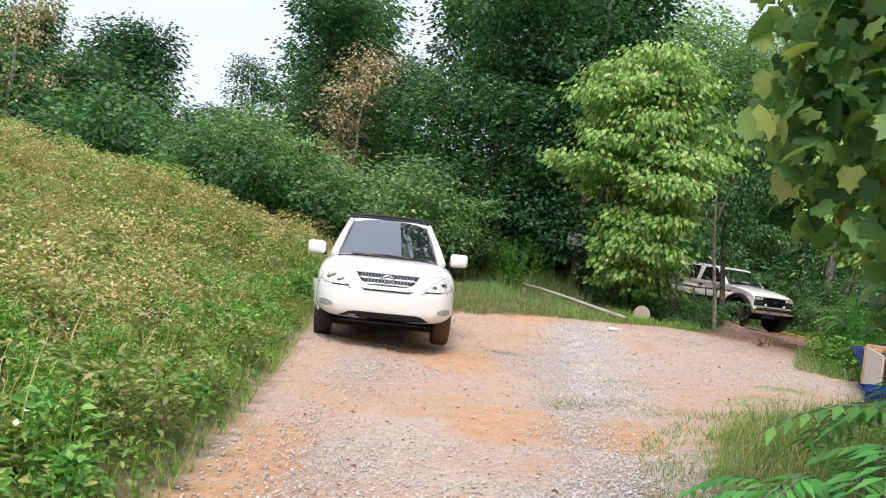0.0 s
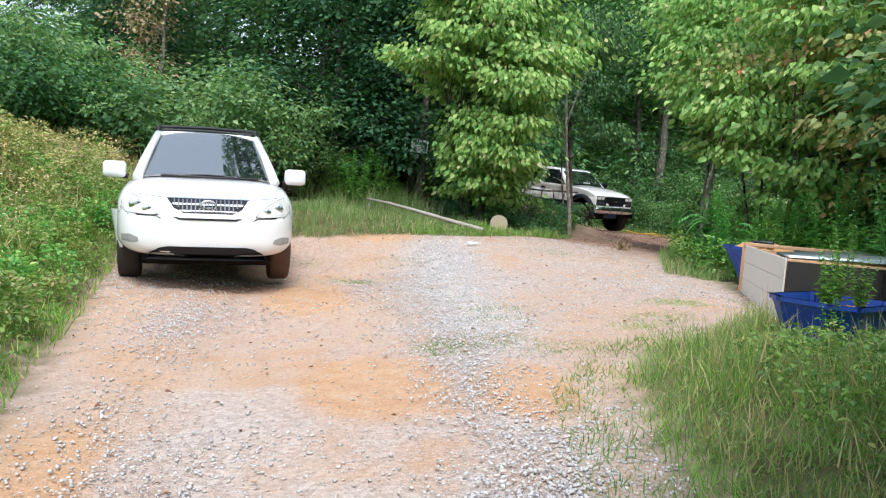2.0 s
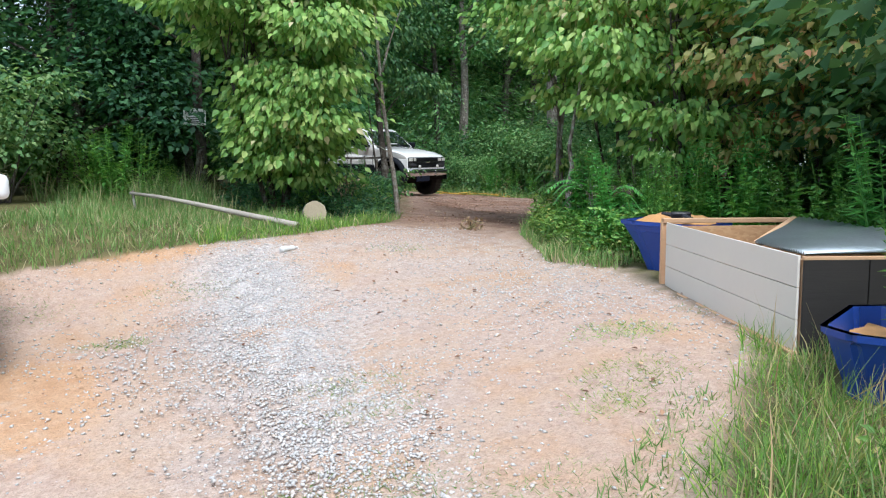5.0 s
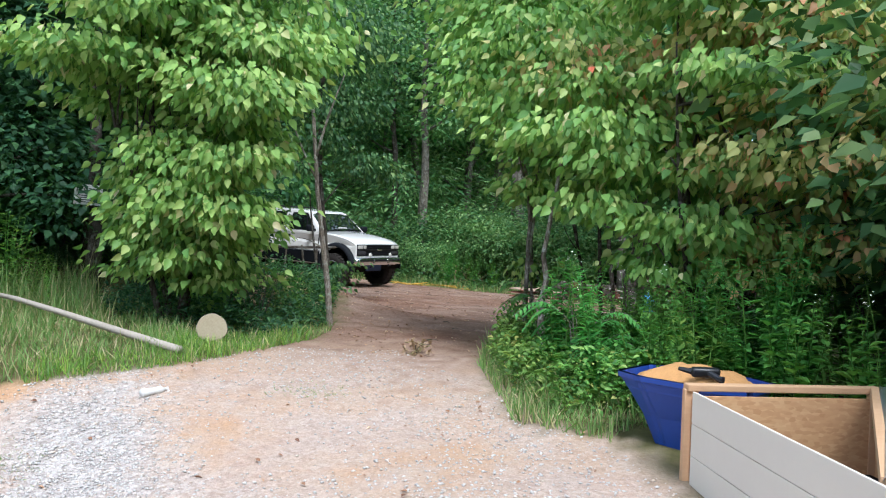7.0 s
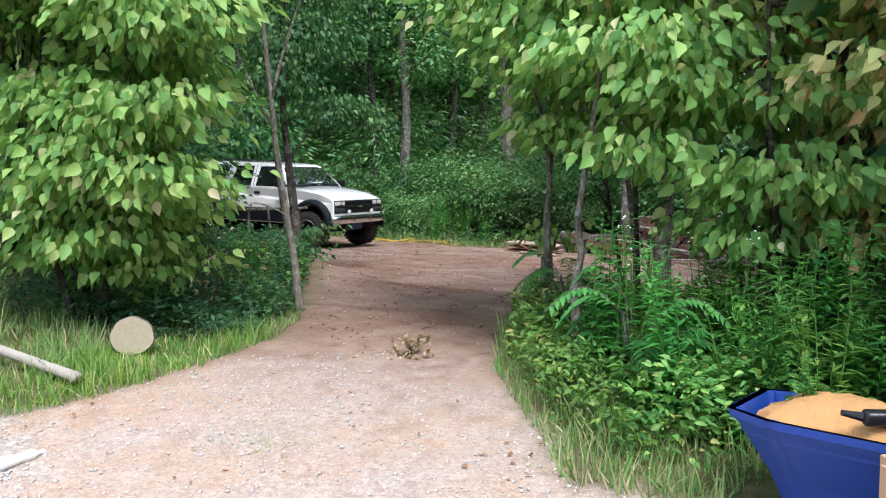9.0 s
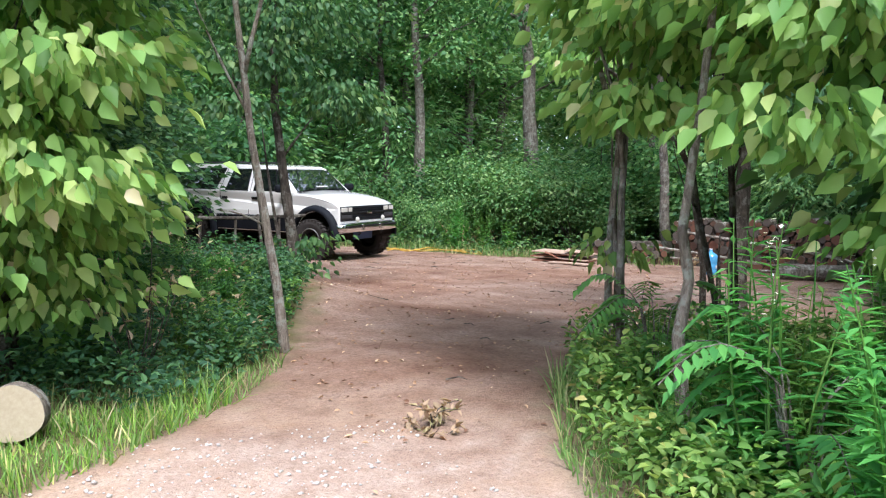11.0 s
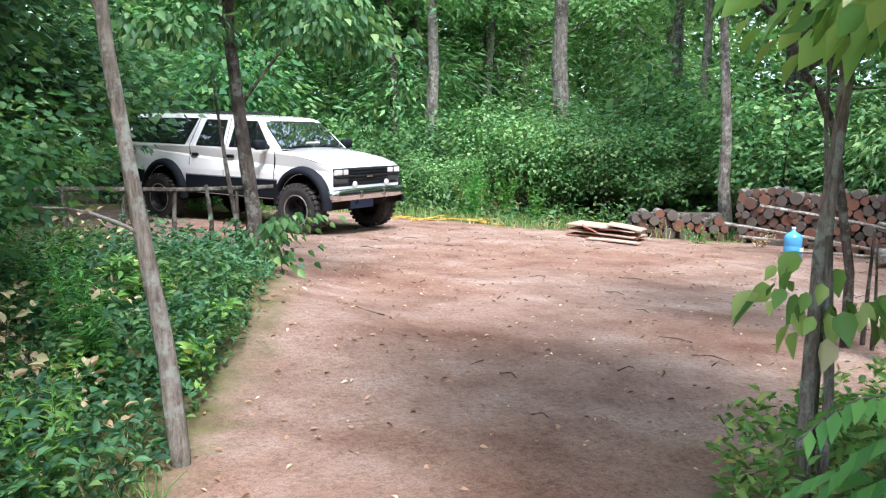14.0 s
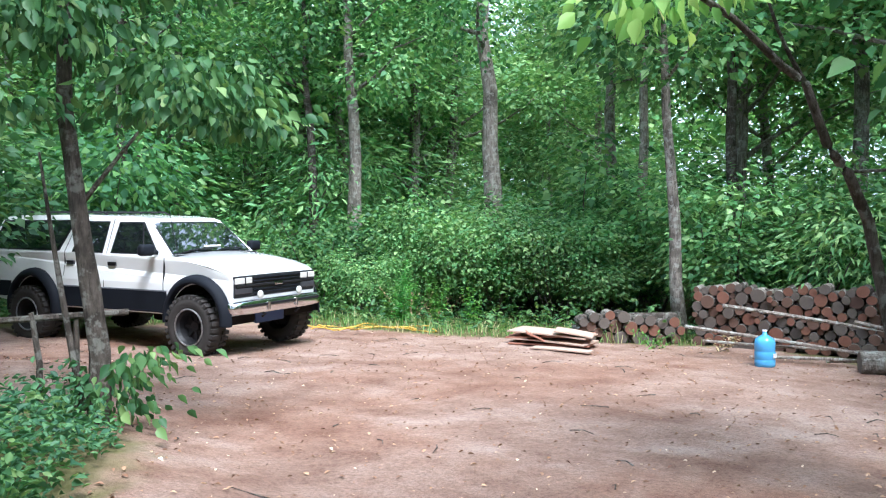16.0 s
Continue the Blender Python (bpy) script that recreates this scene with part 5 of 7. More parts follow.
sapling(6.98, 15.02, ((0.0, 0, 0.8), (0.02, 0.02, 1.3), (0.10, 0.06, 1.9), (0.26, 0.12, 2.7), (0.3, 0.2, 4.2)), 0.026, BARK, G_DOG, "dark slim sapling beside the track", 86, (((0.3, 0.2, 3.9), (0.9, 0.8, 0.5)),), 60, 0.11, forks=(((0.04, 0.03, 1.5), (-0.25, 0.05, 2.5), 0.02),))
sapling(6.50, 13.90, ((-0.02, 0.02, 0.35), (-0.05, 0.02, 0.62), (0.02, 0.02, 0.9), (-0.03, 0.02, 1.15), (0.10, 0.05, 1.7), (0.28, 0.1, 2.6), (0.35, 0.15, 3.4)), 0.033, BARK_L, G_DOGRED, "crooked pale sapling beside the track", 87, (((0.4, 0.15, 3.1), (0.7, 0.6, 0.4)),), 50, 0.11)
sapling(10.45, 17.25, ((-0.06, 0.02, 0.6), (0.02, 0.03, 1.3), (0.10, 0.05, 2.0), (0.14, 0.05, 2.7), (0.1, 0.1, 5.0)), 0.085, BARK_D, G_FOREST, "dark-barked forked tree at the clearing's edge", 89, (((0.2, -0.2, 2.5), (0.9, 0.7, 0.3)), ((-0.5, 0.0, 3.2), (0.9, 0.8, 0.4)), ((0.3, 0.2, 4.5), (1.5, 1.4, 0.7))), 260, 0.13, forks=(((0.1, 0.05, 2.0), (-0.55, 0.1, 3.2), 0.05),))
sapling(10.9, 17.6, ((-0.03, 0, 0.7), (0.05, 0.02, 1.5), (0.0, 0.02, 2.6), (0.1, 0, 4.4)), 0.04, BARK_D, G_FOREST, "dark slender tree at the clearing's edge", 90, (((0, 0, 4.0), (1.1, 1.0, 0.6)),), 110, 0.12)
sapling(10.72, 17.86, ((0.02, 0, 0.4), (0.05, 0.0, 0.95)), 0.020, BARK_D, G_FOREST, "bare dark stem at the clearing's edge", 91)
sapling(10.62, 17.7, ((0.0, 0, 0.4), (-0.03, 0.0, 0.85)), 0.016, BARK_D, G_FOREST, "bare dark stem at the clearing's edge", 92)
sapling(10.5, 17.85, ((0.02, 0.02, 0.6), (0.02, 0.25, 1.72), (-0.19, 0.25, 2.02), (-0.38, 0.25, 2.17), (-0.58, 0.25, 2.51), (-0.78, 0.25, 2.59), (-1.17, 0.25, 2.8), (-1.55, 0.25, 2.93)), 0.034, BARK_D, G_DOG, "dark leaning stem with a bare arching branch at the clearing's edge", 88, (((-1.55, 0.25, 2.93), (0.5, 0.4, 0.2)),), 14, 0.11, forks=(((-0.58, 0.25, 2.51), (-0.97, 0.25, 3.1), 0.016), ((-0.19, 0.25, 2.02), (0.71, 0.04999999999999999, 2.07), 0.012)))


# ---- stick fences ----
def stick_fence(posts, rail, label):
    ob = thing("stick_fence", pose(0, 0, 0), label, "fence")
    rr = random.Random(9)
    for x, y, h in posts:
        z = gz(x, y)
        part("post", tube([(x, y, z - 0.1), (x + rr.uniform(-0.02, 0.02), y, z + h * 0.5), (x + rr.uniform(-0.03, 0.03), y, z + h)], [0.024, 0.021, 0.018], 6, wobble=0.1), BARK_D, ob)
    part("rail", tube(rail, [0.024] * len(rail), 7, wobble=0.12), BARK_D, ob)
    return ob


stick_fence(((5.0, 21.6, 0.68), (5.5, 21.6, 0.70), (5.95, 21.55, 0.66), (6.25, 21.5, 0.72), (6.5, 21.48, 0.70)), [(4.4, 21.65, 1.17), (5.2, 21.6, 1.15), (6.0, 21.55, 1.12), (6.85, 21.42, 1.13)], "low fence of dark sticks with one rail beside the clearing")


# ---- fallen pole, log round, sign ----
pole = thing("fallen_pole", pose(0, 0, 0), "bleached fallen tree pole lying in the grass", "log")
z0 = gz(3.02, 14.5) + 0.04
part("stem", tube([(3.04, 14.45, z0 + 0.02), (2.6, 15.2, z0 + 0.10), (2.1, 16.05, z0 + 0.20), (1.7, 16.75, z0 + 0.27), (1.35, 17.35, gz(1.35, 17.35) + 0.26)], [0.036, 0.034, 0.031, 0.027, 0.022], 9, wobble=0.06), BLEACHED, pole, smooth=True)
part("prop_branch", tube([(1.4, 17.3, gz(1.4, 17.3) - 0.05), (1.38, 17.32, gz(1.4, 17.3) + 0.3)], [0.02, 0.018], 6), BARK_L, pole)


def log_mesh(name, r, ln, bark, cut, seed=0, sides=14):
    """A short log along x: bark round it, sawn ends."""
    rr = random.Random(seed)
    ph = [rr.uniform(0, math.tau) for _ in range(3)]
    prof = [1 + 0.04 * math.sin(2 * math.tau * i / sides + ph[0]) + 0.025 * math.sin(3 * math.tau * i / sides + ph[1]) + 0.012 * math.sin(7 * math.tau * i / sides + ph[2]) for i in range(sides)]
    verts, faces = [], []
    for x, k in ((-ln / 2, 0.97), (-ln / 2 + 0.01, 1.0), (ln / 2 - 0.01, 1.0), (ln / 2, 0.97)):
        verts += [(x, r * k * prof[i] * math.cos(math.tau * i / sides), r * k * prof[i] * math.sin(math.tau * i / sides)) for i in range(sides)]
    for q in range(3):
        faces += [(q * sides + i, q * sides + (i + 1) % sides, (q + 1) * sides + (i + 1) % sides, (q + 1) * sides + i) for i in range(sides)]
    faces += [tuple(range(sides))[::-1], tuple(range(3 * sides, 4 * sides))]
    me = mesh_of(name, verts, faces, bark)
    me.materials.append(cut)
    for p in me.polygons[-2:]:
        p.material_index = 1
    return me


rnd = new("log_round", log_mesh("log_round", 0.145, 0.16, BARK_L, CUT_P, 3, 40))
rnd.matrix_basis = pose(3.46, 15.25, gz(3.46, 15.25) + 0.145, 0, 8, 80)
tagged(rnd, "pale sawn log round standing on edge in the grass", "log")

sign_post = lone_tree(2.57, 19.42, 7, 0.10, (0.1, 0.1), 62, BARK_D, G_DARK, "dark trunk carrying a posted notice", 0.35, 3000, 0.15)
sg = thing("notice_sign", pose(2.5, 19.22, 1.85, 0, 3, -16), "white posted notice nailed to a dark trunk", "sign")
part("board", box(0.37, 0.012, 0.28, (0, 0, 0), 0.004), SIGN, sg)
part("nail", tube([(0.0, -0.012, 0.12), (0.0, 0.12, 0.12)], 0.006, 6), STEEL, sg)


def lettering(text, size, at, parent, mat, turn=(90, 0, 0)):
    cu = bpy.data.curves.new("lettering", "FONT")
    cu.body, cu.size, cu.align_x, cu.extrude = text, size, "CENTER", 0.002
    cu.materials.append(mat)
    ob = new("lettering", cu)
    ob.parent = parent
    ob.matrix_basis = pose(*at, *turn)
    return ob


lettering("POSTED", 0.085, (0.0, -0.0085, 0.035), sg, INK)
for k, w in enumerate((0.28, 0.24, 0.27, 0.2)):
    part("text_line", box(w, 0.004, 0.012, (0, -0.0078, -0.01 - 0.03 * k)), INK, sg)


# ---- planter box with corrugated lid ----
def planter_box():
    # local y runs from the near end to the far end, x to the back
    ang = -math.degrees(math.atan2(5.42 - 4.49, 10.70 - 8.36))
    ob = thing("planter_box", pose(4.49, 8.36, 0.06, -0.6, 0, ang), "long box of pale siding and raw lumber with corrugated metal lid", "planter")
    L, W, H = 2.52, 1.16, 0.61
    for k in range(3):
        z = 0.045 + 0.19 * k
        part("siding_board", box(0.016, L - 0.10, 0.186, (-0.012, L / 2 - 0.03, z + 0.10), 0.003), PANEL, ob)
    part("bottom_rail", box(0.05, L + 0.02, 0.07, (-0.03, L / 2 + 0.02, 0.025), 0.006), PINE, ob)
    part("corner_post", box(0.085, 0.045, H, (0.0, L + 0.0, H / 2 + 0.01), 0.005), PINE, ob)
    part("corner_post", box(0.045, 0.06, H - 0.03, (0.03, 0.05, H / 2), 0.005), PINE, ob)
    part("corner_post", box(0.05, 0.05, H, (W - 0.03, L - 0.03, H / 2), 0.005), PINE, ob)
    part("corner_post", box(0.05, 0.05, H, (W - 0.03, 0.05, H / 2), 0.005), PINE, ob)
    part("end_panel", box(W, 0.014, H - 0.05, (W / 2, L - 0.04, H / 2), 0.002), OSB, ob, "strand board end panel")
    part("top_rail", box(W + 0.06, 0.085, 0.04, (W / 2, L + 0.0, H + 0.02), 0.006), PINE, ob)
    part("back_panel", box(0.014, L - 0.05, H - 0.05, (W - 0.005, L / 2, H / 2), 0.002), OSB, ob)
    part("back_rail", box(0.06, L, 0.035, (W + 0.0, L / 2, H - 0.005), 0.006), PINE, ob)
    for k in range(3):
        part("end_board", box(W / 3 - 0.006, 0.018, H - 0.03, (W / 6 + k * W / 3, -0.004, H / 2), 0.003), BLACKWOOD, ob, "black tarred board")
    part("end_cap", box(W, 0.03, 0.02, (W / 2, 0.0, H - 0.005), 0.003), PINE, ob)
    part("lid_batten", tube([(0.03, L * 0.27 + 0.02, H + 0.0), (W - 0.02, L - 0.03, H + 0.03)], 0.03, 4), PINE, ob)
    bm = bmesh.new()
    n = 96
    rows = []
    for i in range(n + 1):
        u = i / n
        wave = 0.010 * math.sin(math.tau * u * 24)
        rows.append([bm.verts.new((x, 0.0 + (L * 0.27 + (L * 0.73 - 0.05) * x / W) * u, H + 0.022 + wave + 0.02 * x)) for x in (0.02, W * 0.5, W + 0.06)])
    for r0, r1 in zip(rows, rows[1:]):
        for q in range(2):
            bm.faces.new((r0[q], r0[q + 1], r1[q + 1], r1[q]))
    ret = bmesh.ops.extrude_face_region(bm, geom=bm.faces[:])
    bmesh.ops.translate(bm, vec=(0, 0, -0.004), verts=[g for g in ret["geom"] if isinstance(g, bmesh.types.BMVert)])
    part("corrugated_lid", bm, TIN, ob, "corrugated galvanised sheet")
    part("soil", box(W - 0.1, L - 0.15, 0.12, (W / 2, L / 2, 0.08), 0.02), UNDER, ob)
    return ob


planter_box()


def tub(x, y, z, turn, length, width, height, label, taper=0.5, tilt=0.0, heap=0.13):
    """A deep blue tub with a pointed front, rolled rim and sand inside."""
    ob = thing("blue_tub", pose(x, y, z, 0, tilt, turn), label, "planter", "blue tubs")
    plan = [(-0.5, -0.28), (-0.36, -0.5), (0.36, -0.5), (0.5, -0.3), (0.5, 0.3), (0.36, 0.5), (-0.36, 0.5), (-0.5, 0.28)]
    bm = bmesh.new()
    rings = []
    for k, zz in ((taper * 0.96, 0.0), (taper, 0.02), (0.86 * 0.5 + taper * 0.5, height * 0.45), (0.96, height * 0.88), (0.97, height * 0.92), (1.03, height * 0.93), (1.035, height), (0.95, height), (0.92, height * 0.8)):
        rings.append([bm.verts.new((px * length * k, py * width * k, zz)) for px, py in plan])
    for r0, r1 in zip(rings, rings[1:]):
        for i in range(8):
            bm.faces.new((r0[i], r0[(i + 1) % 8], r1[(i + 1) % 8], r1[i]))
    bm.faces.new(rings[0][::-1])
    bmesh.ops.bevel(bm, geom=[e for e in bm.edges if abs(e.verts[0].co.z - e.verts[1].co.z) > 0.03], offset=0.03, segments=2, affect="EDGES")
    part("shell", bm, BLUE, ob)
    bm = bmesh.new()
    bmesh.ops.create_grid(bm, x_segments=14, y_segments=12, size=0.5)
    for v in bm.verts:
        r = max(abs(v.co.x), abs(v.co.y)) * 2
        v.co = Vector((v.co.x * length * 0.86, v.co.y * width * 0.86, height * (0.78 + heap) + heap * (1 - r * r) + 0.035 * noise.noise(Vector((v.co.x * 9, v.co.y * 9, x)))))
        if abs(v.co.x) / length + abs(v.co.y) / width > 0.66:
            v.co.x *= 0.9
            v.co.y *= 0.9
    part("sand", bm, SAND, ob, "orange sand fill", smooth=True)
    return ob


tub(5.98, 11.25, gz(5.6, 11.3) - 0.03, 20, 0.60, 0.95, 0.52, "blue plastic tub filled with orange sand beside the lumber box")
tub(4.45, 7.62, gz(4.4, 7.6) - 0.16, 28, 0.88, 0.72, 0.50, "blue plastic tub of sand and weeds in the tall grass", 0.7, heap=0.03)

# drill-like black tool on the first tub
tool = thing("black_tool", pose(5.84, 11.0, gz(5.7, 11) + 0.56, 82, 0, 150) @ Matrix.Scale(0.72, 4), "black plastic hand tool lying on the tub's rim", "tool")
part("body", box(0.26, 0.09, 0.09, (0, 0, 0.05), 0.025), TOOL, tool, smooth=True)
part("handle", tube([(-0.02, 0, 0.04), (-0.09, -0.02, -0.07), (-0.12, -0.02, -0.10)], [0.035, 0.03, 0.035], 8), TOOL, tool)
part("nozzle", tube([(0.12, 0, 0.06), (0.24, 0.02, 0.075)], [0.03, 0.018], 8), TOOL, tool)
part("label_plate", box(0.06, 0.004, 0.045, (-0.03, -0.047, 0.05)), LABEL, tool)

# flattened white bottle on the gravel
bottle = thing("plastic_bottle", pose(2.71, 13.5, gz(2.71, 13.5) + 0.02, 0, 90, 30), "crushed clear plastic bottle on the gravel", "bottle")
part("shell", tube([(0, 0, -0.11), (0, 0, -0.10), (0, 0.005, 0.0), (0, 0, 0.06), (0, 0, 0.09), (0, 0, 0.11)], [0.028, 0.034, 0.026, 0.033, 0.014, 0.013], 10), LABEL, bottle, smooth=True)
part("cap", tube([(0, 0, 0.11), (0, 0, 0.125)], 0.015, 10), SIGN, bottle)


# ---- wood stacks ----
LOGS = [[log_mesh("log", r, 0.42, BARK_D if i % 3 else BARK, cut_, i * 3 + q, 12) for q, cut_ in enumerate((CUT, CUT_G, CUT_R))] for i, r in enumerate((0.05, 0.065, 0.075, 0.085, 0.095, 0.105, 0.115, 0.13))]
LOG_R = (0.05, 0.065, 0.075, 0.085, 0.095, 0.105, 0.115, 0.13)


def wood_stack(a, b, height, sizes, label, seed, most=290):
    """Logs stacked between two ends, sawn faces to the front, each resting on those below."""
    a, b = Vector((*a, 0)), Vector((*b, 0))
    ln = (b - a).length
    ob = thing("wood_stack", pose(a.x, a.y, min(gz(a.x, a.y), gz(b.x, b.y)) + 0.01, 0, 0, math.degrees(math.atan2((b - a).y, (b - a).x))), label, "firewood", "wood stacks")
    # dark box added inside, stands in for the shaded gaps between logs
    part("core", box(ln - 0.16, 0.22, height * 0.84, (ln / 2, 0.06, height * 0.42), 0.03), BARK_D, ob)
    rr = random.Random(seed)
    cx, cz, cr = np.zeros(0), np.zeros(0), np.zeros(0)
    misses = 0
    while len(cx) < most and misses < 40:
        low = len(cx) < ln / 0.2
        i = rr.choice([k for k in sizes if LOG_R[k] > 0.07] if low else sizes)
        r = LOG_R[i]
        xs = np.arange(r, ln - r, 0.015)
        z = np.full(len(xs), r)
        if len(cx):
            dx = xs[:, None] - cx[None, :]
            reach = (r + cr) * 0.97
            over = np.abs(dx) < reach[None, :]
            z = np.maximum(z, np.where(over, cz[None, :] + np.sqrt(np.maximum(reach[None, :] ** 2 - dx ** 2, 0)), 0).max(1))
        k = int(np.argmin(z + 0.02 * np.array([rr.random() for _ in xs])))
        limit = height * (0.95 + 0.06 * math.sin(xs[k] * 2.3 + seed))
        if z[k] + r > limit:
            misses += 1
            continue
        cx, cz, cr = np.append(cx, xs[k]), np.append(cz, z[k]), np.append(cr, r)
        o = new("log", LOGS[i][rr.randrange(len(LOGS[i]))])
        o.parent = ob
        o.matrix_basis = pose(float(xs[k]), rr.uniform(-0.06, 0.06), float(z[k]), rr.uniform(0, 360), rr.uniform(-2, 2), 90 + rr.uniform(-4, 4))
    return ob


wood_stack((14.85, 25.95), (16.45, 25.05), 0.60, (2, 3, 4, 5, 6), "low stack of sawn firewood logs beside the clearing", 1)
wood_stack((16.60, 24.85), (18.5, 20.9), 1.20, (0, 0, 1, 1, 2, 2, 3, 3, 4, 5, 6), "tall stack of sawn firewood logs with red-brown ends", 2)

# board heap
heap = thing("board_heap", pose(13.85, 25.35, gz(13.85, 25.35), 0, 0, -58), "heap of weathered boards and sheets on the bare ground", "boards")
for k, (x, y, z, w, d, rz, tl, mt) in enumerate(((0.0, 0.1, 0.03, 1.3, 0.7, 3, 0, CARD_R), (0.05, 0.0, 0.085, 1.25, 0.6, -6, 2, CARD), (-0.05, 0.1, 0.14, 1.35, 0.55, 4, -2, CARD_R), (0.0, 0.05, 0.19, 1.3, 0.62, -3, 3, CARD), (0.4, -0.05, 0.22, 0.6, 0.5, 12, 9, CARD), (0.35, -0.55, 0.025, 0.95, 0.22, -4, 1, CARD), (-0.2, -0.2, 0.16, 0.3, 0.35, 25, 25, CARD_R))):
    part("board", slab((-w / 2, -d / 2, 0), (w / 2, -d / 2, 0), (w / 2, d / 2, 0), (-w / 2, d / 2, 0), 0.02, 0.008, (0, 0, 1), 4), mt, heap).matrix_basis = pose(x, y, z + 0.02, 0, tl, rz)

# water jug
jug = thing("water_jug", pose(15.25, 22.45, gz(15.25, 22.45), 0, 0, 20), "translucent blue water cooler jug standing on the dirt", "bottle")
jp = [(0.0, 0.125), (0.01, 0.135), (0.09, 0.137), (0.10, 0.131), (0.115, 0.137), (0.20, 0.137), (0.21, 0.131), (0.225, 0.137), (0.33, 0.137), (0.38, 0.12), (0.42, 0.06), (0.44, 0.032), (0.48, 0.03)]
part("shell", tube([(0, 0, z) for z, r in jp], [r for z, r in jp], 24), JUG, jug, smooth=True)
part("cap", tube([(0, 0, 0.48), (0, 0, 0.50)], 0.034, 16), SIGN, jug)
part("label_patch", slab((-0.07, -0.137, 0.13), (0.07, -0.137, 0.13), (0.07, -0.137, 0.19), (-0.07, -0.137, 0.19), 0.004, 0.02, (0, -1, 0)), LABEL, jug)

# cut poles in front of the tall stack
rr = random.Random(17)
for k, (x0, y0, zz0, x1, y1, zz1, r) in enumerate(((15.3, 23.2, 0.78, 18.2, 20.3, 0.16, 0.030), (14.95, 23.6, 0.46, 17.3, 20.9, 0.02, 0.028), (15.1, 23.4, 0.26, 17.9, 20.6, 0.24, 0.022), (16.6, 22.0, 0.62, 18.6, 20.0, 0.12, 0.028), (16.1, 22.1, 0.06, 18.4, 20.2, 0.34, 0.02), (15.5, 22.9, 0.05, 17.1, 20.9, 0.04, 0.026), (16.3, 21.6, 0.10, 17.2, 21.4, 0.32, 0.016))):
    a, b = (x0, y0, gz(x0, y0) + zz0), (x1, y1, gz(x1, y1) + zz1)
    ob = part("cut_pole", tube(sweep_steps(a, b, 5, 0.06, rr), [r, r * 0.95, r * 0.9, r * 0.8, r * 0.7, r * 0.6], 7, wobble=0.08), BARK_L)
    tagged(ob, "slim cut pole lying before the firewood stack", "pole", "cut poles")
bl = new("fallen_log", log_mesh("fallen_log", 0.16, 1.5, BARK, CUT_G, 8, 16))
bl.matrix_basis = pose(16.5, 21.0, gz(16.5, 21.0) + 0.15, 0, 0, -48)
tagged(bl, "thick mossy log section lying before the stack", "log")

# yellow strap in a loose tangle
bm = bmesh.new()
rr = random.Random(23)
for q in range(3):
    p = []
    for k in range(22):
        u = k / 21
        x, y = 11.2 + 1.9 * u + 0.25 * math.sin(9 * u + q * 2), 28.9 - 1.0 * u + 0.3 * math.sin(13 * u + q)
        p.append((x, y, gz(x, y) + 0.03 + 0.02 * q + 0.02 * math.sin(20 * u)))
    tube(p, 0.013, 5, bm)
tagged(part("yellow_strap", bm, ROPE), "tangled yellow strap lying on the ground", "strap")


# ---- low growth ----
def off_things(x, y):
    """Keeps plants clear of the car, the planter and the tubs."""
    c, s_ = math.cos(radians(8)), math.sin(radians(8))
    u, v = (x + 0.655) * c + (y - 10.27) * s_, -(x + 0.655) * s_ + (y - 10.27) * c
    ok = ~((np.abs(u) < 0.95) & (v > 0.3) & (v < 4.8))
    d = np.array([5.42 - 4.49, 10.70 - 8.36])
    d /= np.linalg.norm(d)
    p, q = (x - 4.49) * d[0] + (y - 8.36) * d[1], (x - 4.49) * d[1] - (y - 8.36) * d[0]
    ok &= ~((p > -0.05) & (p < 2.6) & (q > -0.08) & (q < 1.3))
    ok &= ~(((x - 5.88) ** 2 + (y - 11.32) ** 2) < 0.42 ** 2) & ~(((x - 4.40) ** 2 + (y - 7.62) ** 2) < 0.42 ** 2)
    return ok


def grass(name, mat, n, box_, keep, h0, h1, width, label, lean=0.35, kind="stuff", category="grass"):
    x, y = sample(n, *box_, lambda a, b: keep(a, b) & off_things(a, b))
    m = len(x)
    clump = 0.75 + 0.5 * np.sin(x * 5.1 + 1.3 * np.sin(y * 3.7)) * np.sin(y * 4.3)
    h = RNG.uniform(h0, h1, m) * np.clip(clump, 0.45, 1.25)
    a = RNG.uniform(0, math.tau, m)
    l = np.abs(RNG.normal(0, lean, m))
    way = np.stack([np.cos(a) * l, np.sin(a) * l, np.ones(m)], -1)
    me = scatter(name, mat, BLADE, BLADE_FACES, np.stack([x, y, relief(x, y) - 0.01], -1), way, h, width * RNG.uniform(0.6, 1.4, m), RNG.uniform(0, math.tau, m))
    return tagged(new(name, me), label, category, kind=kind)


def leaves_low(name, mat, n, box_, keep, z0, z1, size, label, shape=LEAF_OVAL, faces=LEAF_FACES, category="weeds"):
    x, y = sample(n, *box_, lambda a, b: keep(a, b) & off_things(a, b))
    m = len(x)
    z = relief(x, y) + z0 + (z1 - z0) * RNG.random(m) * (0.6 + 0.4 * np.sin(x * 3.1) * np.sin(y * 2.7))
    a = RNG.uniform(0, math.tau, m)
    way = np.stack([np.cos(a), np.sin(a), RNG.normal(0.15, 0.5, m)], -1)
    me = scatter(name, mat, shape, faces, np.stack([x, y, z], -1), way, size * RNG.uniform(0.5, 1.3, m), roll=RNG.normal(0, 0.5, m))
    return tagged(new(name, me), label, category, kind="stuff")


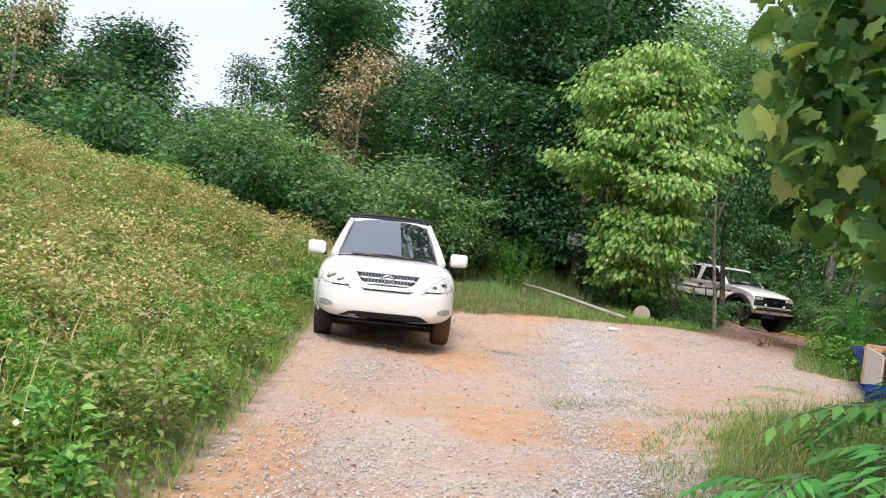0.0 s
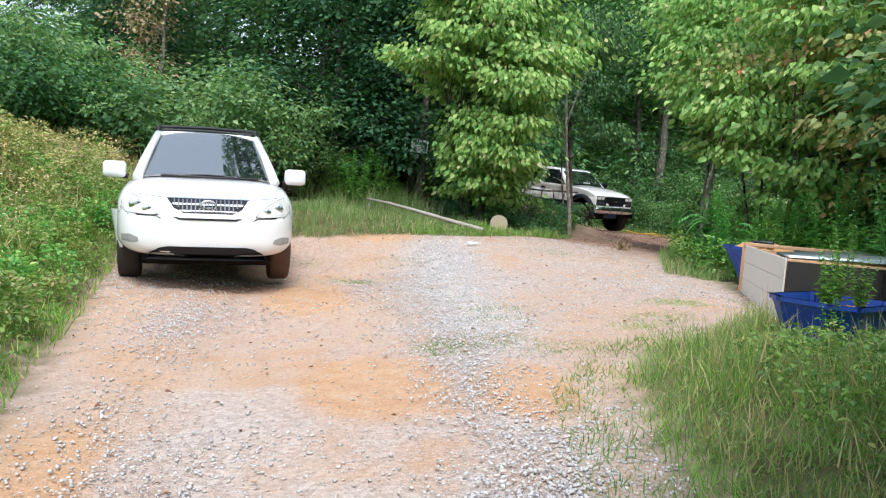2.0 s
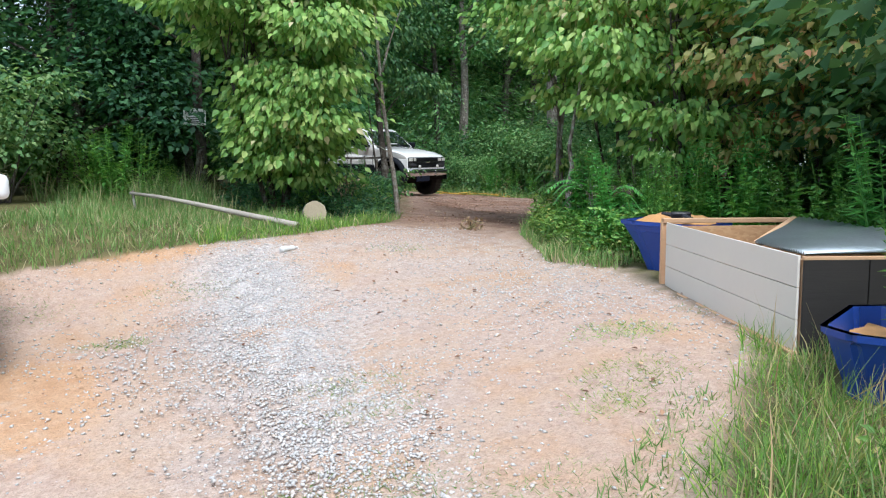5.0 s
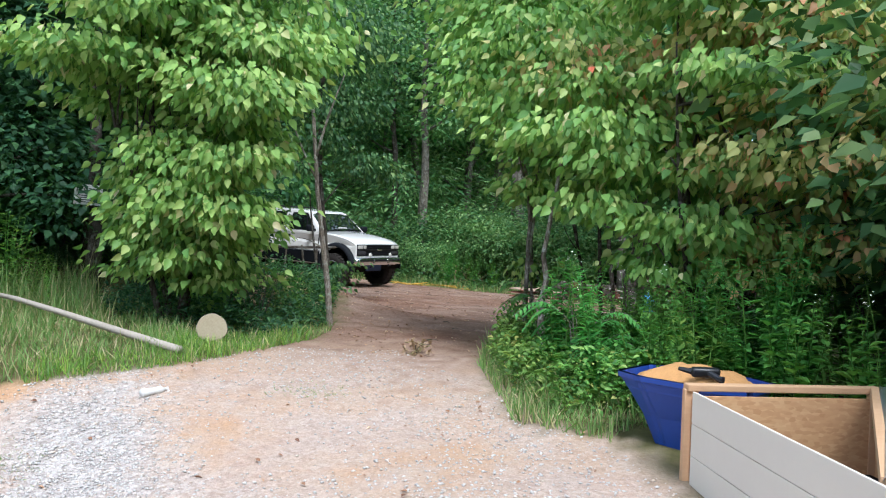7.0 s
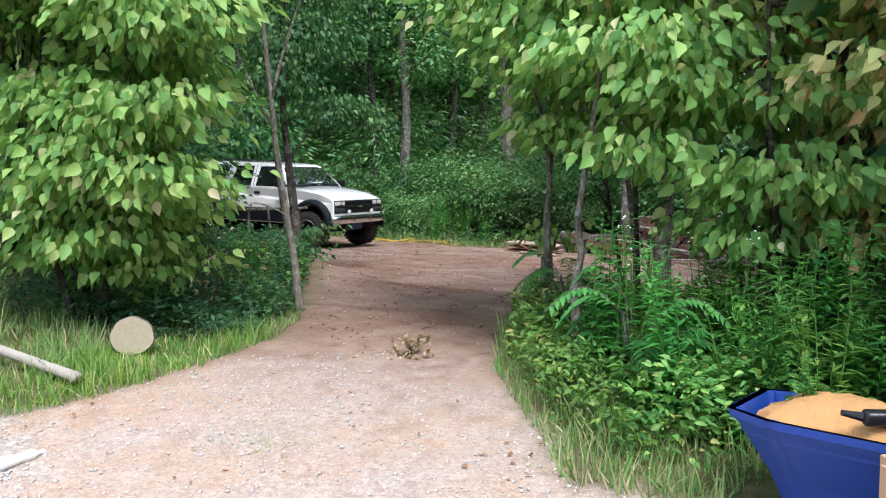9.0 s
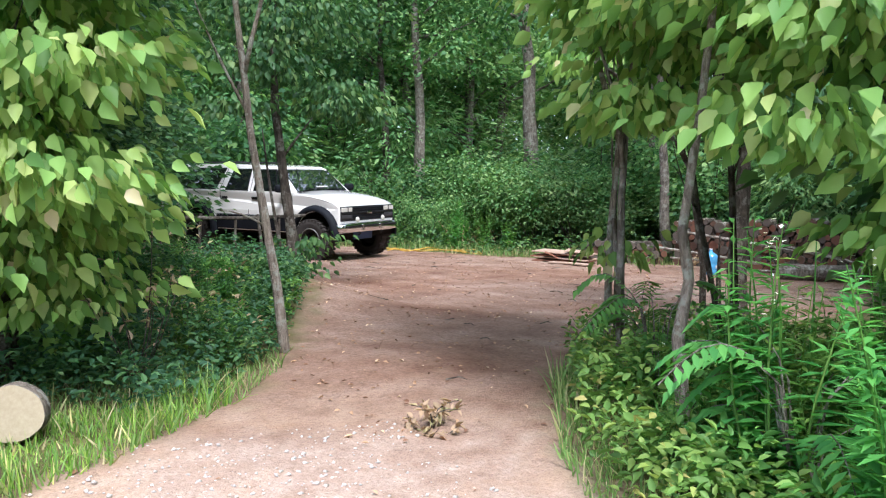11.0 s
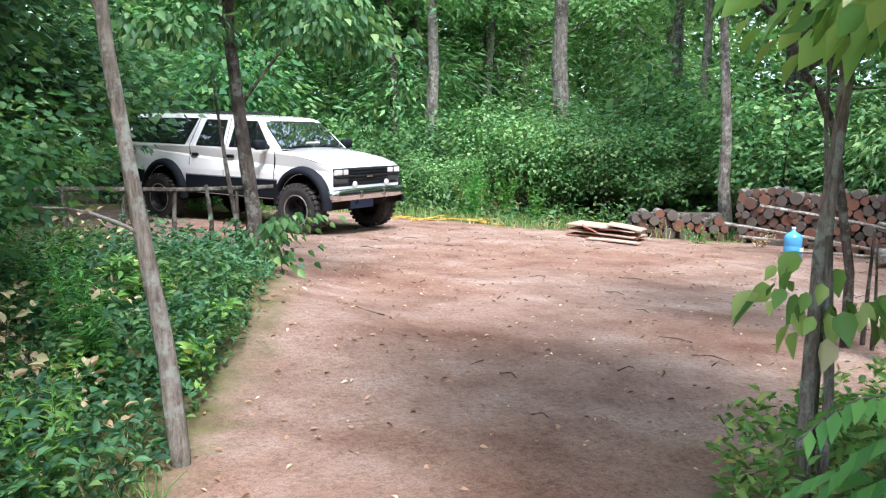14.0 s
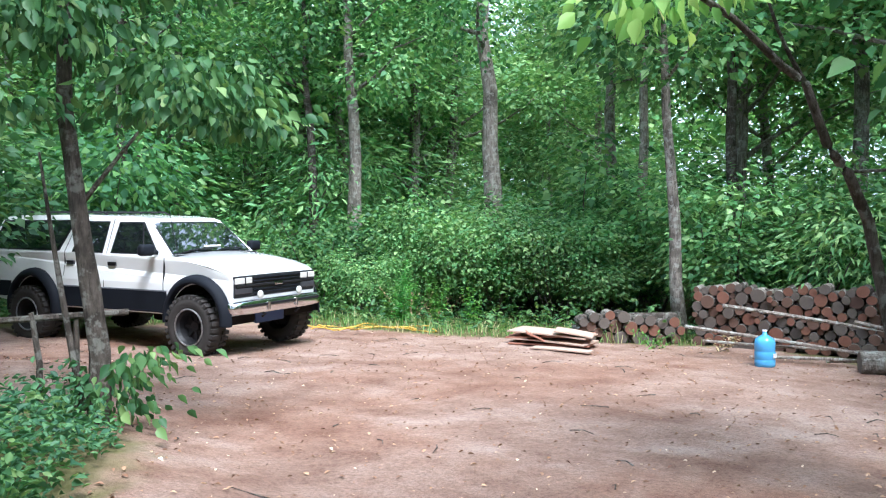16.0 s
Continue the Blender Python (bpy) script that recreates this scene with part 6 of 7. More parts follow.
def brush(name, mat, clumps_, per, box_, keep, h0, h1, size, label, shape=LEAF_OVAL, faces=LEAF_FACES):
    """Low leafy clumps, domed and uneven, joined into one mesh."""
    x, y = sample(clumps_, *box_, lambda a, b: keep(a, b) & off_things(a, b))
    m = len(x)
    h = RNG.uniform(h0, h1, m)
    a, u, q = RNG.uniform(0, math.tau, (m, per)), RNG.random((m, per)) ** 0.6, np.sqrt(RNG.random((m, per)))
    w = h[:, None] * 0.62 * q * np.sqrt(np.maximum(1 - u * u * 0.85, 0.05))
    px_, py_ = x[:, None] + np.cos(a) * w, y[:, None] + np.sin(a) * w
    ok = keep(px_, py_) & off_things(px_, py_)
    pz = relief(px_, py_) + h[:, None] * u
    way = np.stack([np.cos(a) * (0.5 + q), np.sin(a) * (0.5 + q), RNG.normal(0.35, 0.5, (m, per))], -1)[ok]
    n = len(way)
    me = scatter(name, mat, shape, faces, np.stack([px_, py_, pz], -1)[ok], way, size * RNG.uniform(0.5, 1.3, n), roll=RNG.normal(0, 0.6, n))
    return tagged(new(name, me), label, "weeds", kind="stuff")


def on_bank(lo, hi):
    return lambda x, y: (left_edge(y) - x > lo) & (left_edge(y) - x < hi)


def behind_log(lo, hi):
    """Beside the track, but clear of the log round and the pole."""
    return lambda x, y: (-bare(x, y) > lo) & (-bare(x, y) < hi) & (y > 19.7 - 1.05 * x)


def off_bare(lo=0.0, hi=99.0):
    def test(x, y):
        b = -bare(x, y)
        return (b > lo) & (b < hi)
    return test


grass("bank_grass", G_GRASS, 30000, (-6, -0.8, 1, 15), on_bank(-0.05, 3.4), 0.08, 0.30, 0.009, "green grass on the bank beside the drive")
grass("bank_hay", G_HAY, 32000, (-12, -1.6, 3.5, 26), on_bank(0.6, 11), 0.20, 0.52, 0.011, "tall dry seeding grass on the bank", 0.3)
grass("bank_grass_tall", G_GRASS, 9000, (-12, -2, 4, 26), on_bank(1.2, 11), 0.18, 0.45, 0.013, "tall green grass on the bank", 0.3)
grass("bank_far_grass", G_HAY, 16000, (-26, -9, 10, 34), lambda x, y: x < -8, 0.4, 0.9, 0.03, "tall pale grass along the top of the bank", 0.25)
leaves_low("bank_weeds", G_LUSH, 34000, (-7, -0.8, 1.5, 16), on_bank(0.02, 3.5), 0.02, 0.30, 0.055, "leafy green weeds on the bank")
leaves_low("bank_seed_heads", G_SEED, 70000, (-11, -1.6, 3.5, 24), on_bank(0.8, 9), 0.20, 0.50, 0.055, "brown seed heads in the bank grass", LEAF_SLIM, SLIM_FACES, "grass")
leaves_low("bank_high_weeds", G_OLIVE, 34000, (-12, -3.0, 4, 24), on_bank(1.5, 10), 0.08, 0.48, 0.06, "leafy weeds high on the bank")
leaves_low("bank_flowers", FLOWER, 120, (-5, -1, 3, 15), on_bank(0.3, 3.4), 0.24, 0.40, 0.035, "small white wild flowers on the bank", LEAF_WIDE, SLIM_FACES, "flowers")
brush("bank_green_brush", G_OLIVE, 230, 170, (-5.5, -1.0, 2.0, 15.0), on_bank(0.1, 3.6), 0.22, 0.55, 0.055, "low leafy green weeds in clumps on the bank")
brush("bank_lush_brush", G_LUSH, 120, 150, (-5.0, -1.0, 2.0, 14.0), on_bank(0.1, 3.0), 0.18, 0.45, 0.060, "bright leafy weeds in clumps on the bank")
brush("bank_brown_brush", G_HAY, 420, 150, (-10.5, -2.2, 3.5, 19.0), on_bank(1.0, 8.5), 0.35, 0.70, 0.055, "brown-green seeding weeds in clumps high on the bank")
brush("bank_crest_brush", G_OLIVE, 190, 150, (-13.0, -3.0, 8.0, 25.0), on_bank(2.5, 11.0), 0.40, 0.80, 0.075, "yellow-green weeds along the crest of the bank")
brush("verge_brush", G_LUSH, 60, 130, (2.4, 5.6, 2.0, 6.6), off_bare(0.7, 3.2), 0.15, 0.34, 0.045, "leafy weeds in clumps on the verge")
brush("gateway_brush", G_LUSH, 70, 170, (5.7, 8.8, 12.0, 15.4), off_bare(0.25, 2.6), 0.22, 0.55, 0.062, "bright leafy weeds in clumps beside the gateway")
brush("track_side_brush", G_FOREST, 50, 150, (3.2, 6.4, 16.0, 20.6), behind_log(0.15, 2.2), 0.2, 0.42, 0.06, "green leafy weeds in clumps beside the track")
brush("track_side_bright", G_LUSH, 26, 120, (3.4, 6.3, 16.0, 20.6), behind_log(0.1, 1.6), 0.2, 0.45, 0.075, "bright leafy weeds in clumps beside the track")
brush("track_side_withered", G_DEAD, 9, 50, (3.8, 6.0, 16.2, 20.4), behind_log(0.2, 1.6), 0.3, 0.7, 0.07, "withered brown leaves among the weeds beside the track")
grass("verge_grass", G_GRASS, 34000, (1.4, 6.2, 0.5, 9.0), off_bare(-0.12, 3.2), 0.05, 0.26, 0.0055, "green grass on the verge before the planters", 0.8)
grass("verge_hay", G_HAY, 3600, (1.7, 5.4, 1.5, 9.0), off_bare(0.1, 2.6), 0.15, 0.45, 0.007, "dry grass stalks on the verge", 0.6)
grass("verge_dull_grass", G_DULL, 30000, (1.5, 5.4, 0.8, 8.6), off_bare(0.0, 3.0), 0.08, 0.34, 0.006, "dull arching grass on the verge", 0.9)
grass("verge_straw", G_DULL, 16000, (1.2, 3.6, 2.2, 8.4), off_bare(-0.55, 0.7), 0.02, 0.10, 0.007, "trodden straw along the edge of the verge", 0.9)
leaves_low("verge_weeds", G_LUSH, 16000, (2.2, 6.5, 1.0, 7.1), off_bare(0.55, 4.0), 0.03, 0.30, 0.05, "leafy weeds on the verge")
grass("gate_grass_bright", G_GRASS, 7000, (1.8, 4.8, 13.6, 15.7), off_bare(-0.1, 1.0), 0.07, 0.22, 0.009, "bright grass round the log", 0.5)
grass("gate_grass_far", G_DULL, 32000, (-2.0, 5.2, 12.6, 18.6), off_bare(-0.1, 5), 0.07, 0.24, 0.010, "grass round the fallen pole", 0.5)
grass("gate_hay", G_DULL, 12000, (-2.0, 2.6, 15.4, 19.5), lambda x, y: (bare(x, y) < -0.3) & (y > 19.3 - 1.25 * x), 0.20, 0.60, 0.010, "dry grass round the fallen pole", 0.4)
grass("gate_grass", G_DULL, 11000, (5.0, 7.4, 11.4, 15.6), off_bare(-0.08, 1.3), 0.06, 0.30, 0.010, "grass beside the gateway", 0.5)
grass("clearing_grass", G_DULL, 12000, (8.5, 18.5, 24.5, 33), off_bare(-0.1, 2.5), 0.10, 0.40, 0.014, "grass along the clearing's far edge", 0.4)
leaves_low("track_weeds", G_DARK, 20000, (2.6, 6.6, 15.4, 21.3), behind_log(0.1, 3.0), 0.03, 0.55, 0.062, "dark leafy weeds beside the track")
leaves_low("track_weeds_pale", G_FOREST, 9000, (2.8, 6.7, 15.4, 21.3), behind_log(0.05, 2.2), 0.04, 0.42, 0.055, "broad-leaved green weeds beside the track")
leaves_low("clearing_edge_weeds", G_FOREST, 9000, (8.5, 20, 25, 34), off_bare(0.2, 4.0), 0.05, 0.7, 0.12, "leafy weeds along the clearing's far edge")
leaves_low("right_edge_weeds", G_LUSH, 24000, (5.6, 9.6, 12.2, 17.0), off_bare(0.05, 2.4), 0.04, 0.55, 0.065, "broad-leaved weeds at the gateway")
leaves_low("wood_floor_leaves", G_FOREST, 16000, (6, 24, 30.5, 40), off_bare(0.4, 12), 0.02, 0.5, 0.16, "low leafy growth on the woodland floor", LEAF_WIDE, SLIM_FACES)
for k, (px, py, n, r) in enumerate(((2.15, 9.44, 300, 0.28), (3.92, 9.26, 420, 0.30), (3.45, 8.55, 420, 0.28), (3.12, 8.25, 260, 0.2), (1.76, 7.94, 520, 0.42), (0.87, 11.32, 150, 0.2), (2.1, 8.96, 250, 0.25), (2.35, 7.5, 420, 0.36), (0.2, 12.4, 260, 0.4), (1.6, 12.6, 300, 0.4), (4.9, 9.6, 150, 0.2), (3.9, 13.3, 200, 0.3))):
    n = int(n * 2.8)
    a, q = RNG.uniform(0, math.tau, n), r * np.sqrt(RNG.random(n)) * RNG.uniform(0.5, 1.15, n)
    x, y = px + np.cos(a) * q * 1.4, py + np.sin(a) * q
    w = RNG.uniform(0, math.tau, n)
    way = np.stack([np.cos(w) * 1.8, np.sin(w) * 1.8, np.ones(n)], -1)
    me = scatter("grass_tuft", G_GRASS if k in (1, 2, 3) else G_DULL, BLADE, BLADE_FACES, np.stack([x, y, relief(x, y) - 0.02], -1), way, RNG.uniform(0.025, 0.085, n), 0.005, RNG.uniform(0, math.tau, n))
    tagged(new("grass_tuft", me), "small tuft of green grass in the gravel", "grass", "grass tufts in the gravel", "stuff")


# tall stalked weeds
def weed_proto(seed, h, mat, label, stalks=6, per=34, size=0.14, shape=LEAF_SLIM, faces=SLIM_FACES, flower=False):
    g = np.random.default_rng(seed)
    ob = thing("tall_weed", pose(0, 0, -60), label, "weed", "tall weeds")
    bm = bmesh.new()
    at, way, sz, tips = [], [], [], []
    for k in range(stalks):
        a, l = g.uniform(0, math.tau), g.uniform(0.05, 0.3) * h
        e = Vector((math.cos(a) * l, math.sin(a) * l, h * g.uniform(0.7, 1.05)))
        p = sweep_steps((math.cos(a) * 0.06, math.sin(a) * 0.06, -0.03), e, 4, 0.05)
        tube(p, [0.007, 0.006, 0.005, 0.004, 0.002], 5, bm)
        tips.append(e)
        for i in range(per):
            u = 0.12 + 0.88 * i / per
            j = min(int(u * 4), 3)
            q = p[j].lerp(p[j + 1], u * 4 - j)
            b = g.uniform(0, math.tau)
            at.append(q)
            way.append((math.cos(b), math.sin(b), g.uniform(-0.3, 0.7)))
            sz.append(size * (1.15 - 0.7 * u) * g.uniform(0.7, 1.2))
    tagged(part("stalk", bm, G_WEED, ob), kind="stuff")
    part_me("foliage", scatter("foliage", mat, shape, faces, np.array(at), np.array(way), np.array(sz), np.array(sz) * 1.15), ob)
    if flower:
        n = 24
        pts = np.array([tips[i % 3] for i in range(n)]) + g.normal(0, 0.045, (n, 3))
        tagged(part_me("flower_head", scatter("flowers", FLOWER, LEAF_WIDE, SLIM_FACES, pts, g.normal(size=(n, 3)), 0.022), ob), kind="stuff")
    return ob


W_TALL = [weed_proto(91, 1.2, G_WEED, "tall stalked green weed with narrow leaves", 7, 40, 0.20), weed_proto(92, 1.0, G_WEED, "leafy stalked green weed", 5, 30, 0.16, LEAF_OVAL, LEAF_FACES), weed_proto(93, 1.3, G_FERN, "tall feathery stalked weed with narrow leaves", 7, 52, 0.17)]
W_FLOWER = weed_proto(94, 1.05, G_WEED, "tall weed topped with small white flowers", 5, 28, 0.12, flower=True)
W_FENNEL = weed_proto(95, 0.75, G_FEATHER, "feathery bright green weed on the bank", 9, 46, 0.13)


def weeds(protos, n, box_, keep, lo=0.7, hi=1.2):
    x, y = sample(n, *box_, lambda a, b: keep(a, b) & off_things(a, b))
    for a, b in zip(x, y):
        place(protos[RR.randrange(len(protos))], float(a), float(b), RR, RR.uniform(lo, hi))


weeds(W_TALL, 60, (6.2, 8.8, 11.6, 13.5), off_bare(0.35, 3.0), 0.45, 1.05)
weeds(W_TALL, 30, (5.9, 8.4, 13.4, 15.2), off_bare(0.15, 2.5), 0.3, 0.5)
weeds(W_TALL, 70, (6.2, 9.0, 7.0, 12.4), off_bare(0.9, 5.0), 0.6, 1.3)
weeds(W_TALL, 30, (4.6, 7.5, 4.5, 8.0), off_bare(1.2, 5.0), 0.6, 1.0)
weeds(W_TALL[:1] + [W_FENNEL] * 2, 70, (-2.2, 2.2, 16.6, 19.6), lambda x, y: (bare(x, y) < -1.0) & (y > 19.9 - 1.25 * x), 0.6, 1.15)
weeds(W_TALL, 26, (3.2, 5.4, 16.6, 21.0), behind_log(0.3, 3.0), 0.35, 0.65)
weeds(W_TALL, 40, (10, 20, 28, 33), off_bare(0.6, 4.0), 0.6, 1.0)
weeds([W_FLOWER], 4, (6.2, 8.2, 10.5, 13.6), off_bare(0.6, 3.0), 0.9, 1.15)
weeds([W_FENNEL], 60, (-3.4, -1.2, 2.8, 5.6), on_bank(0.3, 2.2), 0.6, 1.05)
weeds([W_FLOWER], 6, (6.0, 7.6, 13.4, 15.4), off_bare(0.2, 1.6), 0.5, 0.75)
weeds([W_FENNEL], 26, (-5.5, -1.6, 8.5, 13.5), on_bank(0.15, 2.2), 0.6, 1.0)
weeds([W_FENNEL], 20, (-9, -1.6, 12, 21), on_bank(0.2, 7), 0.8, 1.2)
place(W_TALL[1], 4.35, 7.60, RR, 0.55, 0.26)
place(W_TALL[1], 4.62, 7.52, RR, 0.5, 0.26)
place(W_TALL[1], 4.15, 7.2, RR, 0.45)
place(W_TALL[0], 4.75, 7.1, RR, 0.6)
place(W_TALL[1], 5.05, 7.35, RR, 0.7)
place(W_TALL[0], 4.55, 7.75, RR, 0.60, 0.26)
place(W_TALL[1], 5.95, 11.5, RR, 0.42, 0.36)


# the withered sprawl in the middle of the track, and dead brush by the far edge
def dry_plant(x, y, r, h, n, mat, label, seed):
    g = np.random.default_rng(seed)
    ob = thing("dry_plant", pose(x, y, gz(x, y)), label, "weed")
    bm = bmesh.new()
    at, way = [], []
    for k in range(9):
        a = g.uniform(0, math.tau)
        e = Vector((math.cos(a) * r * g.uniform(0.5, 1), math.sin(a) * r * g.uniform(0.5, 1), h * g.uniform(0.3, 1)))
        p = sweep_steps((0, 0, -0.02), e, 4, 0.06)
        tube(p, [0.006, 0.005, 0.004, 0.003, 0.002], 5, bm)
        for i in range(n // 9):
            u = g.uniform(0.2, 1)
            j = min(int(u * 4), 3)
            at.append(p[j].lerp(p[j + 1], u * 4 - j))
            way.append(g.normal(size=3) + np.array([0, 0, 0.2]))
    part("stem", bm, BARK_D, ob)
    part_me("foliage", scatter("foliage", mat, LEAF_OVAL, LEAF_FACES, np.array(at), np.array(way), 0.06 * g.uniform(0.5, 1.3, len(at))), ob)
    return ob


dry_plant(5.5, 14.8, 0.20, 0.15, 130, G_DEAD, "withered low plant growing in the dirt track", 101)
dry_plant(13.4, 29.3, 0.8, 0.8, 260, G_DEAD, "brown dead brush at the clearing's edge", 102)
dry_plant(14.2, 29.6, 0.7, 0.6, 200, G_DEAD, "brown dead brush at the clearing's edge", 103)
dry_plant(15.3, 24.6, 0.5, 0.35, 160, G_WEED, "low green weed before the firewood", 104)
dry_plant(16.0, 23.9, 0.45, 0.3, 130, G_DEAD, "withered weed before the firewood", 105)
for k, (x, y, z) in enumerate(((4.1, 16.2, 1.9), (4.5, 17.3, 1.2), (4.8, 17.9, 1.0), (3.9, 17.0, 1.5))):
    dry_plant(x, y, 0.35, z * 0.6, 70, G_DEAD, "broken branch with withered brown leaves", 110 + k)


# the dead-leaved tree beyond the car
lone_tree(-4.1, 25.5, 6.2, 0.09, (0.1, 0.1), 63, BARK_L, G_DEAD, "half-dead tree with thin brown foliage", 0.3, 3200, 0.12)
lone_tree(-16.5, 27.0, 7.5, 0.10, (0.1, 0.1), 64, BARK_L, G_DEAD, "thin grey bare-looking tree beyond the bank", 0.25, 2200, 0.12)


# ---- vine and compound-leaved shrub close to the drive ----
LEAF_GRAPE = [(0, 0.30, 0.02), (0, 0, -0.02), (-0.30, -0.10, 0.0), (-0.52, 0.22, -0.05), (-0.38, 0.50, 0.0), (-0.42, 0.74, -0.06), (-0.16, 0.76, 0.0), (0, 1.0, -0.12), (0.16, 0.76, 0.0), (0.42, 0.74, -0.06), (0.38, 0.50, 0.0), (0.52, 0.22, -0.05), (0.30, -0.10, 0.0)]
GRAPE_FACES = [(0, i, i + 1) for i in range(1, 12)] + [(0, 12, 1)]


def vine():
    g = np.random.default_rng(120)
    ob = thing("grape_vine", pose(0, 0, 0), "grape vine with large insect-bitten leaves hanging over the drive", "vine")
    bm = bmesh.new()
    rr = random.Random(8)
    base = (2.7, 3.6, gz(2.7, 3.6) - 0.05)
    tube(sweep_steps(base, (2.5, 3.4, 3.2), 6, 0.15), [0.05, 0.045, 0.04, 0.035, 0.03, 0.02, 0.01], 8, bm)
    cs = [((2.25, 3.25, 2.1), (0.75, 0.5, 0.8)), ((1.75, 3.05, 1.75), (0.42, 0.35, 0.45)), ((1.95, 3.1, 2.5), (0.55, 0.45, 0.5)), ((2.3, 3.2, 1.25), (0.42, 0.4, 0.4)), ((2.7, 3.5, 1.6), (0.7, 0.5, 0.9)), ((2.6, 3.3, 2.9), (0.8, 0.6, 0.5)), ((1.7, 3.0, 2.2), (0.4, 0.35, 0.5))]
    at, way = [], []
    for c, r in cs:
        n = int(900 * r[0] * r[2]) + 90
        d = g.normal(size=(n, 3))
        d /= np.linalg.norm(d, axis=1, keepdims=True)
        q = np.array(c) + d * np.array(r) * (0.35 + 0.65 * g.random((n, 1)) ** 0.5)
        at.append(q)
        way.append(np.stack([g.normal(-0.2, 0.5, n), g.normal(-0.25, 0.5, n), -0.8 + 0.4 * g.normal(size=n)], -1))
        for k in range(7):
            e = Vector(q[k])
            tube(sweep_steps((2.55, 3.4, min(2.9, e.z + 0.3)), e, 4, 0.08, rr), [0.009, 0.008, 0.006, 0.004, 0.002], 5, bm)
    at, way = np.concatenate(at), np.concatenate(way)
    keep = at[:, 0] > 1.14 + 0.30 * np.abs(at[:, 2] - 1.6)
    at, way = at[keep], way[keep]
    part("stem", bm, BARK, ob)
    part_me("foliage", scatter("foliage", G_VINE, LEAF_GRAPE, GRAPE_FACES, at, way, g.uniform(0.06, 0.125, len(at)), roll=g.normal(0, 0.7, len(at))), ob)
    return ob


vine()
lone_tree(3.75, 3.6, 4.2, 0.06, (0.0, 0.1), 65, BARK_D, G_DARK, "small dark-leaved tree under the vine", 0.2, 4200, 0.11)


def frond_shrub(x, y, fronds, label, seed, z=0.0, reach=0.62):
    g = np.random.default_rng(seed)
    ob = thing("frond_shrub", pose(x, y, gz(x, y) + z), label, "shrub")
    bm = bmesh.new()
    at, way, sz = [], [], []
    for k in range(fronds):
        a = g.uniform(0, math.tau)
        h = g.uniform(0.35, 1.0)
        s0 = Vector((math.cos(a) * 0.1, math.sin(a) * 0.1, h * 0.7))
        tube([(0, 0, -0.05), s0 * 0.6, s0], [0.008, 0.007, 0.005], 5, bm)
        l = reach * g.uniform(0.7, 1.15)
        e = s0 + Vector((math.cos(a) * l, math.sin(a) * l, g.uniform(-0.1, 0.25)))
        p = sweep_steps(s0, e, 6, 0.0)
        for i, q in enumerate(p):
            q.z += 0.14 * math.sin(math.pi * i / 6) - 0.12 * (i / 6) ** 2
        tube(p, 0.003, 5, bm)
        for i in range(12):
            u = 0.15 + 0.85 * i / 12
            j = min(int(u * 6), 5)
            q = p[j].lerp(p[j + 1], u * 6 - j)
            d = (p[j + 1] - p[j]).normalized()
            sd = d.cross(Vector((0, 0, 1))).normalized()
            for s_ in (-1, 1):
                at.append(q)
                way.append(sd * s_ * 0.9 + d * 0.45 + Vector((0, 0, -0.25)))
                sz.append(0.115 * (1.1 - 0.5 * abs(u - 0.45)) * g.uniform(0.85, 1.1))
    part("stem", bm, BARK, ob)
    part_me("foliage", scatter("foliage", G_FERN, LEAF_SLIM, SLIM_FACES, np.array(at), np.array(way), np.array(sz), np.array(sz) * 1.3), ob)
    return ob


frond_shrub(1.95, 3.15, 17, "young shrub with long feathered compound leaves", 130)
frond_shrub(2.25, 2.85, 14, "young shrub with long feathered compound leaves", 131)
frond_shrub(2.5, 3.7, 12, "young shrub with long feathered compound leaves", 132)
frond_shrub(6.35, 13.1, 14, "low shrub with feathered compound leaves", 133, reach=0.5)
frond_shrub(7.05, 14.75, 14, "low shrub with feathered compound leaves", 136, reach=0.45)


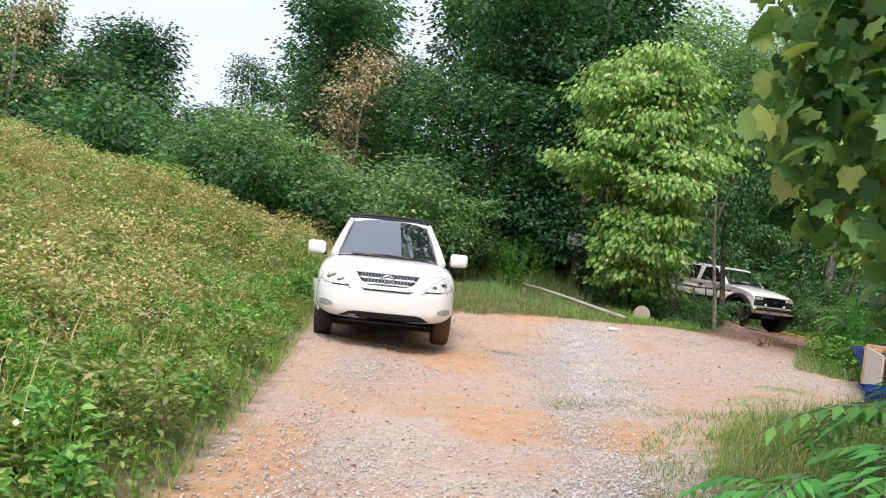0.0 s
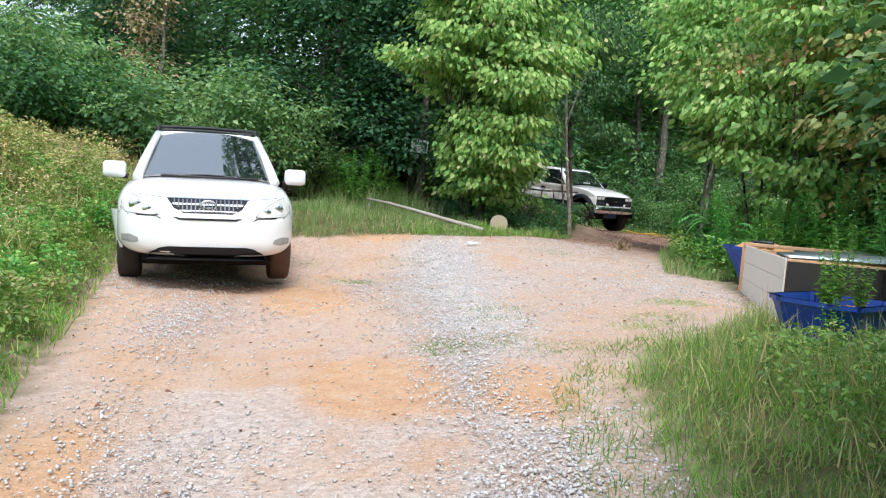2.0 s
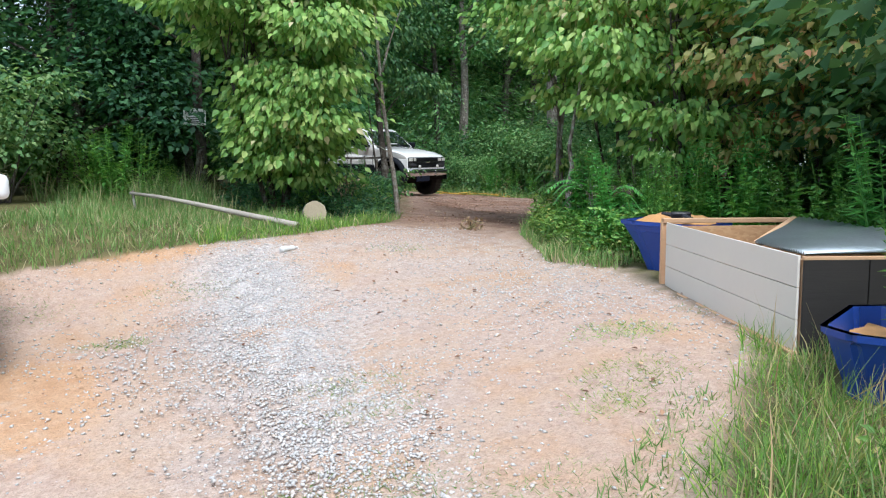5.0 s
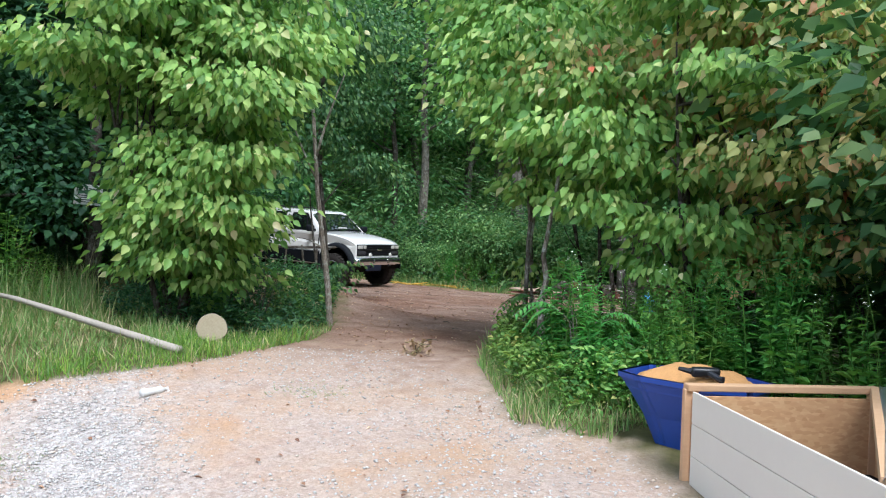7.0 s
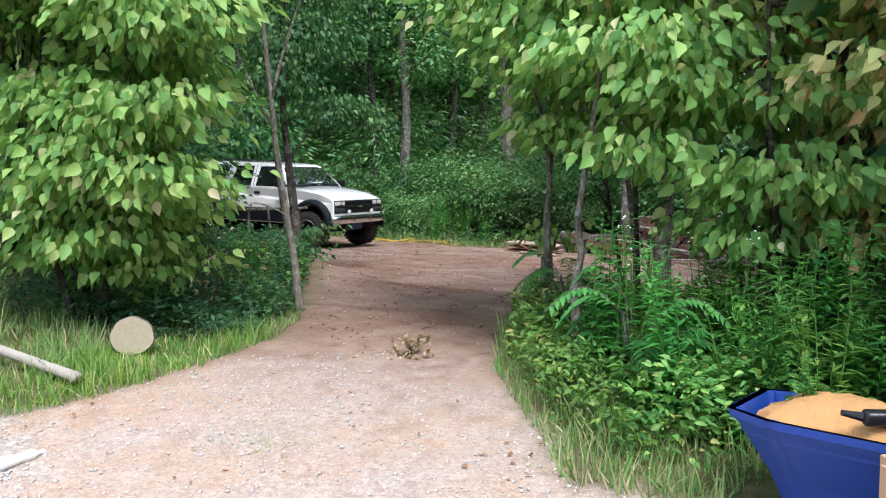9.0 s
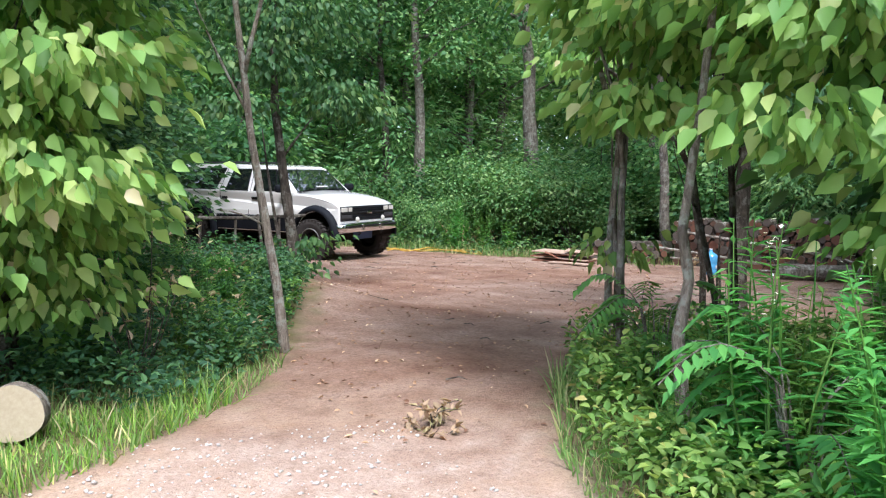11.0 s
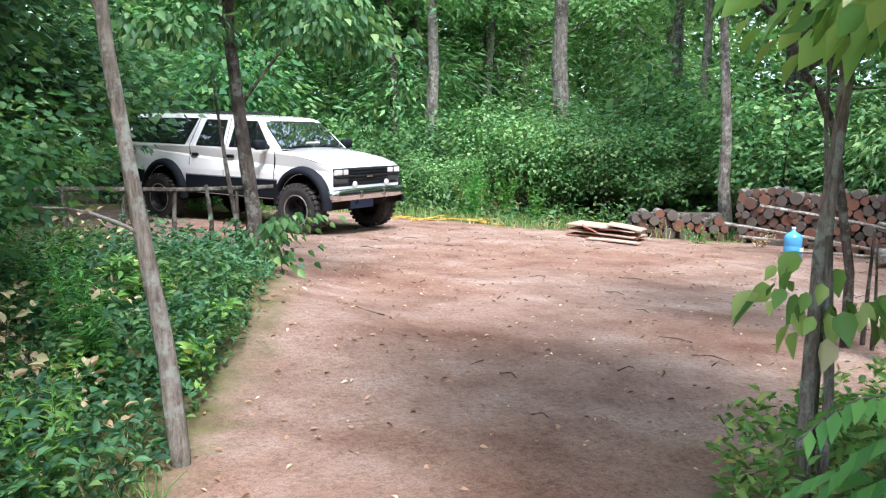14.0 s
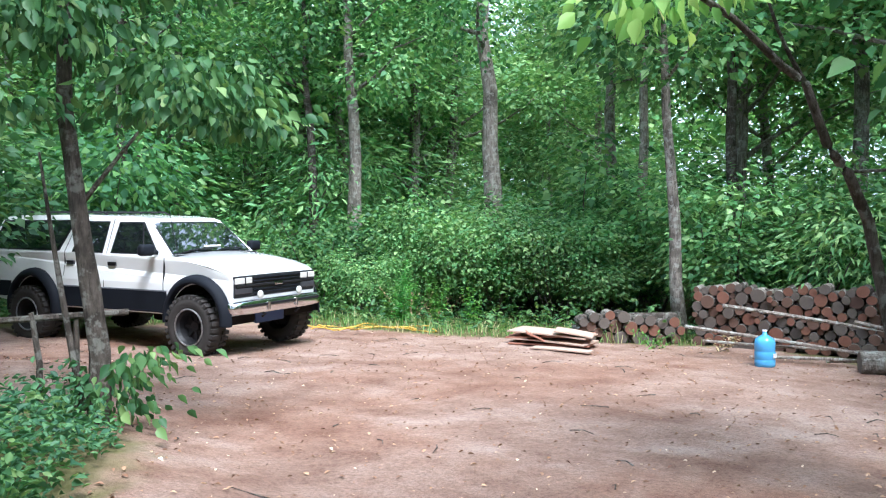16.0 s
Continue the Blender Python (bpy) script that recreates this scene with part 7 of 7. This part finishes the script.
# ---- loose stone, litter and twigs ----
def stones(n):
    x, y = sample(n, -1.9, 5.4, 1.5, 15.0, lambda a, b: bare(a, b) > 0.05)
    w = 1.3 * np.exp(-((x - 1.45 - 0.10 * (y - 5)) / 0.42) ** 2) + 0.8 * np.exp(-((x - 0.25) / 0.7) ** 2) * (1 - smooth_step(5.0, 6.5, y)) + 0.5 * np.exp(-((x + 0.7) / 0.3) ** 2) + (0.22 - 0.14 * smooth_step(11, 13, y)) * smooth_step(8, 10, y) + 0.06
    for cx, cy, rx, ry in CLAY_PATCHES:
        w = w * (1 - 0.85 * np.exp(-(((x - cx) / rx) ** 2 + ((y - cy) / ry) ** 2)))
    ok = RNG.random(len(x)) < w * (0.55 + 0.45 * np.sin(x * 2.1 + np.sin(y * 1.7)) * np.sin(y * 1.9 + 0.5))
    x, y = x[ok], y[ok]
    m = len(x)
    octa = [(0.5, 0.08, 0.1), (0.05, 0.5, -0.05), (-0.5, -0.06, 0.05), (-0.05, -0.5, 0.0), (0.12, 0.1, 0.30), (0, 0, -0.3)]
    faces = [(0, 1, 4), (1, 2, 4), (2, 3, 4), (3, 0, 4), (1, 0, 5, 2), (3, 2, 5, 0)]
    a = RNG.uniform(0, math.tau, m)
    way = np.stack([np.cos(a), np.sin(a), RNG.normal(0, 0.35, m)], -1)
    s_ = 0.011 + 0.024 * RNG.random(m) ** 2.2
    me = scatter("gravel_stones", STONE, octa, faces, np.stack([x, y, relief(x, y) + s_ * 0.1], -1), way, s_, s_ * RNG.uniform(0.7, 1.1, m))
    return tagged(new("gravel_stones", me), "loose grey and pinkish crushed stones on the drive", "gravel", kind="stuff")


stones(300000)


def litter(n, box_, size, mat, name, label):
    x, y = sample(n, *box_, lambda a, b: bare(a, b) > -0.1)
    m = len(x)
    a = RNG.uniform(0, math.tau, m)
    way = np.stack([np.cos(a), np.sin(a), RNG.normal(0.1, 0.2, m)], -1)
    me = scatter(name, mat, LEAF_OVAL, LEAF_FACES, np.stack([x, y, relief(x, y) + 0.012], -1), way, size * RNG.uniform(0.4, 1.3, m), roll=RNG.normal(0, 0.3, m))
    return tagged(new(name, me), label, "leaves", kind="stuff")


litter(5200, (5, 17, 14.5, 29), 0.042, G_LITTER, "leaf_litter", "fallen brown leaves scattered over the clearing")
litter(500, (-1.5, 5.5, 3, 15), 0.04, G_LITTER, "drive_litter", "fallen leaf scraps on the drive")
bm = bmesh.new()
rr = random.Random(31)
for k in range(120):
    x, y = rr.uniform(5, 16.5), rr.uniform(15.5, 28)
    if float(bare(x, y)) < 0.1:
        continue
    a, l = rr.uniform(0, math.tau), rr.uniform(0.06, 0.28)
    e = (x + math.cos(a) * l, y + math.sin(a) * l)
    tube([(x, y, gz(x, y) + 0.01), ((x + e[0]) / 2 + 0.02, (y + e[1]) / 2, gz(x, y) + 0.022), (*e, gz(*e) + 0.012)], [0.006, 0.005, 0.003], 4, bm)
tagged(part("twigs", bm, BARK_D), "small twigs scattered over the clearing", "twigs", kind="stuff")
